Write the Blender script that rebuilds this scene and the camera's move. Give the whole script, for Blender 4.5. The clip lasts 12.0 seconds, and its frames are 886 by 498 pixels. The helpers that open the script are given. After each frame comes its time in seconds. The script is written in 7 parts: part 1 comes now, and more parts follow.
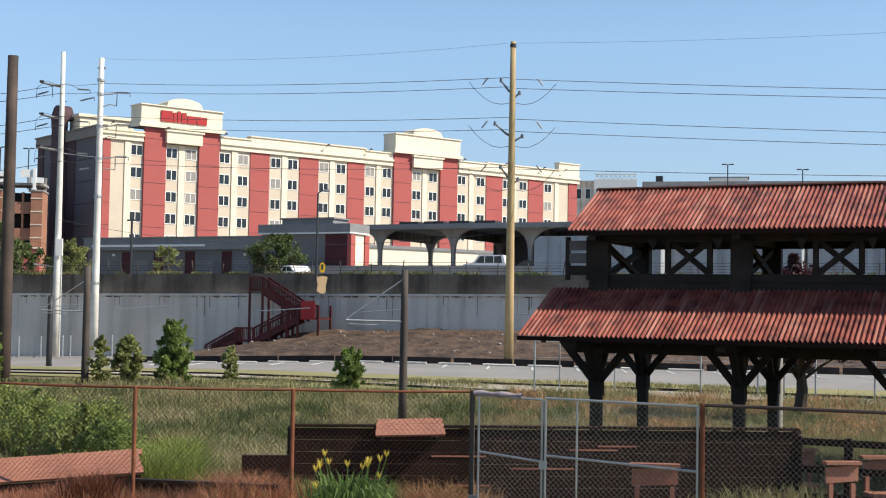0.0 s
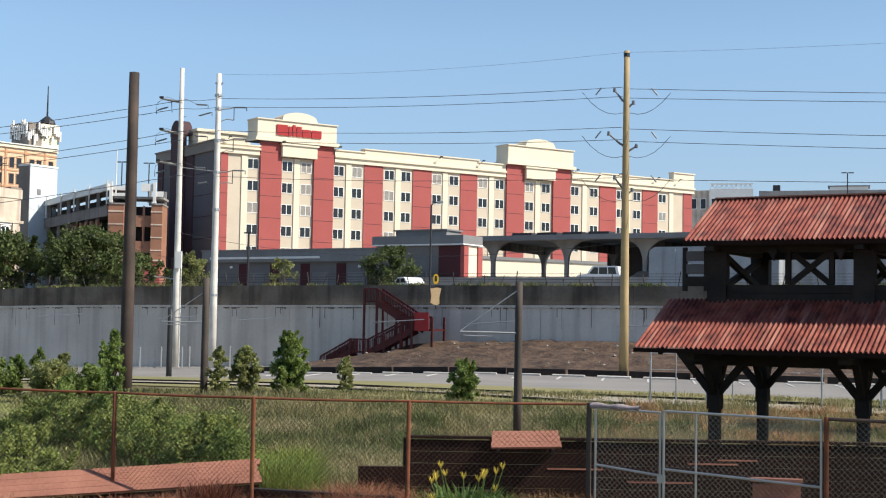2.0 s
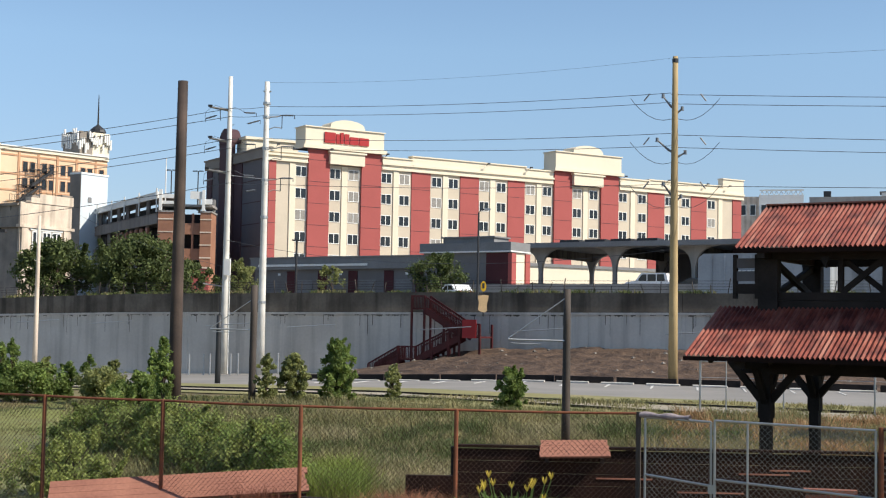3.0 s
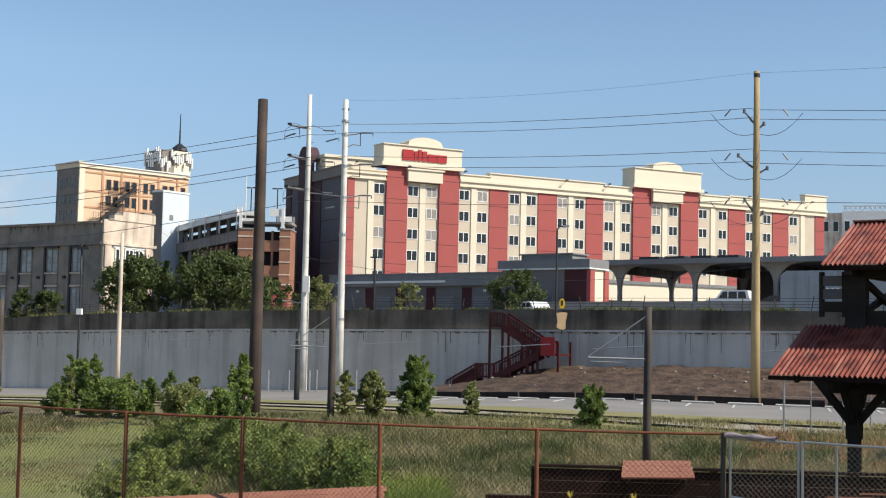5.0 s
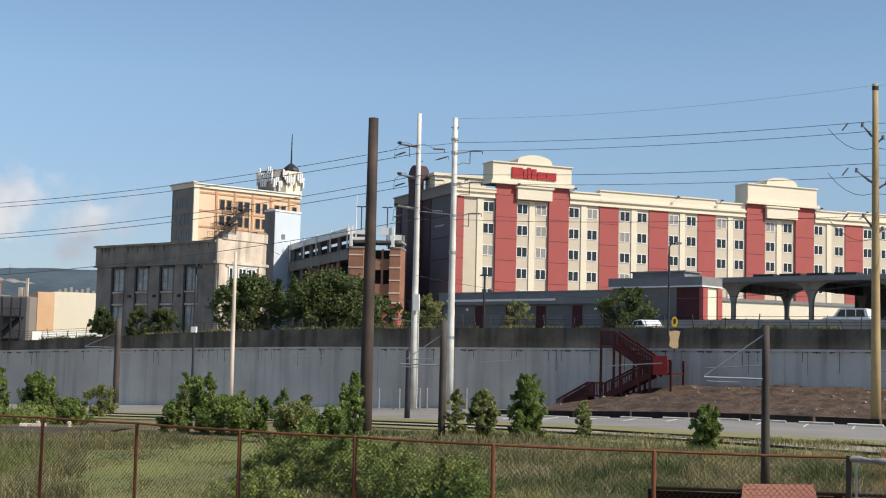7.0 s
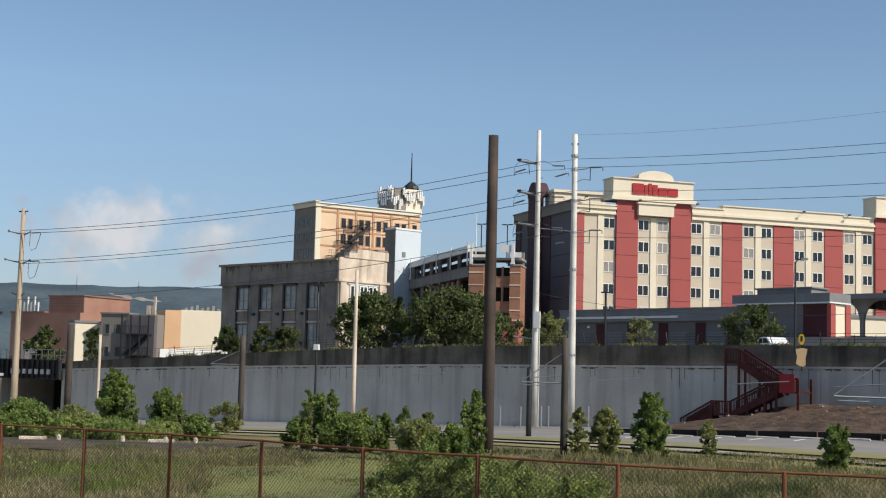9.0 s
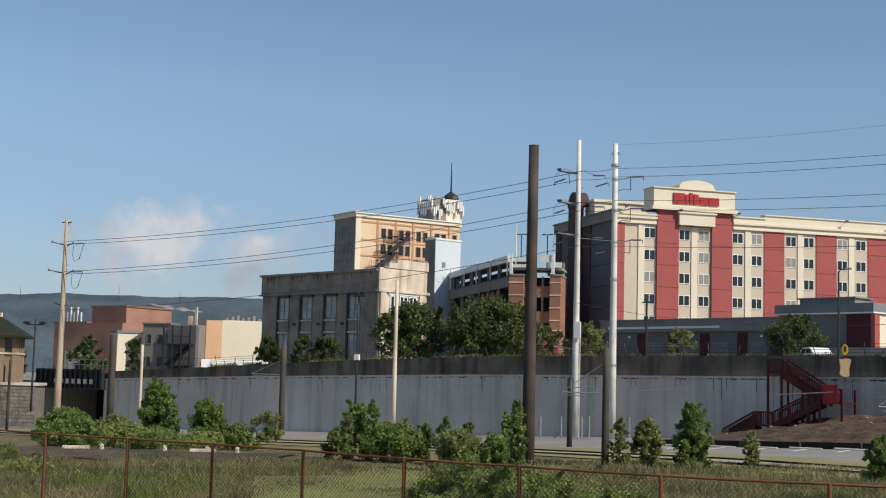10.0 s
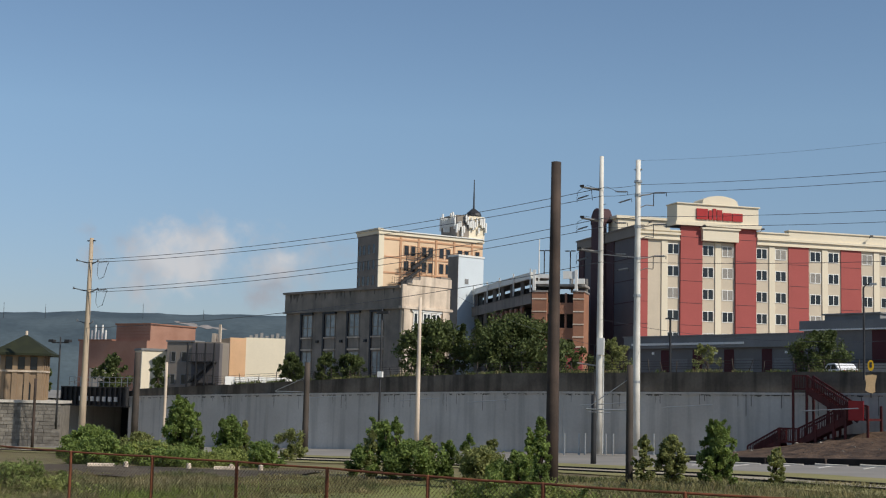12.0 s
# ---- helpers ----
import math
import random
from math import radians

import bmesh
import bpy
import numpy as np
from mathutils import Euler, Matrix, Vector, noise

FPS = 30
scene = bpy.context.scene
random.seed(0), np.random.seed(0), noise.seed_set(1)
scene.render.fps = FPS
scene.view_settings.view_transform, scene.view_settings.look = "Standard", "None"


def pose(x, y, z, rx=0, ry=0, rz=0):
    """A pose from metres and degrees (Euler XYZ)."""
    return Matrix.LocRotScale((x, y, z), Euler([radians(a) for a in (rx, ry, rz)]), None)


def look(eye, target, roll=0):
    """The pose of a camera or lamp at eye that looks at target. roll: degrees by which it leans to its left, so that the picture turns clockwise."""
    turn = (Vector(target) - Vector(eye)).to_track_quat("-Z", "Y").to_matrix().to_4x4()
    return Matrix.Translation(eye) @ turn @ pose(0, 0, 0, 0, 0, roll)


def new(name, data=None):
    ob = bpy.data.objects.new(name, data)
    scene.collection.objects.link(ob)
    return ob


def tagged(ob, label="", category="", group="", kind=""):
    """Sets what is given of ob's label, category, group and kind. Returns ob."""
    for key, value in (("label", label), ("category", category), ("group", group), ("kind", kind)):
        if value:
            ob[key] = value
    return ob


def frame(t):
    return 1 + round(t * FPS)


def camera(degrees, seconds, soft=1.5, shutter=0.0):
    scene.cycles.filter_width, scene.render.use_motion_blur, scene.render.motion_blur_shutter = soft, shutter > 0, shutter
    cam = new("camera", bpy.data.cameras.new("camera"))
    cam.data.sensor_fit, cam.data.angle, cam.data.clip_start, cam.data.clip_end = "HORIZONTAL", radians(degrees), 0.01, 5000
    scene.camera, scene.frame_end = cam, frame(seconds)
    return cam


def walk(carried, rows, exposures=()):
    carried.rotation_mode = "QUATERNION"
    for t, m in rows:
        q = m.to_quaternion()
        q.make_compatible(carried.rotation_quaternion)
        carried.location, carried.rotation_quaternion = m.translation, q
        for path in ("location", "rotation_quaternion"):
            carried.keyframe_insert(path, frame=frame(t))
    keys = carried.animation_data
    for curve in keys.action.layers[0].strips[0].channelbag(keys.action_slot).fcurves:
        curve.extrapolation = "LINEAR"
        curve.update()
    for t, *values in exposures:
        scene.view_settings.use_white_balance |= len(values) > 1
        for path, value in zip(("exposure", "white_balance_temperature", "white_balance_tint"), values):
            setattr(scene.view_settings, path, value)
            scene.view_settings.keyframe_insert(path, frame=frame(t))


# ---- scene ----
cam = camera(35.99, 12.0, soft=1.15)
EYE = 3.4
# seconds, place round the tripod, yaw, pitch, roll
ROWS = [
    (0.0, 0.205, -0.533, -0.012, -0.000, 2.634, -0.958),
    (0.5, 0.194, -0.560, -0.026, 1.135, 2.737, -0.959),
    (1.0, 0.166, -0.563, -0.011, 2.307, 2.823, -1.038),
    (1.5, 0.171, -0.531, -0.024, 3.566, 2.924, -0.981),
    (2.0, 0.157, -0.447, -0.011, 4.738, 3.032, -0.981),
    (2.5, 0.144, -0.377, -0.003, 5.802, 3.157, -1.000),
    (3.0, 0.144, -0.301, 0.011, 6.734, 3.290, -1.010),
    (5.0, 0.069, -0.088, 0.030, 9.986, 3.939, -1.195),
    (5.5, 0.056, -0.032, 0.038, 10.930, 4.096, -1.231),
    (6.0, 0.023, 0.040, 0.035, 11.988, 4.265, -1.240),
    (6.5, -0.014, 0.120, 0.040, 13.248, 4.430, -1.311),
    (7.0, -0.059, 0.203, 0.046, 14.570, 4.598, -1.340),
    (7.5, -0.068, 0.197, 0.059, 15.937, 4.732, -1.358),
    (9.5, -0.161, 0.349, 0.066, 20.545, 5.378, -1.484),
    (10.0, -0.171, 0.337, 0.057, 21.276, 5.587, -1.513),
    (10.5, -0.164, 0.323, 0.063, 21.775, 5.802, -1.487),
    (11.0, -0.168, 0.332, 0.058, 22.031, 6.016, -1.505),
    (11.5, -0.150, 0.252, 0.073, 22.197, 6.150, -1.464),
    (12.0, -0.146, 0.282, 0.071, 22.256, 6.262, -1.389),
]
walk(cam, [(t, pose(x, y, EYE + z, 90 + pitch, roll, yaw)) for t, x, y, z, yaw, pitch, roll in ROWS],
     [(0.0, 0.59), (3.0, 0.44), (7.0, 0.23), (9.5, 0.02), (12.0, -0.15)])

# ---- light ----
SUN_BEARING, SUN_HEIGHT = 103.0, 42.0
world = bpy.data.worlds.new("sky")
scene.world = world
world.use_nodes = True
wn = world.node_tree
sky = wn.nodes.new("ShaderNodeTexSky")
sky.sky_type, sky.sun_disc = "NISHITA", False
sky.sun_elevation, sky.sun_rotation = radians(SUN_HEIGHT), radians(SUN_BEARING)
sky.altitude, sky.air_density, sky.dust_density, sky.ozone_density = 100, 1.0, 0.2, 2.6
wn.nodes["Background"].inputs["Strength"].default_value = 0.11
tc, sep = wn.nodes.new("ShaderNodeTexCoord"), wn.nodes.new("ShaderNodeMapping")
wn.links.new(tc.outputs["Generated"], sep.inputs["Vector"])
# a bank of soft cumulus low over the ridge
CLOUD_BEARING, CLOUD_HEIGHT = -32.6, 5.25
cd = Vector((math.sin(radians(CLOUD_BEARING)) * math.cos(radians(CLOUD_HEIGHT)), math.cos(radians(CLOUD_BEARING)) * math.cos(radians(CLOUD_HEIGHT)),
             math.sin(radians(CLOUD_HEIGHT))))
sep.vector_type, sep.inputs["Location"].default_value = "POINT", (-cd.x, -cd.y, -cd.z)
turn = wn.nodes.new("ShaderNodeMapping")
turn.inputs["Rotation"].default_value = (0, 0, radians(CLOUD_BEARING))
wn.links.new(sep.outputs["Vector"], turn.inputs["Vector"])
squash = wn.nodes.new("ShaderNodeMapping")
squash.inputs["Scale"].default_value = (6.4, 0.0, 25.0)
wn.links.new(turn.outputs["Vector"], squash.inputs["Vector"])
reach = wn.nodes.new("ShaderNodeVectorMath")
reach.operation = "LENGTH"
wn.links.new(squash.outputs["Vector"], reach.inputs[0])
puff = wn.nodes.new("ShaderNodeTexNoise")
puff.inputs["Scale"].default_value, puff.inputs["Detail"].default_value, puff.inputs["Roughness"].default_value = 26.0, 7.0, 0.55
wn.links.new(tc.outputs["Generated"], puff.inputs["Vector"])
body = wn.nodes.new("ShaderNodeMath")
body.operation = "MULTIPLY_ADD"
body.inputs[1].default_value = 2.6
wn.links.new(puff.outputs["Fac"], body.inputs[0])
flip = wn.nodes.new("ShaderNodeMath")
flip.operation = "MULTIPLY_ADD"
flip.inputs[1].default_value, flip.inputs[2].default_value = -1.0, -0.52
wn.links.new(reach.outputs["Value"], flip.inputs[0])
wn.links.new(flip.outputs["Value"], body.inputs[2])
soft_edge = wn.nodes.new("ShaderNodeMapRange")
soft_edge.interpolation_type = "SMOOTHSTEP"
soft_edge.inputs["From Min"].default_value, soft_edge.inputs["From Max"].default_value = 0.0, 0.75
soft_edge.inputs["To Max"].default_value = 0.8
wn.links.new(body.outputs["Value"], soft_edge.inputs["Value"])
blend = wn.nodes.new("ShaderNodeMix")
blend.data_type = "RGBA"
# sunlit heads over a dull grey base
heads = wn.nodes.new("ShaderNodeTexNoise")
heads.inputs["Scale"].default_value, heads.inputs["Detail"].default_value = 17.0, 3.0
wn.links.new(tc.outputs["Generated"], heads.inputs["Vector"])
tint = wn.nodes.new("ShaderNodeValToRGB")
tint.color_ramp.elements[0].position, tint.color_ramp.elements[1].position = 0.40, 0.62
tint.color_ramp.elements[0].color, tint.color_ramp.elements[1].color = (3.7, 3.75, 4.15, 1), (6.4, 6.2, 6.2, 1)
wn.links.new(heads.outputs["Fac"], tint.inputs["Fac"])
wn.links.new(tint.outputs["Color"], blend.inputs["B"])
wn.links.new(soft_edge.outputs["Result"], blend.inputs["Factor"])
# thicker, duller air all round towards the horizon
height = wn.nodes.new("ShaderNodeSeparateXYZ")
wn.links.new(tc.outputs["Generated"], height.inputs["Vector"])
thick = wn.nodes.new("ShaderNodeMapRange")
thick.inputs["From Min"].default_value, thick.inputs["From Max"].default_value = 0.05, 0.20
wn.links.new(height.outputs["Z"], thick.inputs["Value"])
air = wn.nodes.new("ShaderNodeMix")
air.data_type = "RGBA"
air.inputs["A"].default_value, air.inputs["B"].default_value = (0.635, 0.645, 0.76, 1), (0.99, 1.005, 0.995, 1)
wn.links.new(thick.outputs["Result"], air.inputs["Factor"])
dull = wn.nodes.new("ShaderNodeMix")
dull.data_type, dull.blend_type = "RGBA", "MULTIPLY"
dull.inputs["Factor"].default_value = 1.0
wn.links.new(sky.outputs["Color"], dull.inputs["A"])
wn.links.new(air.outputs["Result"], dull.inputs["B"])
wn.links.new(dull.outputs["Result"], blend.inputs["A"])
wn.links.new(blend.outputs["Result"], wn.nodes["Background"].inputs["Color"])
sun = new("sun", bpy.data.lights.new("sun", "SUN"))
sun.data.energy, sun.data.angle, sun.data.color = 4.5, radians(0.6), (1.0, 0.925, 0.80)
sun.matrix_world = look((0, 0, 100), (-math.sin(radians(SUN_BEARING)) * 100, -math.cos(radians(SUN_BEARING)) * 100,
                                     100 - 100 * math.tan(radians(SUN_HEIGHT))))

# ---- materials ----


def material(name, base, second=None, rough=0.8, metal=0.0, scale=2.0, fine=30.0, vary=0.25, bump=0.15, dist=0.02,
             streak=0.0, island=0.0, spec=0.3):
    """A surface with blotches at one size, grain at another, and optional vertical streaks."""
    m = bpy.data.materials.new(name)
    m.use_nodes = True
    nt = m.node_tree
    n, l = nt.nodes, nt.links
    b = n["Principled BSDF"]
    b.inputs["Roughness"].default_value, b.inputs["Metallic"].default_value = rough, metal
    b.inputs["Specular IOR Level"].default_value = spec
    geo = n.new("ShaderNodeNewGeometry")
    n1, n2 = n.new("ShaderNodeTexNoise"), n.new("ShaderNodeTexNoise")
    n1.inputs["Scale"].default_value, n2.inputs["Scale"].default_value = scale, fine
    n1.inputs["Detail"].default_value, n2.inputs["Detail"].default_value = 5, 3
    l.new(geo.outputs["Position"], n1.inputs["Vector"])
    l.new(geo.outputs["Position"], n2.inputs["Vector"])
    ramp = n.new("ShaderNodeValToRGB")
    second = second or tuple(c * (1 - vary) for c in base)
    ramp.color_ramp.elements[0].position, ramp.color_ramp.elements[1].position = 0.35, 0.65
    ramp.color_ramp.elements[0].color, ramp.color_ramp.elements[1].color = (*second, 1), (*base, 1)
    l.new(n1.outputs["Fac"], ramp.inputs["Fac"])
    col = ramp.outputs["Color"]

    def times(col, value_socket, lo, hi):
        mr = n.new("ShaderNodeMapRange")
        mr.inputs["To Min"].default_value, mr.inputs["To Max"].default_value = lo, hi
        l.new(value_socket, mr.inputs["Value"])
        mx = n.new("ShaderNodeVectorMath")
        mx.operation = "SCALE"
        l.new(col, mx.inputs[0])
        l.new(mr.outputs["Result"], mx.inputs["Scale"])
        return mx.outputs["Vector"]
    col = times(col, n2.outputs["Fac"], 1 - vary, 1 + vary)
    if streak:
        mp = n.new("ShaderNodeMapping")
        mp.inputs["Scale"].default_value = (1.0, 1.0, 0.06)
        l.new(geo.outputs["Position"], mp.inputs["Vector"])
        n3 = n.new("ShaderNodeTexNoise")
        n3.inputs["Scale"].default_value, n3.inputs["Detail"].default_value = 1.1, 6
        l.new(mp.outputs["Vector"], n3.inputs["Vector"])
        cr = n.new("ShaderNodeValToRGB")
        cr.color_ramp.elements[0].position, cr.color_ramp.elements[1].position = 0.38, 0.52
        l.new(n3.outputs["Fac"], cr.inputs["Fac"])
        col = times(col, cr.outputs["Color"], 1 - streak, 1.0)
    if island:
        col = times(col, geo.outputs["Random Per Island"], 1 - island, 1 + island)
    l.new(col, b.inputs["Base Color"])
    if bump:
        bp = n.new("ShaderNodeBump")
        bp.inputs["Strength"].default_value, bp.inputs["Distance"].default_value = bump, dist
        l.new(n2.outputs["Fac"], bp.inputs["Height"])
        l.new(bp.outputs["Normal"], b.inputs["Normal"])
    return m


def leaf_material(name, base, second, scale=0.6, through_leaf=0.4):
    m = material(name, base, second, rough=0.6, scale=scale, fine=8.0, vary=0.2, bump=0.0, island=0.35, spec=0.2)
    n, l = m.node_tree.nodes, m.node_tree.links
    b, out = n["Principled BSDF"], n["Material Output"]
    tr, mix = n.new("ShaderNodeBsdfTranslucent"), n.new("ShaderNodeMixShader")
    l.new(b.inputs["Base Color"].links[0].from_socket, tr.inputs["Color"])
    mix.inputs["Fac"].default_value = through_leaf
    l.new(b.outputs["BSDF"], mix.inputs[1])
    l.new(tr.outputs["BSDF"], mix.inputs[2])
    l.new(mix.outputs["Shader"], out.inputs["Surface"])
    return m


CREAM = material("cream_stucco", (0.76, 0.675, 0.52), scale=0.25, fine=4, vary=0.05, bump=0.05)
BEIGE = material("beige_stucco", (0.59, 0.505, 0.39), scale=0.4, fine=5, vary=0.07, bump=0.05)
RED_STUCCO = material("red_stucco", (0.385, 0.095, 0.085), scale=0.3, fine=5, vary=0.07, bump=0.05)
WHITE_PAINT = material("white_paint", (0.78, 0.77, 0.73), rough=0.5, scale=1, fine=20, vary=0.06, bump=0.05)
SIGN_RED = material("sign_red", (0.40, 0.03, 0.03), rough=0.45, scale=1, fine=10, vary=0.1, bump=0.0)
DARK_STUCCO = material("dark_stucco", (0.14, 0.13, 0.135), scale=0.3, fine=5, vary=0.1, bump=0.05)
PLUM = material("plum_stucco", (0.085, 0.045, 0.05), scale=0.3, fine=5, vary=0.1, bump=0.05)
WIRE_STEEL = material("galvanised_wire", (0.22, 0.225, 0.23), rough=0.5, metal=0.4, scale=3, fine=30, vary=0.15, bump=0.0)
GLASS = material("window_glass", (0.02, 0.024, 0.028), rough=0.12, scale=0.4, fine=2, vary=0.3, bump=0.0, spec=0.5)
# sky reflection and pale curtains are put into this glass colour
OFFICE_GLASS = material("sky_curtain_glass", (0.33, 0.36, 0.36), rough=0.2, scale=0.6, fine=2, vary=0.4, bump=0.0, spec=0.6)
CURTAIN = material("drawn_curtain", (0.30, 0.28, 0.25), rough=0.6, scale=3, fine=8, vary=0.2, bump=0.0)
CONCRETE = material("old_concrete", (0.62, 0.575, 0.51), (0.49, 0.45, 0.395), scale=0.16, fine=5, vary=0.1, bump=0.2, streak=0.2)
DARK_CONCRETE = material("stained_concrete", (0.17, 0.145, 0.115), (0.085, 0.07, 0.055), scale=0.35, fine=5, vary=0.25, bump=0.3, streak=0.45)
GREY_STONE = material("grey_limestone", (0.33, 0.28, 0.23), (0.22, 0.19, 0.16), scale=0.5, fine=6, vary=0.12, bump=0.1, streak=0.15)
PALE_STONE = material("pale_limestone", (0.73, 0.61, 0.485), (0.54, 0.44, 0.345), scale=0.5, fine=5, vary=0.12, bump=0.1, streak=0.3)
TAN_BRICK = material("tan_brick", (0.76, 0.56, 0.375), (0.68, 0.49, 0.32), scale=0.3, fine=8, vary=0.08, bump=0.1)
ORANGE_TRIM = material("orange_terracotta", (0.55, 0.31, 0.18), scale=0.5, fine=8, vary=0.1, bump=0.1)
RED_BRICK = material("red_brick", (0.30, 0.15, 0.10), (0.25, 0.12, 0.08), scale=0.4, fine=9, vary=0.15, bump=0.1)
GARAGE_CONC = material("garage_concrete", (0.33, 0.31, 0.285), scale=0.4, fine=5, vary=0.1, bump=0.1, streak=0.15)
DRIP = material("drip_stain", (0.17, 0.15, 0.125), (0.10, 0.09, 0.075), scale=0.8, fine=6, vary=0.25, bump=0.1)
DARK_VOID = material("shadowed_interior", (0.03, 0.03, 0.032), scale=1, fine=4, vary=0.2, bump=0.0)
ICE_BLUE = material("pale_blue_panel", (0.62, 0.68, 0.72), scale=0.3, fine=5, vary=0.05, bump=0.05)
GREY_ROOF = material("grey_membrane", (0.22, 0.22, 0.22), scale=0.5, fine=6, vary=0.15, bump=0.1)
GREY_WALL = material("grey_siding", (0.17, 0.165, 0.165), scale=0.5, fine=6, vary=0.12, bump=0.1)
MAROON = material("maroon_siding", (0.075, 0.022, 0.026), scale=0.5, fine=6, vary=0.12, bump=0.1)
DARK_ASPHALT = material("dark_asphalt", (0.12, 0.10, 0.075), (0.075, 0.065, 0.05), rough=0.95, spec=0.1, scale=0.3, fine=3, vary=0.15, bump=0.2)
ASPHALT = material("worn_asphalt", (0.27, 0.25, 0.225), (0.22, 0.205, 0.185), scale=0.2, fine=3, vary=0.1, bump=0.2)
PAINT_LINE = material("road_paint", (0.6, 0.58, 0.54), scale=2, fine=10, vary=0.2, bump=0.05)
DIRT = material("bare_dirt", (0.125, 0.08, 0.052), (0.05, 0.032, 0.022), scale=0.8, fine=3.0, vary=0.45, bump=1.0, dist=0.15)
GROUND = material("weedy_ground", (0.20, 0.18, 0.07), (0.13, 0.10, 0.05), scale=0.12, fine=2.5, vary=0.3, bump=0.5, dist=0.1)
LAWN = material("mown_lawn", (0.195, 0.205, 0.06), (0.135, 0.14, 0.05), scale=0.25, fine=6, vary=0.35, bump=0.5, dist=0.05)
VERGE = material("dry_verge", (0.27, 0.235, 0.10), (0.20, 0.19, 0.075), scale=0.3, fine=5, vary=0.25, bump=0.4, dist=0.05)
PATH = material("pale_path", (0.36, 0.31, 0.23), scale=0.3, fine=5, vary=0.15, bump=0.2)
TIMBER_DARK = material("creosoted_timber", (0.016, 0.012, 0.010), (0.03, 0.022, 0.018), scale=1.5, fine=20, vary=0.3, bump=0.3)
TIMBER_BROWN = material("brown_stained_timber", (0.026, 0.013, 0.010), (0.017, 0.010, 0.008), rough=0.95, spec=0.1, scale=1.5, fine=20, vary=0.3, bump=0.3)
TIMBER_RED = material("red_stained_timber", (0.34, 0.15, 0.10), (0.26, 0.11, 0.075), scale=1.2, fine=18, vary=0.25, bump=0.3)
STAIR_RED = material("red_painted_steel", (0.105, 0.018, 0.016), (0.065, 0.012, 0.011), rough=0.5, scale=1.2, fine=12, vary=0.15)
POLE_TAN = material("treated_pole_wood", (0.44, 0.32, 0.16), (0.36, 0.26, 0.13), scale=0.7, fine=14, vary=0.15, bump=0.2, streak=0.3)
POLE_BEIGE = material("bleached_pole_wood", (0.50, 0.40, 0.29), (0.42, 0.33, 0.235), scale=0.7, fine=14, vary=0.15, bump=0.2, streak=0.3)
POLE_BROWN = material("weathered_pole_wood", (0.095, 0.066, 0.052), (0.05, 0.037, 0.031), scale=0.8, fine=14, vary=0.2, bump=0.3, streak=0.3)
POLE_GREY = material("greyed_pole_wood", (0.085, 0.068, 0.056), (0.055, 0.046, 0.04), scale=0.8, fine=14, vary=0.2, bump=0.3)
POLE_WHITE = material("white_painted_pole", (0.73, 0.70, 0.63), (0.58, 0.555, 0.50), rough=0.6, scale=0.9, fine=12, vary=0.08, streak=0.2)
STEEL = material("galvanised_steel", (0.45, 0.46, 0.46), rough=0.45, metal=0.7, scale=3, fine=30, vary=0.15, bump=0.05)
DARK_STEEL = material("dark_steel", (0.05, 0.05, 0.052), rough=0.5, metal=0.3, scale=2, fine=20, vary=0.2, bump=0.1)
RUST_STEEL = material("rusty_steel", (0.22, 0.075, 0.035), (0.13, 0.05, 0.028), rough=0.85, scale=4, fine=40, vary=0.3, bump=0.2)
WIRE_RUST = material("rusted_wire", (0.10, 0.06, 0.045), (0.07, 0.045, 0.035), rough=0.7, scale=2, fine=20, vary=0.2, bump=0.0)
CABLE = material("black_cable", (0.07, 0.075, 0.085), rough=0.5, scale=1, fine=5, vary=0.1, bump=0.0)
INSULATOR = material("grey_insulator", (0.16, 0.17, 0.18), rough=0.3, scale=5, fine=30, vary=0.1, bump=0.0)
CAR_WHITE = material("white_car_paint", (0.80, 0.80, 0.80), rough=0.25, scale=1, fine=10, vary=0.03, bump=0.0, spec=0.5)
CAR_DARK = material("dark_car_paint", (0.03, 0.035, 0.05), rough=0.25, scale=1, fine=10, vary=0.05, bump=0.0, spec=0.5)
RUBBER = material("tyre_rubber", (0.02, 0.02, 0.02), rough=0.9, scale=4, fine=30, vary=0.2, bump=0.1)
YELLOW = material("yellow_paint", (0.70, 0.42, 0.02), rough=0.5, scale=2, fine=15, vary=0.08, bump=0.0)
BUFF = material("buff_board", (0.66, 0.46, 0.25), scale=1.5, fine=9, vary=0.15, bump=0.1)
BUFF_BRICK = material("buff_brick", (0.31, 0.22, 0.14), (0.24, 0.17, 0.11), scale=0.6, fine=8, vary=0.12, bump=0.1)
GREEN_ROOF = material("green_shingles", (0.026, 0.03, 0.014), (0.018, 0.022, 0.012), scale=0.8, fine=9, vary=0.25, bump=0.3)
RUBBLE = material("rubble_stone", (0.22, 0.20, 0.17), (0.15, 0.135, 0.115), scale=1.2, fine=6, vary=0.3, bump=0.5, dist=0.05, island=0.25)
FREIGHT_GREY = material("freight_grey", (0.34, 0.36, 0.38), rough=0.6, scale=0.4, fine=5, vary=0.12, streak=0.25)
# distance haze is put into the blue-grey of the woods
HILL = material("hazed_wooded_hill", (0.078, 0.106, 0.122), (0.050, 0.072, 0.088), scale=0.008, fine=0.07, vary=0.28, bump=0.0)
HILL_SCAR = material("bare_hillside", (0.29, 0.265, 0.25), scale=0.02, fine=0.1, vary=0.2, bump=0.0)
BARK = material("bark", (0.07, 0.05, 0.035), scale=3, fine=25, vary=0.3, bump=0.4)
LEAF = leaf_material("tree_leaves", (0.25, 0.325, 0.09), (0.13, 0.18, 0.05), 0.9, 0.45)
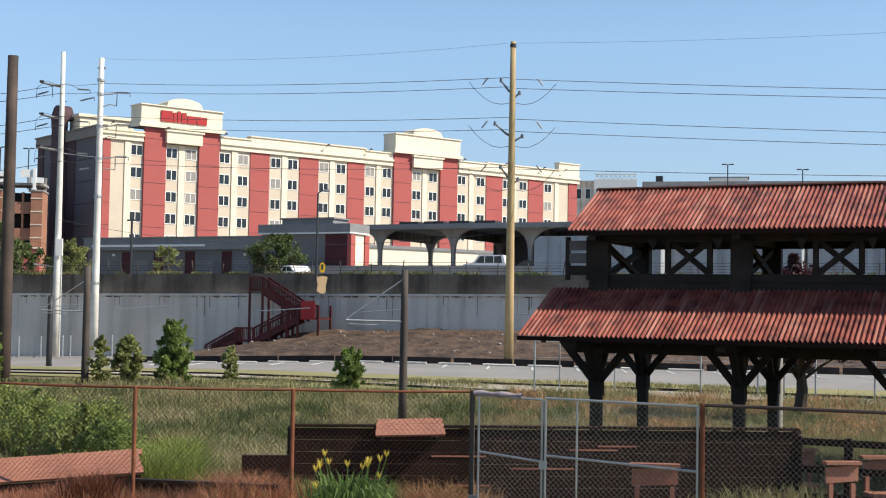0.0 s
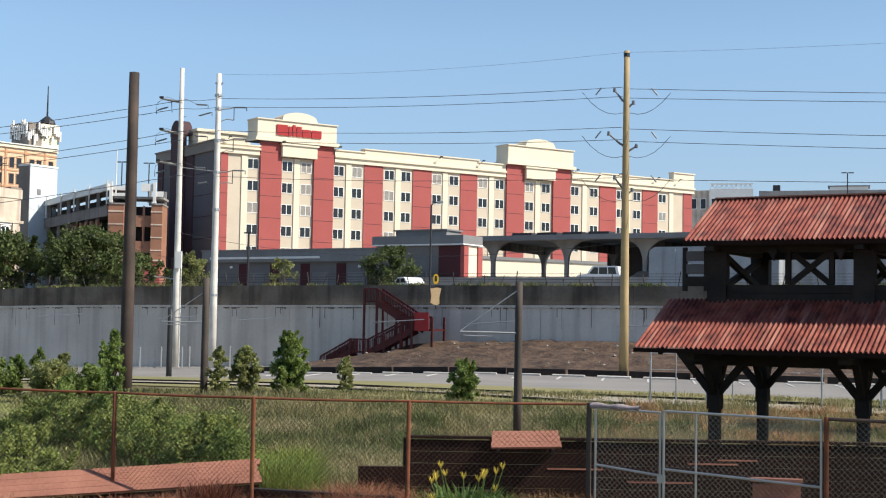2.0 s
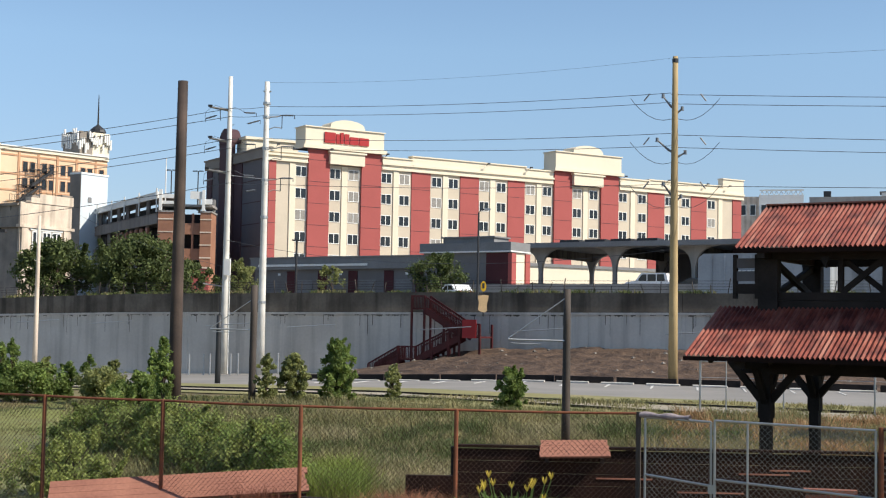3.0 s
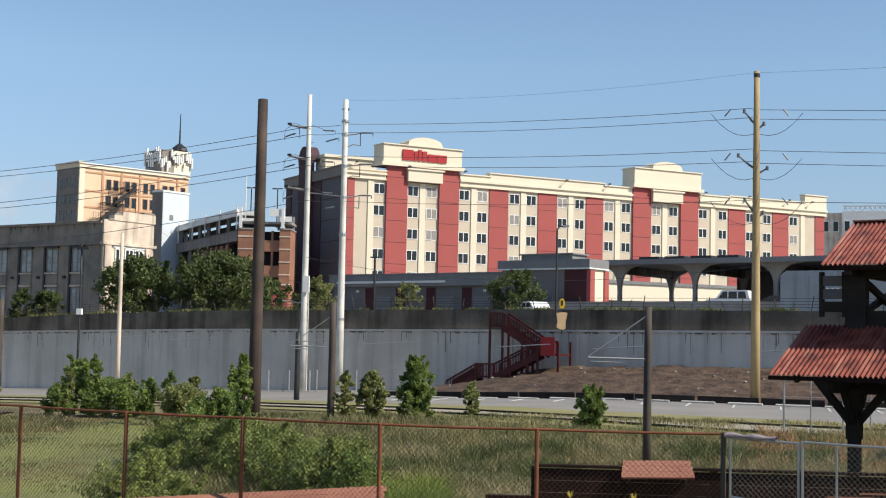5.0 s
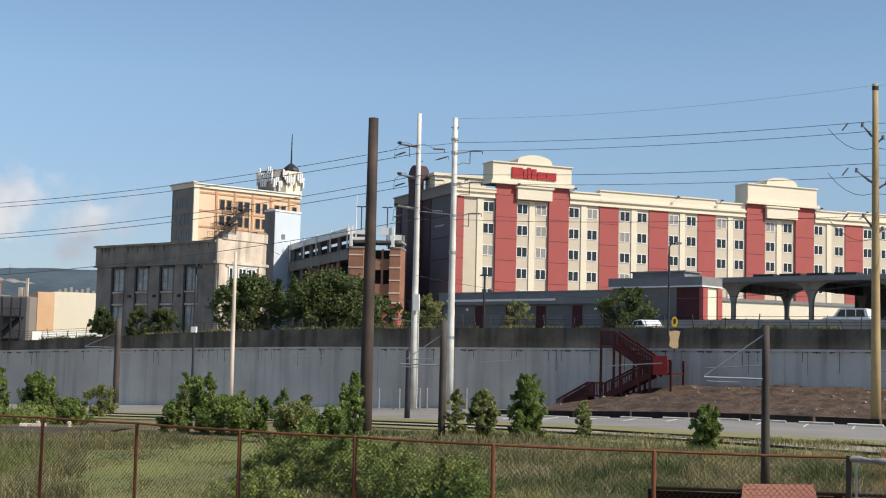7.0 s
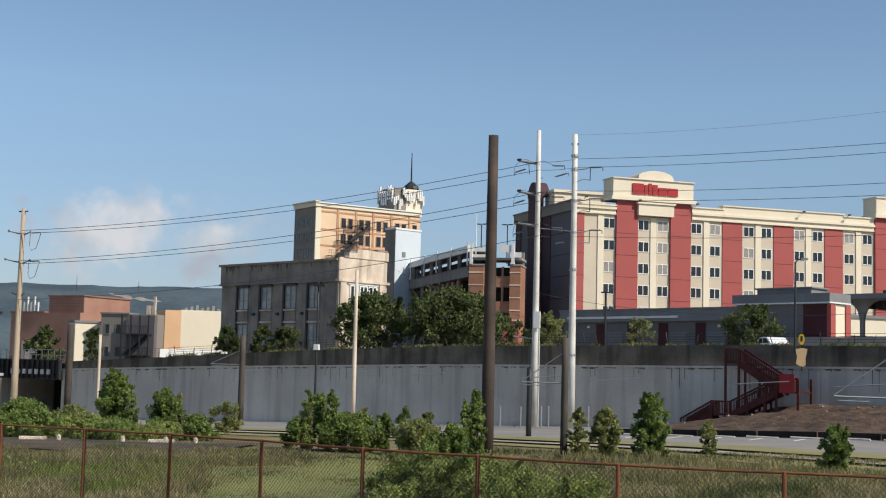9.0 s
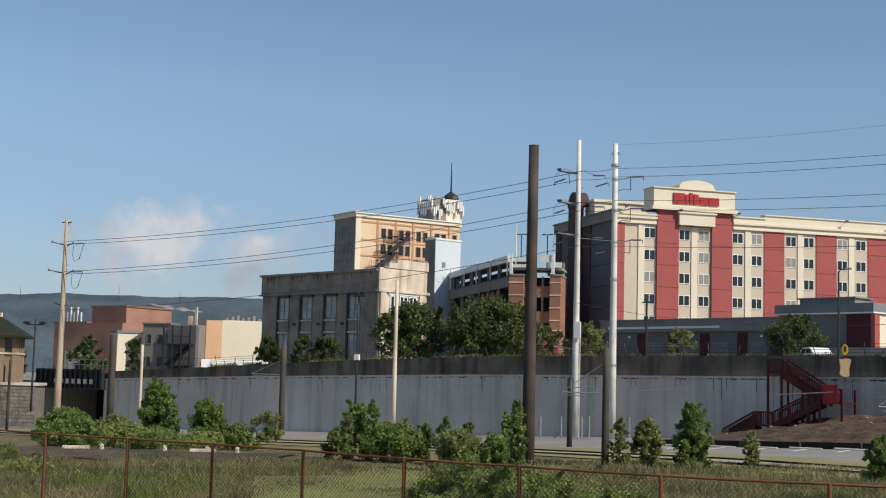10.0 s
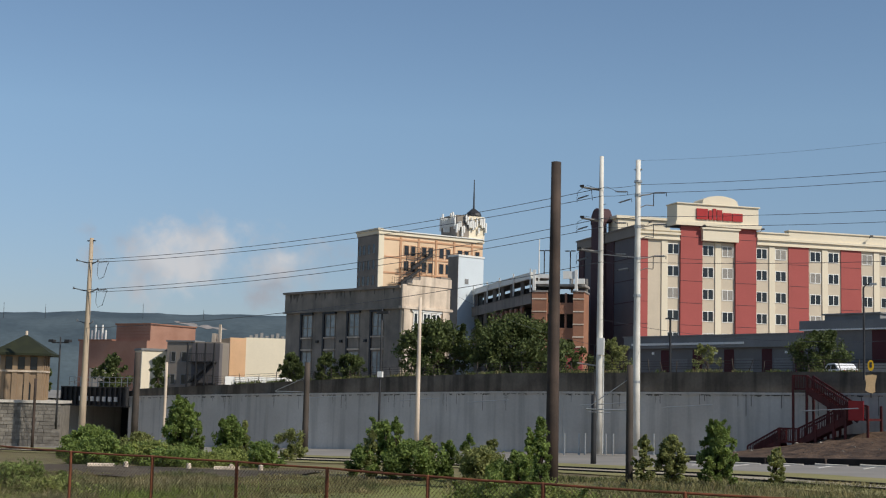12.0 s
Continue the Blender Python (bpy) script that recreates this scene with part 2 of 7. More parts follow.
LEAF_DARK = leaf_material("dark_tree_leaves", (0.12, 0.15, 0.05), (0.06, 0.08, 0.028), 0.6, 0.3)
LEAF_BUSH = leaf_material("bush_leaves", (0.33, 0.345, 0.135), (0.20, 0.22, 0.08), 0.6, 0.5)
LEAF_THICKET = leaf_material("thicket_leaves", (0.36, 0.40, 0.125), (0.20, 0.24, 0.075), 0.8, 0.5)
LEAF_PLUM = leaf_material("plum_leaves", (0.06, 0.02, 0.03), (0.04, 0.02, 0.02))
GRASS = leaf_material("tall_grass", (0.33, 0.28, 0.14), (0.125, 0.145, 0.06), scale=0.3)
LILY_LEAF = leaf_material("lily_leaves", (0.15, 0.22, 0.06), (0.07, 0.115, 0.032), scale=3.0)
GRASS_GREEN = leaf_material("green_weeds", (0.14, 0.17, 0.06), (0.08, 0.105, 0.04), scale=0.6)
GRASS_STRAW = leaf_material("straw_grass", (0.42, 0.36, 0.21), (0.30, 0.27, 0.14), scale=0.6)
GRASS_DOCK = leaf_material("dock_stalks", (0.17, 0.06, 0.035), (0.09, 0.035, 0.022), scale=1.0, through_leaf=0.2)
GRASS_LIME = leaf_material("lime_weeds", (0.27, 0.32, 0.075), (0.18, 0.235, 0.055), scale=0.5)
GRASS_BROWN = leaf_material("russet_weeds", (0.46, 0.21, 0.12), (0.31, 0.13, 0.08), scale=0.5)
GRASS_DRY = leaf_material("dry_grass", (0.44, 0.27, 0.14), (0.30, 0.18, 0.09), scale=0.5)
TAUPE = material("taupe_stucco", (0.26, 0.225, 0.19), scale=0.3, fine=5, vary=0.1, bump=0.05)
# dull grey that carries the shade of two side walls
SHADED_SIDE_GREY = material("shaded_side_grey", (0.27, 0.235, 0.20), (0.20, 0.175, 0.15), scale=0.4, fine=8, vary=0.12, bump=0.1)
FLOWER = material("yellow_petals", (0.56, 0.42, 0.06), rough=0.6, scale=5, fine=30, vary=0.1, bump=0.0)


def rusty_roof():
    """Old painted iron: dull red paint with rust runs down the slope and pale worn patches."""
    m = material("rusted_corrugated_iron", (0.27, 0.078, 0.052), (0.08, 0.022, 0.019), rough=0.6, metal=0.1, scale=2.2,
                 fine=9.0, vary=0.4, bump=0.15, spec=0.2)
    n, l = m.node_tree.nodes, m.node_tree.links
    ramp_node = [q for q in n if q.type == "VALTORGB"][0].color_ramp
    ramp_node.elements[0].position, ramp_node.elements[1].position = 0.33, 0.68
    e = ramp_node.elements.new(0.5)
    e.color = (0.20, 0.05, 0.036, 1)
    b = n["Principled BSDF"]
    old = b.inputs["Base Color"].links[0].from_socket
    tex, mp, runs, amount, worn = (n.new("ShaderNodeTexCoord"), n.new("ShaderNodeMapping"), n.new("ShaderNodeTexNoise"),
                                   n.new("ShaderNodeMapRange"), n.new("ShaderNodeMix"))
    mp.inputs["Scale"].default_value = (7.0, 0.7, 0.7)
    runs.inputs["Scale"].default_value, runs.inputs["Detail"].default_value = 1.0, 5
    amount.inputs["From Min"].default_value, amount.inputs["From Max"].default_value = 0.50, 0.72
    amount.inputs["To Max"].default_value = 0.75
    worn.data_type = "RGBA"
    worn.inputs["B"].default_value = (0.37, 0.17, 0.125, 1)
    l.new(tex.outputs["Object"], mp.inputs["Vector"])
    l.new(mp.outputs["Vector"], runs.inputs["Vector"])
    l.new(runs.outputs["Fac"], amount.inputs["Value"])
    l.new(amount.outputs["Result"], worn.inputs["Factor"])
    l.new(old, worn.inputs["A"])
    l.new(worn.outputs["Result"], b.inputs["Base Color"])
    return m


RUST_ROOF = rusty_roof()

# ---- building helpers ----


FIRST_STAND, LAST_STAND = (0.21, -0.53), (-0.15, 0.28)


def spot(bearing, distance, stand=(0.0, 0.0)):
    """Plan place by bearing (degrees clockwise from the y axis) and distance from a stand."""
    return stand[0] + distance * math.sin(radians(bearing)), stand[1] + distance * math.cos(radians(bearing))


class Mesh:
    """Collects vertices and faces for one mesh."""

    def __init__(self):
        self.v, self.f = [], []

    def add(self, verts, faces):
        k = len(self.v)
        self.v += [tuple(p) for p in verts]
        self.f += [tuple(i + k for i in q) for q in faces]
        return self

    def box(self, x0, x1, y0, y1, z0, z1):
        return self.add([(x, y, z) for z in (z0, z1) for y in (y0, y1) for x in (x0, x1)],
                        [(0, 2, 3, 1), (4, 5, 7, 6), (0, 1, 5, 4), (2, 6, 7, 3), (0, 4, 6, 2), (1, 3, 7, 5)])

    def beam(self, p, q, w, h):
        p, q = Vector(p), Vector(q)
        d = (q - p).normalized()
        side = d.cross(Vector((0, 0, 1)))
        if side.length < 1e-3:
            side = Vector((1, 0, 0))
        side.normalize()
        up = side.cross(d)
        a, b = side * w / 2, up * h / 2
        return self.add([e + i * a + j * b for e in (p, q) for j in (-1, 1) for i in (-1, 1)],
                        [(0, 1, 3, 2), (4, 6, 7, 5), (0, 4, 5, 1), (2, 3, 7, 6), (0, 2, 6, 4), (1, 5, 7, 3)])

    def tube(self, pts, radii, n=8, caps=True):
        pts = [Vector(p) for p in pts]
        if not isinstance(radii, (list, tuple)):
            radii = [radii] * len(pts)
        k = len(self.v)
        for i, p in enumerate(pts):
            d = (pts[min(i + 1, len(pts) - 1)] - pts[max(i - 1, 0)]).normalized()
            a = d.cross(Vector((0.0, 0.0, 1.0)))
            if a.length < 0.3:
                a = d.cross(Vector((0.0, 1.0, 0.0)))
            a.normalize()
            b = d.cross(a)
            for j in range(n):
                t = 2 * math.pi * j / n
                self.v.append(tuple(p + radii[i] * (math.cos(t) * a + math.sin(t) * b)))
        for i in range(len(pts) - 1):
            for j in range(n):
                j2 = (j + 1) % n
                self.f.append((k + i * n + j, k + i * n + j2, k + (i + 1) * n + j2, k + (i + 1) * n + j))
        if caps:
            self.f.append(tuple(k + j for j in range(n))[::-1])
            self.f.append(tuple(k + (len(pts) - 1) * n + j for j in range(n)))
        return self

    def prism(self, outline, y0, y1):
        """An outline in x and z, drawn out from y0 to y1."""
        n = len(outline)
        return self.add([(x, y, z) for y in (y0, y1) for x, z in outline],
                        [tuple(range(n)), tuple(range(2 * n - 1, n - 1, -1))] +
                        [(i, i + n, (i + 1) % n + n, (i + 1) % n) for i in range(n)])

    def grid(self, f, nu, nv):
        k = len(self.v)
        self.v += [tuple(f(i / nu, j / nv)) for j in range(nv + 1) for i in range(nu + 1)]
        self.f += [(k + j * (nu + 1) + i, k + j * (nu + 1) + i + 1, k + (j + 1) * (nu + 1) + i + 1, k + (j + 1) * (nu + 1) + i)
                   for j in range(nv) for i in range(nu)]
        return self

    def data(self, name, mat, smooth=False):
        me = bpy.data.meshes.new(name)
        me.from_pydata(self.v, [], self.f)
        me.materials.append(mat)
        if smooth:
            me.polygons.foreach_set("use_smooth", [True] * len(me.polygons))
        me.update()
        return me


def part(name, mesh, mat, parent, label="", smooth=False, kind=""):
    """One mesh object under a thing or a part."""
    ob = new(name, mesh if isinstance(mesh, bpy.types.Mesh) else mesh.data(name, mat, smooth))
    ob.parent = parent
    return tagged(ob, label=label, kind=kind)


def thing(name, x, y, z, rz, label, category, group="", kind=""):
    """An empty at a thing's base, turned by rz degrees, to hold its parts."""
    ob = new(name)
    ob.matrix_basis = pose(x, y, z, 0, 0, rz)
    ob.empty_display_size = 0.3
    return tagged(ob, label, category, group, kind)


def solid(name, mesh, mat, label, category, group="", kind="", smooth=False, m=None):
    """A thing that is one mesh."""
    ob = new(name, mesh.data(name, mat, smooth))
    if m is not None:
        ob.matrix_basis = m
    return tagged(ob, label, category, group, kind)


def put(data, name, parent, x, y, z):
    """Another object on a shared mesh."""
    ob = new(name, data)
    ob.parent, ob.location = parent, (x, y, z)
    return ob

# ---- ground, road and retaining wall ----
WALL_AT, WALL_BEARING = (0.0, 107.0), 105.0
WU = (math.sin(radians(WALL_BEARING)), math.cos(radians(WALL_BEARING)))
WN = (WU[1], -WU[0])


def along(s, n=0.0):
    """Plan place s metres along the retaining wall and n metres out from its face."""
    return WALL_AT[0] + WU[0] * s + WN[0] * n, WALL_AT[1] + WU[1] * s + WN[1] * n


def along_wall(x, y):
    return (x - WALL_AT[0]) * WU[0] + (y - WALL_AT[1]) * WU[1]


def off_wall(x, y):
    return (x - WALL_AT[0]) * WN[0] + (y - WALL_AT[1]) * WN[1]


def ramp(v, pts):
    return float(np.interp(v, [p[0] for p in pts], [p[1] for p in pts]))


def road_z(s):
    """The road falls away towards the bridge."""
    return 0.0285 * max(min(0.0, s), -112.0)


def ground_z(x, y):
    n, s, d = off_wall(x, y), along_wall(x, y), math.hypot(x, y)
    z = road_z(s) * ramp(n, [(36, 1.0), (66, 0.0)])
    z += ramp(d, [(17, 0.25), (25, -0.4), (30, -0.6), (40, -0.6), (54, -0.35), (62, 0.0)])
    if d < 17:
        z = 0.25 + 1.5 * (1 - d / 17)
    if 18 < d < 60:
        z += 0.12 * noise.noise((x * 0.25, y * 0.25, 0.0))
    return z


def ledge_z(s):
    return ramp(s, [(-96, 2.7), (-76, 3.33), (-60, 3.72), (-43, 4.12), (-10, 4.5), (6, 4.66), (60, 4.9)])


def parapet_z(s):
    return ramp(s, [(-96, 3.7), (-83, 4.3), (-60, 5.4), (-44, 5.95), (-14, 6.3), (5, 6.35), (60, 6.6)])


def build_ground():
    near = [i * 1.7 - 140 for i in range(131)]
    xs = [-4000, -1500, -500, -220] + near + [220, 500, 1500, 4000]
    ys = [-4000, -1000, -200, -60] + [i * 1.3 - 20 for i in range(131)] + [250, 700, 2000, 4000]
    me = Mesh()
    me.v = [(x, y, ground_z(x, y) if -141 < x < 82 and -21 <= y < 150 else 0.0) for y in ys for x in xs]
    w = len(xs)
    me.f = [(j * w + i, j * w + i + 1, (j + 1) * w + i + 1, (j + 1) * w + i) for j in range(len(ys) - 1) for i in range(w - 1)]
    solid("ground", me, GROUND, "uneven weedy ground with dry patches", "ground", kind="structure", smooth=True)


build_ground()


def edge_n(s):
    """How far the asphalt reaches out from the wall."""
    return ramp(s, [(-110, 12), (-56, 19.5), (-22, 26), (2, 35), (14, 36), (80, 40)])


def strip(name, s0, s1, o0, o1, lift, mat, label, category, from_wall=False):
    me = Mesh()
    m = int((s1 - s0) / 1.5)

    def f(u, v):
        s = s0 + (s1 - s0) * u
        n0 = 0.0 if from_wall else edge_n(s) + o0
        n = n0 + (edge_n(s) + o1 - n0) * v
        x, y = along(s, n)
        return x, y, ground_z(x, y) + lift
    me.grid(f, m, 10)
    return solid(name, me, mat, label, category, kind="structure")


strip("parking_lot", -112, 80, 0.0, 0.0, 0.04, ASPHALT, "worn pale grey asphalt parking lot below the wall", "road", True)
strip("verge", -112, 80, 0.0, 5.0, 0.06, VERGE, "strip of yellowing mown grass", "grass")
strip("sandy_path", -112, 80, 6.0, 8.6, 0.07, PATH, "pale sandy path beside the grass strip", "path")
strip("verge", -112, 80, 9.4, 12.0, 0.05, VERGE, "narrow strip of dry grass beside the path", "grass")


def kerb(o, h, mat, label):
    me = Mesh()
    for k in range(-110, 80, 3):
        a, b = along(k, edge_n(k) + o), along(k + 2.98, edge_n(k + 2.98) + o)
        me.beam((*a, ground_z(*a) + h / 2), (*b, ground_z(*b) + h / 2), 0.25, h)
    solid("kerb", me, mat, label, "kerb", kind="structure")


kerb(5.4, 0.13, TIMBER_DARK, "low dark timber kerb along the grass")
kerb(9.0, 0.12, TIMBER_DARK, "low dark timber kerb along the path")


def parking_lines():
    for k in range(22):
        s = -16 + k * 2.75
        me = Mesh()
        a, b = along(s, 20.5), along(s + 0.9, 25.0)
        me.beam((*a, ground_z(*a) + 0.055), (*b, ground_z(*b) + 0.055), 0.12, 0.02)
        solid("parking_line", me, PAINT_LINE, "faded white painted parking line on asphalt", "marking", "parking lines", "structure")


parking_lines()


def retaining_wall():
    s0, s1 = -96.0, 60.0
    root = thing("retaining_wall", 0, 0, 0, 0, "long grey concrete retaining wall streaked with dark stains", "wall",
                 kind="structure")
    # the face, cast in panels with open joints
    step = 7.3
    k = s0
    while k < s1:
        e = min(k + step - 0.02, s1)
        me = Mesh()
        a, b, c, d = along(k, 0), along(e, 0), along(e, -0.9), along(k, -0.9)
        me.add([(*a, -3.4), (*b, -3.4), (*c, -3.4), (*d, -3.4), (*a, ledge_z(k)), (*b, ledge_z(e)), (*c, ledge_z(e)), (*d, ledge_z(k))],
               [(0, 1, 5, 4), (1, 2, 6, 5), (2, 3, 7, 6), (3, 0, 4, 7), (4, 5, 6, 7)])
        part("panel", me, CONCRETE, root)
        me = Mesh()
        g, h = along(k, 0.12), along(e, 0.12)
        me.add([(*p, z(q) + o) for o in (0.0, 0.18) for p, q in ((g, k), (h, e), (c, e), (d, k)) for z in (ledge_z,)],
               [(0, 1, 5, 4), (1, 2, 6, 5), (2, 3, 7, 6), (3, 0, 4, 7), (4, 5, 6, 7), (3, 2, 1, 0)])
        lg = part("ledge", me, CONCRETE, root, "weathered concrete ledge with dark drips")
        rs = random.Random(int(k * 10))
        for i in range(16):
            long_drip = i > 11
            w = rs.uniform(0.03, 0.07) if long_drip else rs.uniform(0.15, 0.6)
            h = rs.uniform(0.5, 1.9) if long_drip else rs.uniform(0.05, 0.2)
            q = rs.uniform(k + 0.2, e - 0.8)
            zt = ledge_z(q) + 0.002
            n = 2 if long_drip else 6
            low = [(*along(q + w * (1 - j / n), 0.006), zt - h * (rs.uniform(0.8, 1) if long_drip else rs.uniform(0.25, 1))) for j in range(n + 1)]
            part("stain", Mesh().add([(*along(q, 0.006), zt), (*along(q + w, 0.006), zt)] + low, [tuple(range(n + 3))[::-1]]),
                 DRIP, lg, "dark water stain")
        me = Mesh()
        g, h = along(k, -0.35), along(e, -0.35)
        for o0, o1, out in ((0.18, 0.0, 0.0),):
            me.add([(*g, ledge_z(k) + o0), (*h, ledge_z(e) + o0), (*c, ledge_z(e) + o0), (*d, ledge_z(k) + o0),
                    (*g, parapet_z(k)), (*h, parapet_z(e)), (*c, parapet_z(e)), (*d, parapet_z(k))],
                   [(0, 1, 5, 4), (1, 2, 6, 5), (2, 3, 7, 6), (3, 0, 4, 7), (4, 5, 6, 7)])
        part("parapet", me, DARK_CONCRETE, root, "dark stained concrete parapet")
        k += step


retaining_wall()


def upper_level():
    """The bank and car parks behind the wall, up to the town."""
    me = Mesh()

    def f(u, v):
        k = -96 + 156 * u
        x, y = along(k, -0.9 - 900 * v * v)
        return x, y, parapet_z(k) - 0.5 + (6.9 - parapet_z(k)) * min(1.0, v * 6) * ramp(k, [(-60, 0.2), (-25, 1.0)]) + 1.2 * min(1.0, max(0.0, v - 0.3) * 6)
    me.grid(f, 40, 30)
    solid("upper_ground", me, ASPHALT, "grey paved ground on the level above the wall", "ground", kind="structure")
    me = Mesh()
    me.grid(lambda u, v: (*along(60 + 500 * u, -0.9 - 900 * v), 5.9), 6, 6)
    solid("upper_ground", me, ASPHALT, "grey paved ground behind the freight cars", "ground", kind="structure")
    me = Mesh()
    me.grid(lambda u, v: (*along(-107.5 - 500 * u, -1 - 900 * v), 2.4 + 1.5 * v), 10, 10)
    solid("upper_ground", me, ASPHALT, "grey paved ground of the town behind the bridge", "ground", kind="structure")


upper_level()


def dirt_mound():
    me = Mesh()

    def f(u, v):
        s, n = -19.5 + 79 * u, 18.3 * v
        rise = min(1.0, u * 9) ** 0.7 * min(1.0, (1 - v) * 1.15) ** 0.9
        z = 1.95 * rise + 0.42 * noise.noise((s * 0.3, n * 0.35, 1.0)) * (1 - v) + 0.2 * noise.noise((s * 0.9, n * 0.9, 2.0)) * min(1, (1 - v) * 5) + 0.12 * noise.noise((s * 2.3, n * 2.3, 5.0))
        return (*along(s, n), max(z, 0.0) * (0.75 + 0.25 * min(1, u * 4)) + road_z(s) + 0.06)
    me.grid(f, 160, 40)
    solid("dirt_mound", me, DIRT, "bare brown earth mound heaped against the wall", "mound", kind="structure", smooth=True)
    rng = random.Random(4)
    stones = Mesh()
    for _ in range(160):
        u, v = rng.random(), rng.random() * 0.85
        p = Vector(f(u, v))
        r = rng.uniform(0.06, 0.22)
        stones.add([p + Vector((r * x * rng.uniform(.7, 1.2), r * y * rng.uniform(.7, 1.2), r * z * .7)) for x, y, z in
                    ((1, 0, 0), (-1, 0, 0), (0, 1, 0), (0, -1, 0), (0, 0, 1), (0, 0, -1))],
                   [(0, 2, 4), (2, 1, 4), (1, 3, 4), (3, 0, 4), (2, 0, 5), (1, 2, 5), (3, 1, 5), (0, 3, 5)])
    solid("rubble", stones, RUBBLE, "small pale stones scattered over the earth mound", "stones", kind="stuff")
    for k in range(18):
        me = Mesh()
        a, b = along(-18 + k * 4.0, 18.6 + 0.15 * (k % 3)), along(-14.2 + k * 4.0, 18.6 + 0.1 * (k % 2))
        me.beam((*a, road_z(-18 + k * 4) + 0.22), (*b, road_z(-14 + k * 4) + 0.22), 0.3, 0.46)
        solid("edging_timber", me, TIMBER_DARK, "black railway sleeper holding back the earth mound", "timber", "edging timbers")
    for k in range(14):
        me = Mesh()
        a = along(-15 + k * 2.9, 19.8)
        me.prism([(0, 0), (0, 0.08), (0.05, 0.13), (0.13, 0.13), (0.18, 0.08), (0.18, 0)], 0, 2.1)
        solid("wheel_stop", me, CONCRETE, "pale concrete wheel stop on the asphalt", "wheel stop", "wheel stops",
              m=pose(*a, road_z(-15 + k * 2.9) + 0.05, 0, 0, -WALL_BEARING))


dirt_mound()


def stair():
    """The steel stair that climbs the wall in three flights; local x runs along the wall, y towards it."""
    root = thing("outdoor_stair", *along(1.2, 0), 0, 90 - WALL_BEARING, "dark red steel stair with two landings against the wall",
                 "stair")
    flights = [("flight", (-15.3, 4.95), (-11.7, 2.75), -2.3, -1.0), ("flight", (-11.7, 2.75), (-15.4, 0.9), -3.8, -2.5),
               ("flight", (-16.9, 0.9), (-19.5, -0.55), -3.8, -2.5)]
    for name, (x0, z0), (x1, z1), y0, y1 in flights:
        n = max(3, round(abs(z0 - z1) / 0.18))
        me = Mesh()
        for y in (y0, y1):
            me.beam((x0, y, z0 - 0.16), (x1, y, z1 - 0.16), 0.07, 0.48)
        fl = part(name, me, STAIR_RED, root)
        tread = Mesh().box(-0.15, 0.15, y0, y1, -0.02, 0.02).data("tread", STAIR_RED)
        for i in range(n):
            t = (i + 0.5) / n
            put(tread, "tread", fl, x0 + (x1 - x0) * t, 0, z0 + (z1 - z0) * t)
        for y in (y0, y1):
            me = Mesh()
            me.beam((x0, y, z0 + 0.95), (x1, y, z1 + 0.95), 0.09, 0.12)
            me.beam((x0, y, z0 + 0.12), (x1, y, z1 + 0.12), 0.05, 0.06)
            m = int(abs(x1 - x0) / 0.13)
            for i in range(m + 1):
                t = i / m
                w = 0.1 if i in (0, m) else 0.055
                x, z = x0 + (x1 - x0) * t, z0 + (z1 - z0) * t
                me.box(x - w / 2, x + w / 2, y - w / 2, y + w / 2, z, z + 0.95)
            part("railing", me, STAIR_RED, fl)
    for x0, x1, z, y0, y1 in ((-16.4, -15.3, 4.95, -2.3, 0.4), (-11.7, -10.0, 2.75, -3.8, -1.0), (-16.9, -15.4, 0.9, -3.8, -2.5)):
        part("landing", Mesh().box(x0, x1, y0, y1, z - 0.14, z), STAIR_RED, root)
        me = Mesh()
        me.beam((x0, y0, z + 0.95), (x1, y0, z + 0.95), 0.09, 0.12)
        for i in range(int((x1 - x0) / 0.13) + 1):
            x = x0 + i * 0.13
            me.box(x - 0.028, x + 0.028, y0 - 0.028, y0 + 0.028, z, z + 0.95)
        part("railing", me, STAIR_RED, root)
    for x, y, z in ((-16.4, -2.3, 5.95), (-15.3, -2.3, 5.95), (-13.6, -2.3, 4.0), (-12.6, -3.8, 3.0), (-11.7, -3.8, 3.7), (-10.0, -3.8, 3.7), (-10.0, -1.0, 3.7),
                    (-14.0, -3.8, 2.2), (-15.4, -3.8, 1.9), (-16.9, -3.8, 1.9), (-15.3, -1.0, 5.95), (-13.6, -1.0, 3.9), (-12.6, -2.5, 2.9), (-14.0, -2.5, 2.1)):
        part("post", Mesh().box(x - 0.08, x + 0.08, y - 0.08, y + 0.08, -0.6, z), STAIR_RED, root)
    part("panel", Mesh().box(-11.4, -10.25, -3.95, -3.88, 2.6, 4.05), SIGN_RED, root, "brighter red sheet panel on the landing")


stair()

# ---- hotel ----


def window_meshes(w, h, frame_mat, glass_mat, panes=2, bar=0.1):
    fr = Mesh()
    fr.box(-w / 2, w / 2, -0.06, 0.0, -h / 2, -h / 2 + bar)
    fr.box(-w / 2, w / 2, -0.06, 0.0, h / 2 - bar, h / 2)
    for i in range(panes + 1):
        x = -w / 2 + bar / 2 + (w - bar) * i / panes
        fr.box(x - bar / 2, x + bar / 2, -0.059, 0.0, -h / 2 + bar, h / 2 - bar)
    pw = (w - bar) / panes
    gl = Mesh().box(-pw / 2 + bar / 2, pw / 2 - bar / 2, -0.02, 0.0, -h / 2 + bar, h / 2 - bar)
    xs = [-w / 2 + bar / 2 + pw * (i + 0.5) for i in range(panes)]
    return fr.data("window_frame", frame_mat), gl.data("pane", glass_mat), xs


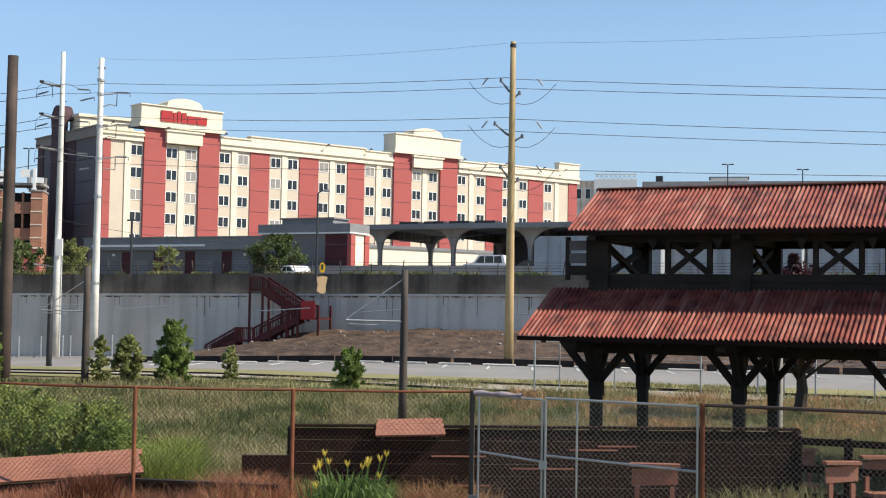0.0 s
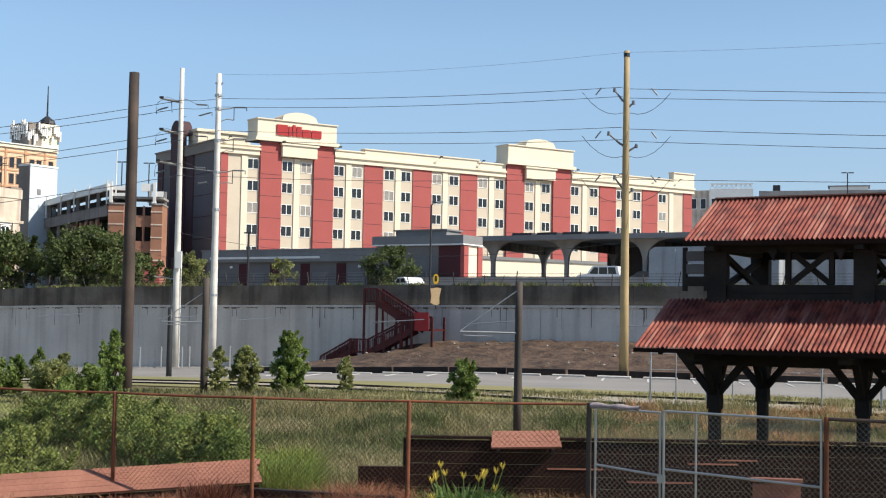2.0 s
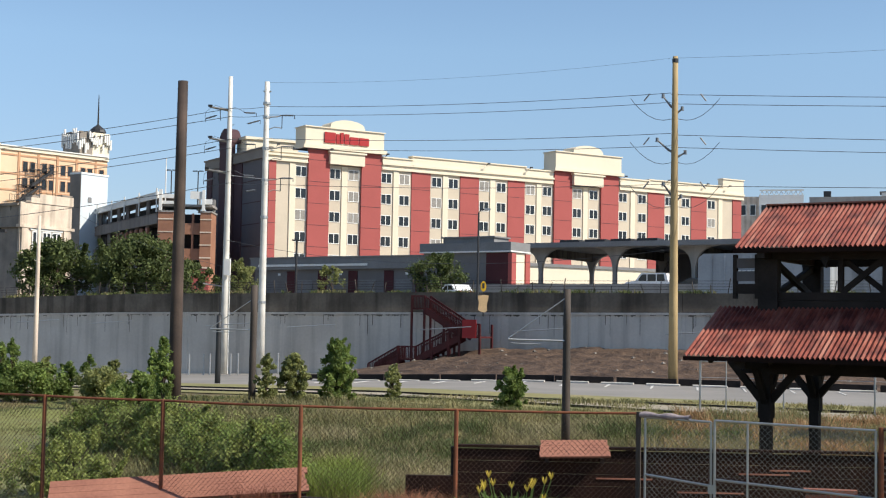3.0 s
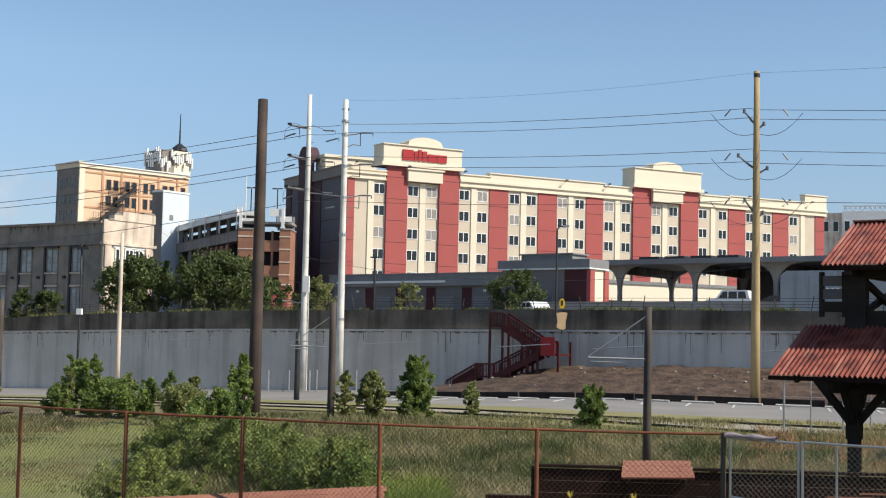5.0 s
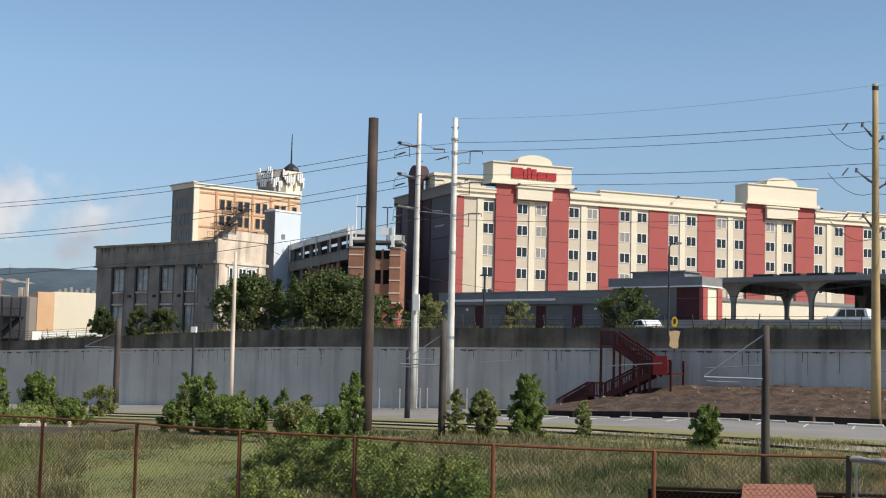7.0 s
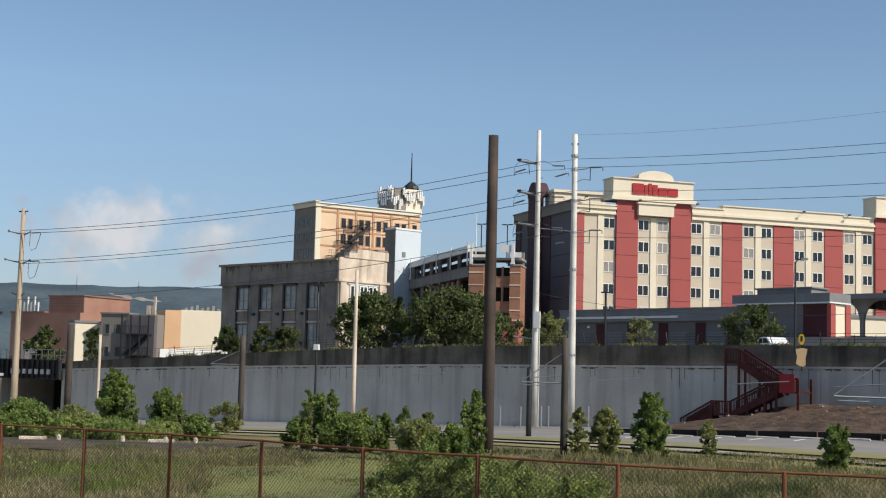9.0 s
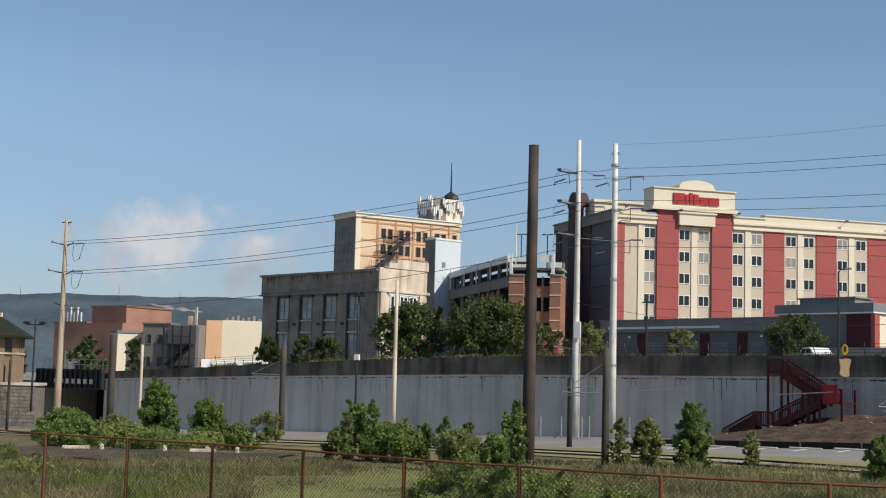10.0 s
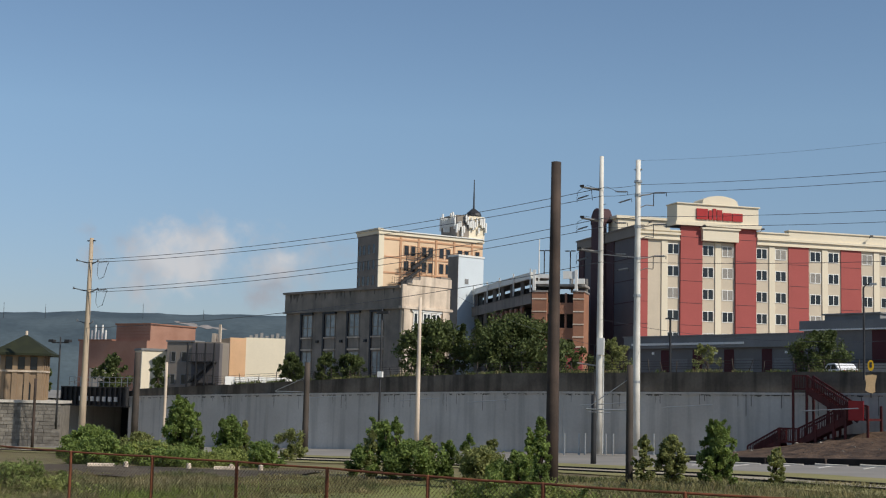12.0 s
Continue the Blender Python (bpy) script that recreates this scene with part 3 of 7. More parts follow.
def add_window(parent, shared, x, y, z, rot=0.0):
    fr, gl, xs = shared
    ob = put(fr, "window", parent, x, y, z)
    ob.rotation_euler = (0, 0, radians(rot))
    for px in xs:
        put(gl, "pane", ob, px, 0, 0)
    return ob


def hotel():
    z0, top = 5.0, 26.0
    root = thing("hotel", -42.1, 185.3, 0, 38.2, "long six-storey cream and red hotel with white-framed windows", "building")
    me = Mesh().box(-4.9, 83.0, 0, 22, z0, top)
    part("wall", me, BEIGE, root)
    part("roof", Mesh().box(-4.7, 82.8, 0.6, 21.8, top + 0.004, top + 0.6), GREY_ROOF, root)
    reds = ((-4.9, -3.8), (1.0, 4.3), (9.4, 12.6), (17.8, 21.0), (26.2, 29.5), (34.8, 37.9), (43.4, 46.8), (52.6, 56.1),
            (62.4, 65.9), (71.7, 75.1), (81.0, 83.0))
    for i, (a, b) in enumerate(reds):
        high = 28.1 if i in (1, 2, 6, 7) else 26.0
        r = part("red_panel", Mesh().box(a, b, -0.35 if i in (1, 2, 6, 7) else -0.12, 0.0, z0, high), RED_STUCCO, root, "brick-red stucco pier")
        for k in range(7):
            part("groove", Mesh().box(a - 0.01, b + 0.01, -0.365 if i in (1, 2, 6, 7) else -0.135, -0.1, 8.2 + 3.05 * k, 8.26 + 3.05 * k), PLUM, r)
    for a in (-1.3, 6.8, 15.2, 23.6, 32.0, 40.6, 49.6, 59.2, 68.5, 78.2):
        part("pilaster", Mesh().box(a - 0.45, a + 0.45, -0.15, 0.0, z0, 25.9), CREAM, root, "cream stucco pilaster")
    # cornices and stepped parapets
    runs = ((-5.2, 0.9, 27.2), (12.8, 17.8, 27.7), (17.8, 38.0, 28.2), (38.0, 43.2, 27.9), (56.4, 62.5, 27.8), (62.5, 78.6, 28.0),
            (78.6, 83.4, 29.3))
    for a, b, h in runs:
        c = part("cornice", Mesh().box(a, b, -0.25, 0.9, 26.0, h), CREAM, root, "deep cream stucco cornice")
        part("moulding", Mesh().box(a - 0.06, b + 0.06, -0.5, -0.254, 26.7, 27.0), CREAM, c)
        part("moulding", Mesh().box(a - 0.1, b + 0.1, -0.42, 1.0, h + 0.003, h + 0.18), CREAM, c)
        part("moulding", Mesh().box(a - 0.03, b + 0.03, -0.36, -0.254, 26.0, 26.2), CREAM, c)
    for a, b, c0, c1 in ((0.3, 12.8, 4.2, 9.5), (43.4, 56.4, 46.9, 52.5)):
        g = part("gable", Mesh().box(a, b, -0.6, 2.6, 28.1, 31.1), CREAM, root, "raised cream parapet block with a curved top")
        arc = [(c0, 31.12)] + [(c0 + (c1 - c0) * i / 14, 31.8 + 0.7 * math.sin(math.pi * i / 14) ** 0.6) for i in range(15)] + [(c1, 31.12)]
        part("curved_top", Mesh().prism(arc[::-1], -0.65, 2.5), CREAM, g)
        part("moulding", Mesh().box(a - 0.35, b + 0.35, -0.95, 2.8, 28.1, 28.6), CREAM, g)
        part("moulding", Mesh().box(a - 0.15, b + 0.15, -0.8, 2.7, 31.1, 31.25).box(c0 - .1, c1 + .1, -0.72, 2.6, 31.26, 31.5), CREAM, g)
        part("lower_cornice", Mesh().box(c0 - 0.1, c1 + 0.1, -0.9, 0.0, 26.1, 27.7).box(c0 - 0.3, c1 + 0.3, -1.1, -0.05, 27.7, 27.95), CREAM, g)
    # red raised sign shapes
    x = 3.2
    for w, h in ((1.7, 1.5), (0.5, 1.35), (0.5, 1.6), (0.75, 1.45), (1.35, 1.1), (1.55, 1.1)):
        sh = Mesh().box(x, x + w, -0.78, -0.66, 29.05, 29.05 + h)
        part("sign_shape", sh, SIGN_RED, root, "raised red sign shape")
        x += w + 0.14
    dark = window_meshes(1.75, 1.5, WHITE_PAINT, GLASS)
    pale = window_meshes(1.75, 1.5, WHITE_PAINT, CURTAIN)
    cols = (0.0, 5.3, 8.3, 13.6, 16.6, 22.1, 25.0, 30.5, 33.6, 39.0, 42.2, 48.0, 51.3, 57.2, 61.2, 66.9, 70.5, 76.2)
    rng = random.Random(7)
    for z in (24.8, 21.75, 18.7, 15.65, 12.6, 9.55):
        for c in cols:
            add_window(root, pale if (c == 8.3 and z > 18) or rng.random() < 0.08 else dark, c, 0.0, z)
    # the end wall, its shade put into dark colours, with its round-topped tower
    part("end_wall", Mesh().box(-5.05, -4.9, 0.3, 22, z0, 26.4), DARK_STUCCO, root, "end wall in dark stucco for its shade")
    part("end_cornice", Mesh().box(-5.4, -4.4, 0.0, 22.4, 26.4, 27.7).box(-5.55, -4.3, -0.1, 22.6, 27.7, 27.9), TAUPE, root, "end wall cornice in taupe for its shade")
    part("corner_strip", Mesh().box(-5.2, -5.052, 20.0, 22.05, z0, 26.4), PLUM, root, "plum stucco corner strip")
    part("corner_strip", Mesh().box(-5.2, -5.052, 8.6, 11.4, z0, 26.4), PLUM, root, "plum stucco corner strip")
    for k in range(6):
        part("groove", Mesh().box(-5.09, -5.053, 0.3, 8.5, 8.2 + 3.05 * k, 8.3 + 3.05 * k), PLUM, root)
    for a in (-4.0, 4.2, 13.2, 30.6, 38.4, 57.0, 66.0, 74.5, 79.5):
        part("roof_floodlight", Mesh().beam((a, -0.4, 27.9), (a, -1.1, 28.15), 0.06, 0.06).box(a - 0.18, a + 0.18, -1.25, -1.0, 28.05, 28.25), DARK_STEEL, root)
    tw = Mesh().box(-5.9, -5.05, 11.6, 15.4, z0, 29.6)
    part("tower", tw, PLUM, root, "plum-coloured stair tower")
    cap = Mesh()
    ring = [(11.5 + 2.0 - 2.0 * math.cos(math.pi * i / 16), 29.6 + 2.2 * math.sin(math.pi * i / 16)) for i in range(17)]
    cap.add([(x, y, z) for x in (-6.0, -4.2) for y, z in ring], [tuple(range(17)), tuple(range(33, 16, -1))] +
            [(i, i + 17, i + 18, i + 1) for i in range(16)] + [(16, 33, 17, 0)])
    part("tower_cap", cap, PLUM, root, "round dark tower top")
    part("roof_block", Mesh().box(-4.2, 4.0, 9.5, 13.0, 27.0, 30.0).box(-4.5, 4.3, 9.2, 13.2, 30.0, 30.4), CREAM, root)
    part("roof_hatch", Mesh().box(34, 40, 8, 14, 26.6, 29.6), GREY_ROOF, root, "grey plant on the roof")
    return root


hotel()

# ---- buildings on the upper level ----


def low_building():
    x, y = spot(-14.6, 163)
    root = thing("low_building", x, y, 0, -27, "long flat-roofed grey and maroon commercial building", "building")
    part("wall", Mesh().box(0, 24.6, 0, 6, 3.5, 9.8), GREY_WALL, root)
    part("fascia", Mesh().box(-0.3, 24.6, -0.5, 6, 9.8, 11.1).box(-0.4, 24.6, -0.6, 6, 11.104, 11.25), GREY_ROOF, root, "grey metal fascia")
    part("white_strip", Mesh().box(1, 17, -0.62, -0.504, 10.15, 10.4), WHITE_PAINT, root, "long white strip light")
    part("tall_block", Mesh().box(24.7, 35.4, -0.6, 2.8, 3.5, 11.4), GREY_WALL, root)
    part("tall_fascia", Mesh().box(24.4, 35.9, -1.0, 3.0, 11.5, 12.4), GREY_ROOF, root)
    part("upper_fascia", Mesh().box(27.0, 33.4, -0.3, 2.7, 12.404, 12.95).box(26.8, 33.6, -0.5, 2.8, 12.954, 13.1), GREY_ROOF, root)
    part("white_trim", Mesh().box(24.4, 35.95, -1.05, 3.0, 11.36, 11.5), WHITE_PAINT, root)
    for a in (5.0, 9.6, 14.0, 19.0, 23.2):
        part("maroon_panel", Mesh().box(a, a + 1.3, -0.06, 0.0, 4, 9.6), MAROON, root)
    for a in (6.6, 11.2, 15.6, 20.6):
        sh = part("shutter", Mesh().box(a, a + 2.2, -0.04, 0.0, 4, 8.6), GREY_ROOF, root, "pale grey roller shutter")
        for k in range(9):
            part("slat", Mesh().box(a, a + 2.2, -0.07, -0.042, 4.3 + k * 0.46, 4.38 + k * 0.46), GREY_WALL, sh)
    for a in (4.2, 13.2, 22.4, 27.4):
        part("wall_lamp", Mesh().box(a, a + 0.3, -0.75, -0.6, 9.1, 9.35), WHITE_PAINT, root)
    part("maroon_panel", Mesh().box(32.7, 35.4, -0.68, -0.602, 4, 11.3), MAROON, root)
    side = part("side_wall", Mesh().box(35.404, 35.7, -0.5, 2.8, 3.5, 11.3), CREAM, root, "sunlit cream side wall with red corner piers")
    for a in (-0.7, 2.2):
        part("corner_pier", Mesh().box(35.404, 35.86, a, a + 0.9, 3.5, 11.25), RED_STUCCO, side)
    back = thing("cream_hall", *spot(-2.9, 178), 0, 38.2, "low cream building with a green stripe behind the canopy", "building")
    part("wall", Mesh().box(-4, 24, 0, 10, 5, 11.6), CREAM, back)
    part("stripe", Mesh().box(-4.02, 24.02, -0.03, -0.004, 8.8, 9.4), GREEN_ROOF, back, "faded green stripe")
    part("roof_edge", Mesh().box(-4.2, 24.2, -0.2, 10, 11.6, 12.0), GREY_ROOF, back)


low_building()


def platform_canopy():
    x, y = spot(-4.05, 155.5)
    root = thing("station_canopy", x, y, 0, -26, "long concrete station canopy on flared columns", "canopy")
    L, D = 52.0, 14.0
    part("roof", Mesh().box(0, L, -1.4, D + 1.2, 12.55, 12.95).box(-0.15, L, -1.6, -1.4, 12.45, 13.0), GREY_ROOF, root)
    for k in range(4):
        part("solar_panel", Mesh().box(7.0 + k * 3.1, 9.4 + k * 3.1, -0.4, 1.4, 12.96, 13.35), DARK_STEEL, root, "dark tilted panel on the roof")
    pitch = 9.2
    for k in range(6):
        cx = 4.1 + k * pitch
        for row in (0.6, D - 0.6):
            out = []
            for i in range(15):
                t = i / 14
                out.append((0.2 + 4.2 * t ** 2.0, 9.7 + 2.85 * (1 - (1 - t) ** 2.6)))
            outline = [(cx - px, pz) for px, pz in out[::-1]] + [(cx - 0.2, 7.0), (cx + 0.2, 7.0)] + [(cx + px, pz) for px, pz in out]
            me = Mesh()
            me.prism(outline[::-1], row - 0.22, row + 0.22)
            part("flared_column", me, GARAGE_CONC, root)
        part("cross_beam", Mesh().box(cx - 0.25, cx + 0.25, 0.8, D - 0.8, 11.6, 12.55), DARK_CONCRETE, root, "dark concrete cross beam")
    part("back_wall", Mesh().box(12.0, L, D + 0.4, D + 0.8, 7.0, 12.5), DARK_STUCCO, root, "dark wall closing the back of the canopy")
    deck = thing("platform", x, y, 0, -26, "raised concrete platform edge with a barrier", "platform", kind="structure")
    part("deck", Mesh().box(-2, L, -13, D + 4, 3.0, 7.5), GARAGE_CONC, deck)
    part("barrier", Mesh().box(-2, L, -13.2, -12.9, 7.0, 7.95), GARAGE_CONC, deck, "low grey concrete barrier")


platform_canopy()


def grey_building():
    root = thing("office_building", -80.4, 145.7, 0, -24.3, "old grey limestone office block with tall windows", "building")
    L, D = 21.2, 7.0
    # this side's shade is put into its darker grey stone
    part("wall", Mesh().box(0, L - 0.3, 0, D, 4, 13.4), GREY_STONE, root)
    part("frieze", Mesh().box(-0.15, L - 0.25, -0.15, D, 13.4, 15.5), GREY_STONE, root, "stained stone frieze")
    part("string_course", Mesh().box(-0.3, L - 0.2, -0.35, D, 13.2, 13.396).box(-0.3, L - 0.2, -0.4, D, 15.5, 15.75), GREY_STONE, root)
    # sunlight on the front is put into its paler stone
    front = part("front_wall", Mesh().box(L - 0.29, L, -0.15, D + 0.1, 4, 15.9), PALE_STONE, root, "stone front in a paler tone for sunlight")
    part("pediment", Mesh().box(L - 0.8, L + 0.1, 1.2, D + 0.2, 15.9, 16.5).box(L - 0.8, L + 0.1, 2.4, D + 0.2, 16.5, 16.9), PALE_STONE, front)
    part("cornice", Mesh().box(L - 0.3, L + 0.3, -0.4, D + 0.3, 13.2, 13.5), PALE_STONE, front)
    up = window_meshes(1.9, 2.7, GREY_STONE, OFFICE_GLASS, 2, 0.14)
    for c in (4.3, 8.6, 12.95, 17.1):
        bay = part("window_bay", Mesh().box(c - 1.25, c - 0.97, -0.25, 0, 4.5, 12.95).box(c - 1.25, c + 1.1, -0.3, 0, 12.95, 13.15), DARK_STEEL, root, "dark bronze window surround")
        part("sunk_panel", Mesh().box(c - 0.95, c + 0.95, -0.12, 0, 8.9, 10.1), GREY_STONE, bay)
        part("sill", Mesh().box(c - 0.95, c + 1.0, -0.3, 0, 10.1, 10.26), PALE_STONE, bay)
        part("sill", Mesh().box(c - 0.95, c + 1.0, -0.25, 0, 8.7, 8.9), PALE_STONE, bay)
        for z in (11.6, 7.3):
            add_window(bay, up, c, -0.01, z)
        part("transom", Mesh().box(c - 0.95, c + 0.95, -0.09, -0.062, 11.3, 11.4), GREY_STONE, bay)
    for c in (6.3, 10.7, 15.0):
        part("wall_vent", Mesh().box(c - 0.2, c + 0.2, -0.2, 0, 9.6, 9.9), DARK_STEEL, root)
    big = window_meshes(1.25, 3.2, WHITE_PAINT, GLASS, 2, 0.14)
    for c in (2.1, 3.5, 4.9):
        add_window(front, big, L + 0.06, c, 11.3, 90)
    part("window_head", Mesh().box(L, L + 0.14, 1.2, 5.8, 12.95, 13.18).box(L, L + 0.2, 1.2, 5.8, 9.4, 9.65), WHITE_PAINT, front)
    for c in (0.4, 6.3):
        part("pilaster", Mesh().box(L, L + 0.22, c - 0.45, c + 0.45, 4, 13.2), PALE_STONE, front)
    for a, b, z in ((0.5, 1.15, 15.9), (1.3, 2.2, 16.5), (5.5, 7.0, 16.9)):
        part("broken_coping", Mesh().box(L - 0.7, L + 0.12, a, b, z + 0.004, z + 0.2), GREY_STONE, front)
    rng = random.Random(12)
    for i in range(26):
        x, w = rng.uniform(0.2, L - 1.2), rng.uniform(0.1, 0.5)
        h = rng.uniform(0.2, 1.2)
        part("stain", Mesh().add([(x, -0.156, 15.48), (x + w, -0.156, 15.48), (x + w * 0.8, -0.156, 15.48 - h * 0.7), (x + w * 0.4, -0.156, 15.48 - h)], [(3, 2, 1, 0)]), DRIP, root, "dark water stain")


grey_building()


def tan_building():
    x, y = spot(-25.11, 240)
    root = thing("brick_tower_block", x, y, 0, 54.5, "tall sunlit tan brick block with orange piers and fire escape", "building")
    L, D, top = 22.0, 7.6, 33.0
    part("wall", Mesh().box(0, L, 0, D, 5, top - 0.8), TAN_BRICK, root)
    part("cornice", Mesh().box(-0.3, L + 0.1, -0.3, D + 0.2, top - 0.8, top - 0.2).box(-0.5, 0.6, -0.45, D + .3, top - .2, top + .2), CREAM, root, "pale projecting cornice")
    part("corner_strip", Mesh().box(-0.15, 0.9, -0.15, 0.1, 5, top - 0.8), CREAM, root)
    # grey brick sheet, with this side's shade put into its tone
    side = part("side_wall", Mesh().box(-0.14, -0.004, 0.1, D, 5, top - 0.8), SHADED_SIDE_GREY, root, "grey brick side wall, toned dark for its shade")
    sw = window_meshes(1.0, 1.8, SHADED_SIDE_GREY, GLASS, 1, 0.1)
    for z in (29.6, 26.8, 24.0, 21.2, 18.4):
        for c in (1.6, 3.4, 5.2, 6.7):
            add_window(side, sw, -0.142, c, z, -90)
    part("roof_coping", Mesh().box(0.604, L, -0.5, D + 0.3, top - 0.197, top - 0.02), WHITE_PAINT, root)
    for c in (4.4, 8.15, 11.85, 15.7, 19.6):
        part("pier", Mesh().box(c - 0.2, c + 0.2, -0.14, 0, 5, top - 1), ORANGE_TRIM, root)
    for z in (31.3, 28.1, 25.3, 22.5):
        part("band", Mesh().box(0.9, L, -0.1, 0, z, z + 0.3), ORANGE_TRIM, root)
    wm = window_meshes(1.15, 2.0, ORANGE_TRIM, GLASS, 1, 0.12)
    for z in (29.6, 26.8, 24.0, 21.2, 18.4, 15.6):
        for c in (5.6, 7.0, 9.3, 10.7, 13.0, 14.4, 17.0, 18.4, 20.8):
            add_window(root, wm, c, -0.01, z)
    fe = Mesh()
    for z, a in ((28.3, 9.5), (25.5, 7.4), (22.7, 5.6)):
        for q in range(5):
            fe.box(a - 2.2, a + 3.2, -1.25 + q * 0.26, -1.19 + q * 0.26, z - 0.06, z)
        for i in range(12):
            fe.box(a - 2.2 + i * 0.48, a - 2.16 + i * 0.48, -1.3, -1.26, z, z + 1.0)
        fe.box(a - 2.2, a + 3.2, -1.3, -1.26, z + 0.95, z + 1.0)
    for (xa, za), (xb, zb) in (((11.6, 28.3), (7.6, 25.5)), ((9.4, 25.5), (5.2, 22.7)), ((7.4, 22.7), (3.6, 19.9))):
        for yy in (-1.25, -0.55):
            fe.beam((xa, yy, za), (xb, yy, zb), 0.1, 0.3)
            fe.beam((xa, yy, za + 1.0), (xb, yy, zb + 1.0), 0.06, 0.08)
        for q in range(14):
            t = (q + 0.5) / 14
            fe.box(xa + (xb - xa) * t - 0.14, xa + (xb - xa) * t + 0.14, -1.2, -0.6, za + (zb - za) * t - 0.03, za + (zb - za) * t + 0.03)
    for q in (6.2, 9.0, 11.6):
        fe.box(q, q + 0.08, -1.3, -1.22, 20.0, 29.3)
    part("fire_escape", fe, DARK_STEEL, root, "black iron fire escape").location = (-1.3, 0, 0.9)
    ph = part("penthouse", Mesh().box(16.6, 22.6, 0.6, 6, top - 0.8, top + 4.2), TAUPE, root)
    rng = random.Random(3)
    part("cream_band", Mesh().box(19.2, 22.7, 0.55, 0.596, top - 0.8, top + 4.2), CREAM, ph)
    for i in range(17):
        a, z = 16.3 + i * 0.4, top + rng.uniform(0.2, 2.9)
        h = rng.uniform(1.0, 2.0)
        part("antenna", Mesh().box(a - 0.14, a + 0.14, 0.0, 0.35, z, z + h), WHITE_PAINT, ph, "white panel antenna")
    for i in range(8):
        z = top + rng.uniform(1.0, 2.2)
        part("antenna", Mesh().box(16.2, 16.5, 0.8 + i * .7, 1.1 + i * .7, z, z + 2.6), WHITE_PAINT, ph)
    part("mast", Mesh().tube([(21.8, 3, top + 4.6), (21.8, 3, top + 11.5)], [0.22, 0.08], 6), DARK_STEEL, ph)
    part("mast_base", Mesh().tube([(21.8, 3, top + 4.6), (21.8, 3, top + 5.2), (21.8, 3, top + 6.0)], [1.5, 1.3, 0.3], 10), DARK_STEEL, ph)
    box = thing("pale_block", *spot(-21.95, 215), 0, 62, "plain pale blue rendered building", "building")
    part("wall", Mesh().box(1.0, 6.3, 0, 2.5, 5, 26.0), ICE_BLUE, box)
    part("roof_edge", Mesh().box(0.9, 6.4, -0.1, 2.6, 26.0, 26.3), WHITE_PAINT, box)
    part("vent", Mesh().box(2.4, 3.1, -0.08, 0, 21.7, 22.5), GREY_ROOF, box)
    # dark sheet paints the shade on the block's left side
    part("side_wall", Mesh().box(0.94, 0.996, 0.02, 2.5, 5, 26.0), SHADED_SIDE_GREY, box, "side wall darkened for its shade")


tan_building()


# garage concrete with the shade of the curved face put into its colour
SHADED_DECK_CONC = material("shaded_deck_concrete", (0.23, 0.205, 0.185), (0.18, 0.16, 0.145), scale=0.4, fine=5, vary=0.1, bump=0.1, streak=0.2)
TOWER_BRICK = material("orange_red_brick", (0.34, 0.17, 0.105), (0.28, 0.135, 0.085), scale=0.5, fine=9, vary=0.15, bump=0.1)


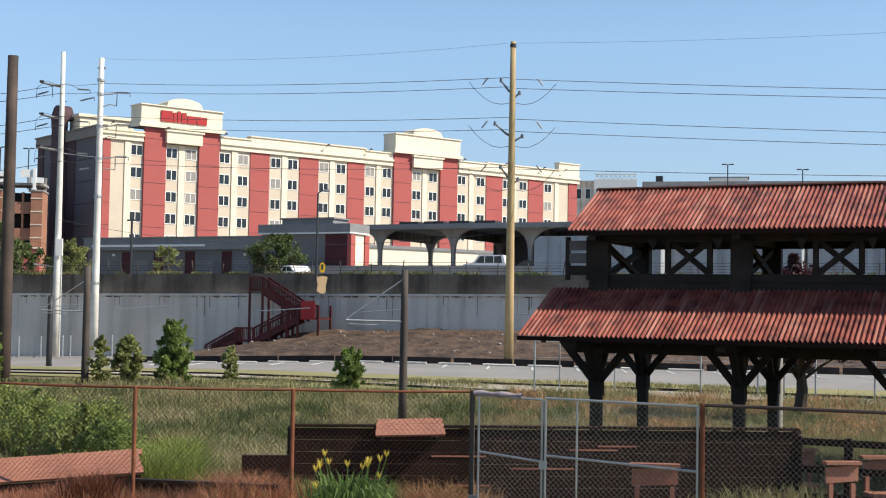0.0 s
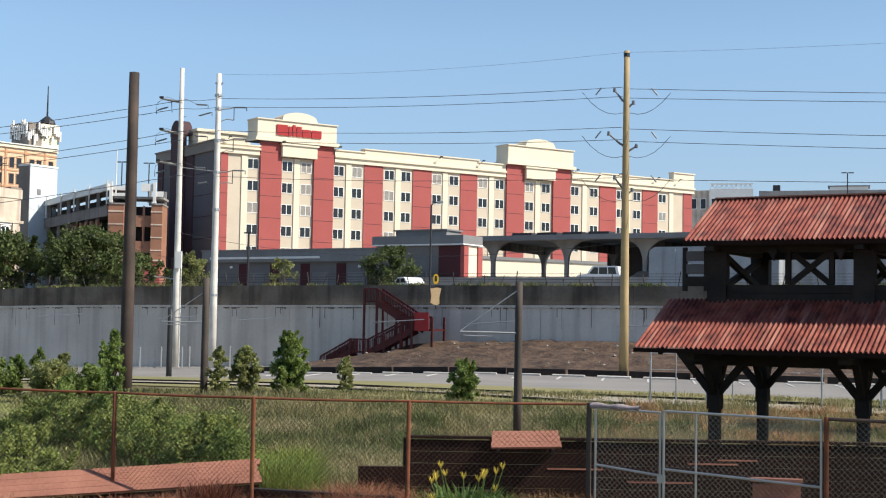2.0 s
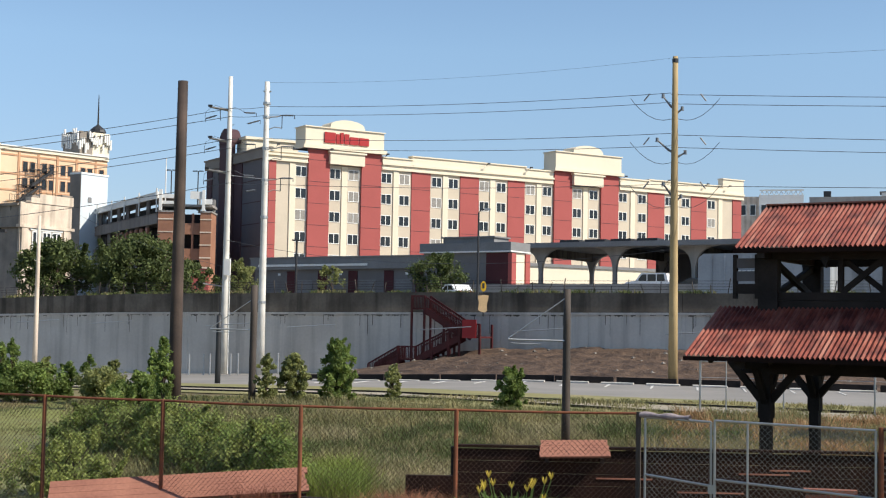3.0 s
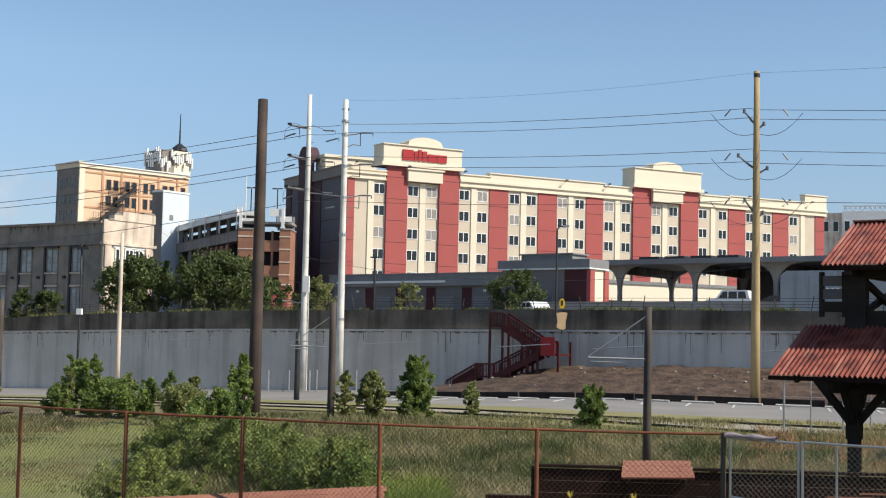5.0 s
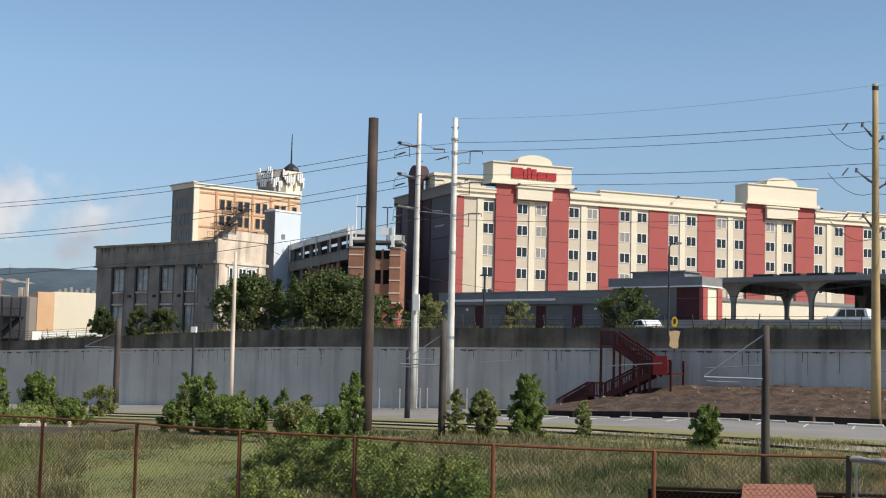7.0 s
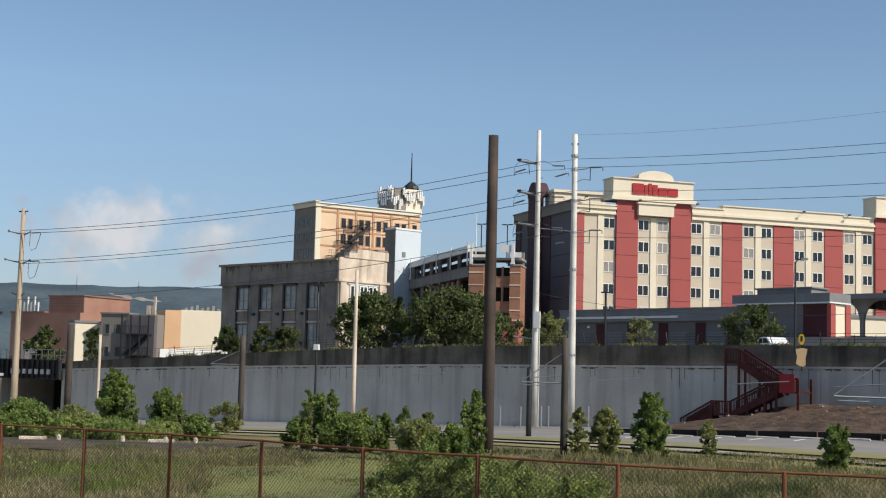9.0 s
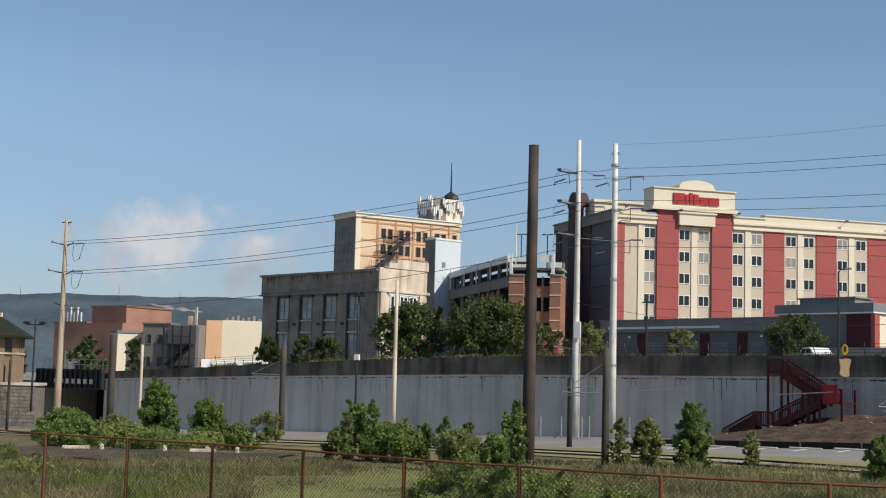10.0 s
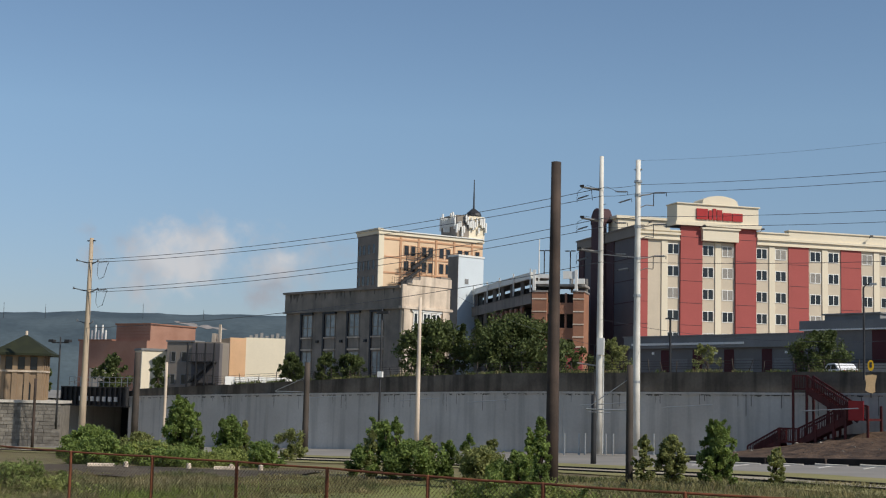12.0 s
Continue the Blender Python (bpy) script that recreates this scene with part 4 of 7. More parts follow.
def parking_garage():
    root = thing("parking_garage", 0, 0, 0, 0, "curved concrete and brick multi-storey parking garage", "building")
    p = [spot(-22.7, 238), spot(-21.91, 230.2), spot(-21.0, 216.2), spot(-20.43, 207.2), spot(-19.92, 200.2), spot(-19.33, 193.2), spot(-18.62, 185.2)]
    fine = []
    for a, b in zip(p, p[1:]):
        for k in range(3):
            fine.append((a[0] + (b[0] - a[0]) * k / 3, a[1] + (b[1] - a[1]) * k / 3))
    fine.append(p[-1])
    # solid parapets between the open decks, the top one painted white
    for z0, z1, mat in ((5.0, 7.5, SHADED_DECK_CONC), (9.6, 10.9, SHADED_DECK_CONC), (13.1, 14.4, SHADED_DECK_CONC), (16.6, 17.9, SHADED_DECK_CONC), (20.0, 20.75, WHITE_PAINT)):
        for a, b in zip(fine, fine[1:]):
            sp = part("spandrel", Mesh().beam((*a, (z0 + z1) / 2), (*b, (z0 + z1) / 2), 0.35, z1 - z0), mat, root)
            part("coping", Mesh().beam((*a, z1 + 0.06), (*b, z1 + 0.06), 0.5, 0.1), mat, sp)
    for i, a in enumerate(fine):
        if i % 2 == 0:
            part("column", Mesh().box(a[0] - 0.05, a[0] + 0.45, a[1] - 0.05, a[1] + 0.4, 5, 19.98), SHADED_DECK_CONC, root)
        if i % 3 == 0:
            part("post", Mesh().box(a[0] - 0.32, a[0] - 0.16, a[1] - 0.32, a[1] - 0.16, 18.1, 21.3), WHITE_PAINT, root)
    # brick infill with small openings in the nearer bays
    for a, b in list(zip(fine, fine[1:]))[-8:-1]:
        part("infill_pier", Mesh().beam((*a, 15.4), (a[0] * 0.62 + b[0] * 0.38, a[1] * 0.62 + b[1] * 0.38, 15.4), 0.3, 1.8), RED_BRICK, root)
    # near-black sheets behind the openings stand in for the decks' shade
    q = [(x + 2.4, y + 1.8) for x, y in fine]
    for a, b in zip(q, q[1:]):
        part("shade_backing", Mesh().beam((*a, 12.2), (*b, 12.2), 0.4, 14.8), DARK_VOID, root, "near-black backing for the unlit parking deck")
    for z in (9.7, 13.2, 16.7, 20.05):
        for (a, b), (c, d) in zip(zip(fine, fine[1:]), zip(q, q[1:])):
            part("deck", Mesh().add([(*a, z), (*b, z), (*d, z), (*c, z), (*a, z + 0.3), (*b, z + 0.3), (*d, z + 0.3), (*c, z + 0.3)],
                                    [(0, 1, 2, 3), (7, 6, 5, 4), (0, 4, 5, 1), (1, 5, 6, 2), (2, 6, 7, 3), (3, 7, 4, 0)]), SHADED_DECK_CONC, root)
    e = spot(-18.6, 184.5)
    end = thing("garage_stair_tower", *e, 0, 8, "banded red brick end of the parking garage", "building")
    for x0, x1 in ((-0.1, 1.9), (5.5, 6.95)):
        col = part("brick_wall", Mesh().box(x0, x1, 0, 4.6, 5, 18.1), TOWER_BRICK, end)
        for z in (8.6, 10.3, 12.0, 13.7, 15.4, 17.1):
            part("pale_band", Mesh().box(x0 - 0.03, x1 + 0.03, -0.06, -0.004, z, z + 0.16), PALE_STONE, col)
        part("cap", Mesh().box(x0 - 0.1, x1 + 0.1, -0.1, 4.7, 18.1, 18.3), GARAGE_CONC, col)
    # near-black block stands in for the shade between the brick piers
    part("shade_fill", Mesh().box(1.904, 5.496, 2.2, 4.6, 5, 18.0), DARK_VOID, end, "near-black block for the shade of open decks")
    for z in (8.4, 11.8, 15.2):
        part("spandrel", Mesh().box(1.904, 5.496, 0.5, 0.8, z, z + 1.5), TOWER_BRICK, end)
    for x in (2.9, 4.3):
        part("mullion", Mesh().box(x, x + 0.25, 0.45, 0.9, 5, 18.0), TOWER_BRICK, end)
    part("low_wall", Mesh().box(3.2, 7.0, -1.4, -0.12, 4, 10.6), RED_STUCCO, end)
    part("low_coping", Mesh().box(3.1, 7.1, -1.5, -0.1, 10.6, 10.8), PALE_STONE, end)
    # white roof rails, stepped at the tower, on white uprights
    part("roof_rail", Mesh().box(0.3, 3.2, -0.1, 0.25, 20.0, 20.5).box(0.3, 3.2, -0.1, 0.25, 19.2, 19.6), WHITE_PAINT, end)
    part("roof_rail", Mesh().box(4.1, 5.7, -0.1, 0.25, 19.9, 20.9).box(5.7, 7.0, -0.1, 0.25, 19.2, 19.9), WHITE_PAINT, end)
    part("roof_slab", Mesh().box(-0.1, 7.0, 0.4, 5.0, 18.9, 19.2), GARAGE_CONC, end)
    for a in (0.0, 5.7):
        part("upright", Mesh().box(a, a + 0.38, -0.25, 0.1, 18.3, 21.1), WHITE_PAINT, end)
    for a in (-0.3, 2.4, 4.6, 6.6):
        part("back_upright", Mesh().box(a, a + 0.3, 3.6, 3.9, 18.304, 20.2), GARAGE_CONC, end)
    part("flagpole", Mesh().tube([(0.6, 1.0, 19.2), (0.6, 1.0, 25.4)], [0.1, 0.06], 6), WHITE_PAINT, end)
    for b, d in ((-18.14, 192), (-17.05, 192)):
        lamp = thing("roof_lamp", *spot(b, d), 19.0, 0, "twin-headed lamp post on the garage roof", "lamp post", "roof lamps")
        part("pole", Mesh().tube([(0, 0, 0), (0, 0, 5.5)], 0.08, 6), DARK_STEEL, lamp)
        part("head", Mesh().box(-0.75, -0.1, -0.2, 0.2, 5.5, 5.62), DARK_STEEL, lamp)
        part("head", Mesh().box(0.1, 0.75, -0.2, 0.2, 5.5, 5.62), DARK_STEEL, lamp)


parking_garage()


TOWN_BRICK = material("faded_brick", (0.36, 0.20, 0.145), (0.29, 0.15, 0.105), scale=0.3, fine=7, vary=0.15, bump=0.1)


def left_town():
    b1 = thing("brick_building", *spot(-37.2, 268), 0, -10, "wide red brick building with a taller rear block", "building")
    part("wall", Mesh().box(0, 17.5, 0, 14, 2, 12.7), TOWN_BRICK, b1)
    part("pale_bay", Mesh().box(3.5, 9.5, -0.4, 0, 2, 7.6), PALE_STONE, b1)
    part("coping", Mesh().box(-0.2, 8.7, -0.2, 14, 12.7, 12.95).box(8.4, 17.5, 0.8, 13.2, 15.7, 15.95), RED_BRICK, b1)
    for k in range(4):
        part("course", Mesh().box(9.0, 17.0, 0.97, 0.998, 13.2 + 0.6 * k, 13.27 + 0.6 * k), RED_BRICK, b1)
    part("tall_block", Mesh().box(8.6, 17.3, 1, 13, 12.704, 15.7), TOWN_BRICK, b1)
    for i in range(5):
        part("vent_pipe", Mesh().tube([(1.2 + i * 0.9, 2, 13.0), (1.2 + i * 0.9, 2, 14.8 + (i % 2))], 0.18, 6), WHITE_PAINT, b1)
    b2 = thing("cream_shop", *spot(-34.7, 190), 0, 48, "small cream rendered building", "building")
    part("wall", Mesh().box(0, 3.6, 0, 4, 2, 9.0), CREAM, b2)
    part("roof_edge", Mesh().box(-0.15, 3.75, -0.15, 4, 9.0, 9.3), GREY_ROOF, b2)
    b3 = thing("dark_row_house", *spot(-33.7, 188), 0, 4, "dark grey row building with rear stairs and balconies", "building")
    part("wall", Mesh().box(0, 8.0, 0, 2.5, 2, 10.2), TAUPE, b3, "greyed render wall")
    part("chimney", Mesh().box(6.3, 6.9, 0.6, 1.2, 10.2, 11.4).box(7.3, 7.6, 0.6, 0.9, 10.2, 12.6), PALE_STONE, b3)
    for q in (4.2, 5.5, 6.8, 8.1):
        part("porch_post", Mesh().box(q - 0.09, q + 0.09, -2.05, -1.87, 2, 10.0), DARK_STEEL, b3)
    part("porch_stair", Mesh().beam((4.4, -1.5, 4.8), (7.6, -1.5, 7.6), 0.9, 0.25), DARK_STEEL, b3)
    part("rear_bay", Mesh().box(4.2, 8.3, -0.8, -0.004, 2, 10.0), DARK_STUCCO, b3)
    part("roof_edge", Mesh().box(-0.15, 4.2, -0.15, 2.6, 10.204, 10.4), GREY_ROOF, b3)
    wm = window_meshes(0.8, 1.4, GREY_ROOF, GLASS, 1, 0.1)
    for c in (1.0, 2.6):
        for z in (8.2, 5.2):
            add_window(b3, wm, c, -0.01, z)
    for z in (7.6, 4.8):
        me = Mesh().box(4, 8, -2.0, -0.8, z - 0.12, z)
        for i in range(15):
            me.box(4 + i * .28, 4.04 + i * .28, -2.0, -1.96, z, z + 1)
        part("balcony", me.box(4, 8, -2.02, -1.96, z + 0.95, z + 1.02), DARK_STEEL, b3)
    b4 = thing("cream_block", *spot(-31.16, 190), 0, 40, "flat-roofed cream block with peach end bay", "building")
    part("wall", Mesh().box(2.2, 12.5, 0, 10, 2, 11.2), CREAM, b4)
    part("end_bay", Mesh().box(0, 2.2, -0.05, 10, 2, 11.1), material("peach_stucco", (0.72, 0.45, 0.26), scale=0.5, fine=6, vary=0.08, bump=0.05), b4)
    for i in range(12):
        h = 0.4 + 0.4 * ((i * 7) % 3) / 2
        part("roof_vent", Mesh().box(3 + i * .75, 3.4 + i * .75, 2, 2.5, 11.2, 11.2 + h), GREY_ROOF, b4)
    for k in range(7):
        me = Mesh().prism([(0, 0), (0.6, 0), (0.4, 0.9), (0.2, 0.9)], 0, 1.06)
        x, y = spot(-31.3 + k * 0.42, 150)
        solid("road_barrier", me, WHITE_PAINT, "white concrete road barrier", "barrier", "road barriers", m=pose(x, y, 4.4, 0, 0, -60))


left_town()


def signal_tower():
    x, y = spot(-39.25, 163)
    root = thing("signal_cabin", x, y, 0, 30, "old buff brick signal cabin with a green hipped roof", "building")
    w, z0, z1 = 2.3, 1.9, 7.4
    st = Mesh()
    rng = random.Random(5)
    for r in range(12):
        a = -w - 1.9
        while a < w + 2.3:
            l = rng.uniform(0.6, 1.3)
            st.box(a, min(a + l - 0.04, w + 2.5), -w - 1.96, -w - 1.8, -2.9 + r * 0.4, -2.54 + r * 0.4)
            a += l
    part("stone_base", Mesh().box(-w - 1.9, w + 2.5, -w - 1.85, w + 1, -3.2, z0), RUBBLE, root, "coarse rubble stone base")
    part("masonry", st, RUBBLE, root, kind="stuff")
    part("base_cap", Mesh().box(-w - 2.1, w + 2.7, -w - 2.1, w + 1.1, z0 + 0.003, z0 + 0.3), CONCRETE, root)
    part("wall", Mesh().box(-w, w, -w, w, z0 + 0.3, z1), BUFF_BRICK, root)
    for i in range(4):
        a = -w + i * (2 * w - 0.55) / 3
        part("pier", Mesh().box(a, a + 0.55, -w - 0.12, -w - 0.002, z0 + 0.3, z1), BUFF_BRICK, root)
        part("pier", Mesh().box(w + 0.002, w + 0.12, a, a + 0.55, z0 + 0.3, z1), BUFF_BRICK, root)
        if i < 3:
            c = a + 0.55 + 0.4
            part("upper_window", Mesh().box(c - 0.36, c + 0.36, -w - 0.05, -w - 0.002, 5.6, 7.0), GLASS, root)
            part("upper_window", Mesh().box(w + 0.002, w + 0.05, c - 0.36, c + 0.36, 5.6, 7.0), GLASS, root)
    part("sill", Mesh().box(-w - 0.2, w + 0.2, -w - 0.2, w + 0.2, 5.3, 5.5), PALE_STONE, root)
    door = Mesh().prism([(0.3, z0 + 0.3), (1.15, z0 + 0.3), (1.15, 3.9), (0.95, 4.25), (0.72, 4.35), (0.5, 4.25), (0.3, 3.9)][::-1], -w - 0.06, -w - 0.004)
    part("arched_door", door, GLASS, root, "dark arched doorway")
    r = Mesh()
    e = w + 1.0
    r.add([(-e, -e, z1), (e, -e, z1), (e, e, z1), (-e, e, z1), (0, 0, 9.6), (-e, -e, z1 - 0.25), (e, -e, z1 - 0.25), (e, e, z1 - 0.25), (-e, e, z1 - 0.25)],
          [(0, 1, 4), (1, 2, 4), (2, 3, 4), (3, 0, 4), (0, 5, 6, 1), (1, 6, 7, 2), (2, 7, 8, 3), (3, 8, 5, 0), (8, 7, 6, 5)])
    part("roof", r, GREEN_ROOF, root, "mossy green hipped roof")
    part("finial", Mesh().tube([(0, 0, 9.5), (0, 0, 10.0)], 0.15, 6), PALE_STONE, root)


signal_tower()


def rail_bridge():
    x0, y0 = along(-107.5, 0.4)
    x1, y1 = along(-95.8, 0.4)
    root = thing("rail_bridge", 0, 0, 0, 0, "black steel plate girder bridge on concrete abutments", "bridge")
    d = Vector((x1 - x0, y1 - y0, 0))
    part("girder", Mesh().beam((x0, y0, 2.75), (x1, y1, 2.75), 0.3, 2.1), DARK_STEEL, root)
    n = 13
    for i in range(n + 1):
        p = Vector((x0, y0, 0)) + d * (i / n)
        part("stiffener", Mesh().box(p.x - 0.09, p.x + 0.09, p.y - 0.4, p.y, 1.75, 3.75), DARK_STEEL, root)
    part("flange", Mesh().beam((x0, y0, 3.82), (x1, y1, 3.82), 0.8, 0.12), DARK_STEEL, root)
    part("flange", Mesh().beam((x0, y0, 1.68), (x1, y1, 1.68), 0.8, 0.12), DARK_STEEL, root)
    for i in range(7):
        p = Vector((x0, y0, 0)) + d * (0.32 + i * 0.09)
        part("letter_bar", Mesh().box(p.x - 0.24, p.x + 0.24, p.y - 0.5, p.y - 0.44, 2.2, 2.75), FREIGHT_GREY, root, "faded pale letter-sized bar")
    c, e = along(-107.5, -5), along(-95.8, -5)
    part("deck", Mesh().beam((*c, 3.2), (*e, 3.2), 9, 0.4), DARK_CONCRETE, root)
    c, e = along(-118, -5), along(-107.6, -5)
    part("abutment", Mesh().beam((*c, -0.6), (*e, -0.6), 12, 5.6), CONCRETE, root)
    # abutment added in dark concrete to deepen the shade of the underpass
    c, e = along(-95.7, -9), along(-92, -9)
    part("abutment", Mesh().beam((*c, -0.2), (*e, -0.2), 15, 6.0), DARK_CONCRETE, root)
    # near-black wall stands in for the shade under the bridge
    c, e = along(-107.5, -9), along(-95.8, -9)
    part("underpass_shade_wall", Mesh().beam((*c, 0), (*e, 0), 1.0, 7), DARK_VOID, root)
    me = Mesh()
    for i in range(12):
        p = Vector((x0, y0 + 1, 3.8)) + d * (i / 11)
        me.box(p.x - 0.04, p.x + 0.04, p.y - 0.04, p.y + 0.04, 3.8, 5.0)
    me.beam((x0, y0 + 1, 5.0), (x1, y1 + 1, 5.0), 0.07, 0.07)
    me.beam((x0, y0 + 1, 4.4), (x1, y1 + 1, 4.4), 0.07, 0.07)
    part("guard_rail", me, STEEL, root)


rail_bridge()


def far_right():
    b = thing("white_hall", *spot(5.5, 300), 0.8, -8, "white flat-roofed building with a saw-toothed parapet", "building")
    part("wall", Mesh().box(0, 8.5, 0, 14, 3, 31.9), PALE_STONE, b)
    part("white_wall", Mesh().box(4.2, 13.5, -0.4, 12, 5, 32.2), WHITE_PAINT, b)
    for i in range(9):
        part("tooth", Mesh().beam((4.4 + i, -0.2, 32.2), (4.85 + i, -0.2, 33.1), 0.2, 0.16).beam((5.3 + i, -0.2, 32.2), (4.85 + i, -0.2, 33.1), 0.2, 0.16), WHITE_PAINT, b)
    part("coping", Mesh().box(4.3, 13.5, -0.35, -0.05, 33.1, 33.4), WHITE_PAINT, b)
    wm = window_meshes(1.3, 2.4, WHITE_PAINT, GLASS, 1, 0.15)
    for c in (0.9, 2.9, 5.2, 7.4, 9.6, 11.8):
        add_window(b, wm, c, -0.42 if c > 4 else -0.01, 29.0)
    b = thing("pale_terrace", *spot(8.3, 320), 2.2, -12, "long low pale roofline in the distance", "building")
    part("wall", Mesh().box(0, 60, 0, 14, 5, 32.3), GARAGE_CONC, b)
    part("roof_house", Mesh().box(15.6, 24, 2, 8, 32.3, 33.3), WHITE_PAINT, b)
    part("roof_edge", Mesh().box(15.2, 24.4, 1.8, 8.2, 33.3, 33.55), GREY_ROOF, b)
    part("roof_house", Mesh().box(3, 4.6, 2, 4, 32.3, 33.8), DARK_STEEL, b)
    for bb, lh in ((11.8, 31.2), (14.8, 30.0)):
        lamp = thing("street_lamp", *spot(bb, 290), 4, 0, "tall twin-headed lamp post", "lamp post", "far lamps")
        part("pole", Mesh().tube([(0, 0, 0), (0, 0, lh)], 0.12, 6), DARK_STEEL, lamp)
        part("head", Mesh().box(-1.2, -0.2, -0.2, 0.2, lh - 0.1, lh + 0.1), DARK_STEEL, lamp)
        part("head", Mesh().box(0.2, 1.2, -0.2, 0.2, lh - 0.1, lh + 0.1), DARK_STEEL, lamp)
    for k in range(4):
        x, y = spot(3.9 + k * 5.6, 122)
        car = thing("freight_car", x, y, 5.6, -22, "grey covered freight car standing on the upper level", "freight car", "freight cars")
        part("body", Mesh().prism([(0, 1.3), (0, 4.3), (0.5, 4.7), (11.0, 4.7), (11.5, 4.3), (11.5, 1.3), (9.6, 0.7), (1.9, 0.7)], 0, 3), FREIGHT_GREY, car)
        part("underframe", Mesh().box(0.3, 11.2, 0.3, 2.7, 0.5, 0.7), DARK_STEEL, car)
        for i in range(9):
            part("rib", Mesh().box(1.2 + i * 1.15, 1.3 + i * 1.15, -0.1, 0, 1.3, 4.5), FREIGHT_GREY, car)
        for a in (1.8, 9.7):
            part("truck", Mesh().box(a - 1.1, a + 1.1, 0.2, 2.8, 0.3, 0.75), DARK_STEEL, car)
            for o in (-0.75, 0.75):
                part("wheel", Mesh().tube([(a + o, 0.3, 0.42), (a + o, 0.45, 0.42)], 0.42, 14), DARK_STEEL, car)
        for i in range(4 if k == 0 else 0):
            part("marking_bar", Mesh().box(3.6 + i * 0.42, 3.9 + i * 0.42, -0.14, -0.11, 2.9, 3.2), WHITE_PAINT, car)


far_right()


def hills():
    me = Mesh()
    def f(u, v):
        b = -75 + 90 * u
        h = 3500 * math.tan(radians(3.05)) * ramp(b, [(-75, .8), (-45, .98), (-40, 1.037), (-37, 1.085), (-32, 1.105), (-28, 1.13), (-24, 1.1), (-10, .5), (15, .1)])
        z = (h + 4 * noise.noise((b * 0.5, 0, 0)) + 3 * noise.noise((b * 2.5, 0, 4))) * math.sin(v * math.pi / 2)
        x, y = spot(b, 2900 + 700 * v)
        return x, y, z - 20 * (1 - v)
    me.grid(f, 240, 14)
    solid("hill", me, HILL, "long wooded ridge on the horizon, tinted blue-grey for haze", "hill", kind="structure", smooth=True)
    sc = Mesh()

    def g(u, v):
        b = -33.5 + 2.2 * u
        e = math.sin(math.pi * u) ** 0.6 * (0.75 + 0.35 * math.sin(u * 23))
        z = 171.5 - 16.5 * u ** 0.7 + (v - 0.5) * 9.0 * e
        lo, hi = 0.0, 1.0
        for _ in range(24):
            mid = (lo + hi) / 2
            q = f((b + 75) / 90, mid)
            lo, hi = (mid, hi) if (q[2] - EYE) / math.hypot(q[0], q[1]) < (z - EYE) / 3300 else (lo, mid)
        q = Vector(f((b + 75) / 90, lo))
        return q.x * 0.9995, q.y * 0.9995, EYE + (q.z - EYE) * 0.9995
    sc.grid(g, 40, 3)
    solid("hill_scar", sc, HILL_SCAR, "pale bare cutting across the wooded ridge", "hillside", kind="structure")
    for k, b in enumerate((-38.6, -34.75, -32.3, -40.2)):
        x, y = spot(b, 3400)
        me = Mesh().tube([(x, y, 120), (x, y, 206 + 10 * (k == 1))], [0.8, 0.4], 5)
        solid("radio_mast", me, DARK_STEEL, "thin radio mast on the ridge", "mast", "ridge masts")


hills()

# ---- timber pavilion ----


def corrugated(L, W, rise, pitch=0.096, amp=0.024):
    """A sheet of corrugated iron, L along x, sloping up over W in y by rise."""
    me = Mesh()
    n = int(L / pitch) * 6
    me.grid(lambda u, v: (L * u, W * v, rise * v + amp * math.sin(2 * math.pi * L * u / pitch)), n, 1)
    return me


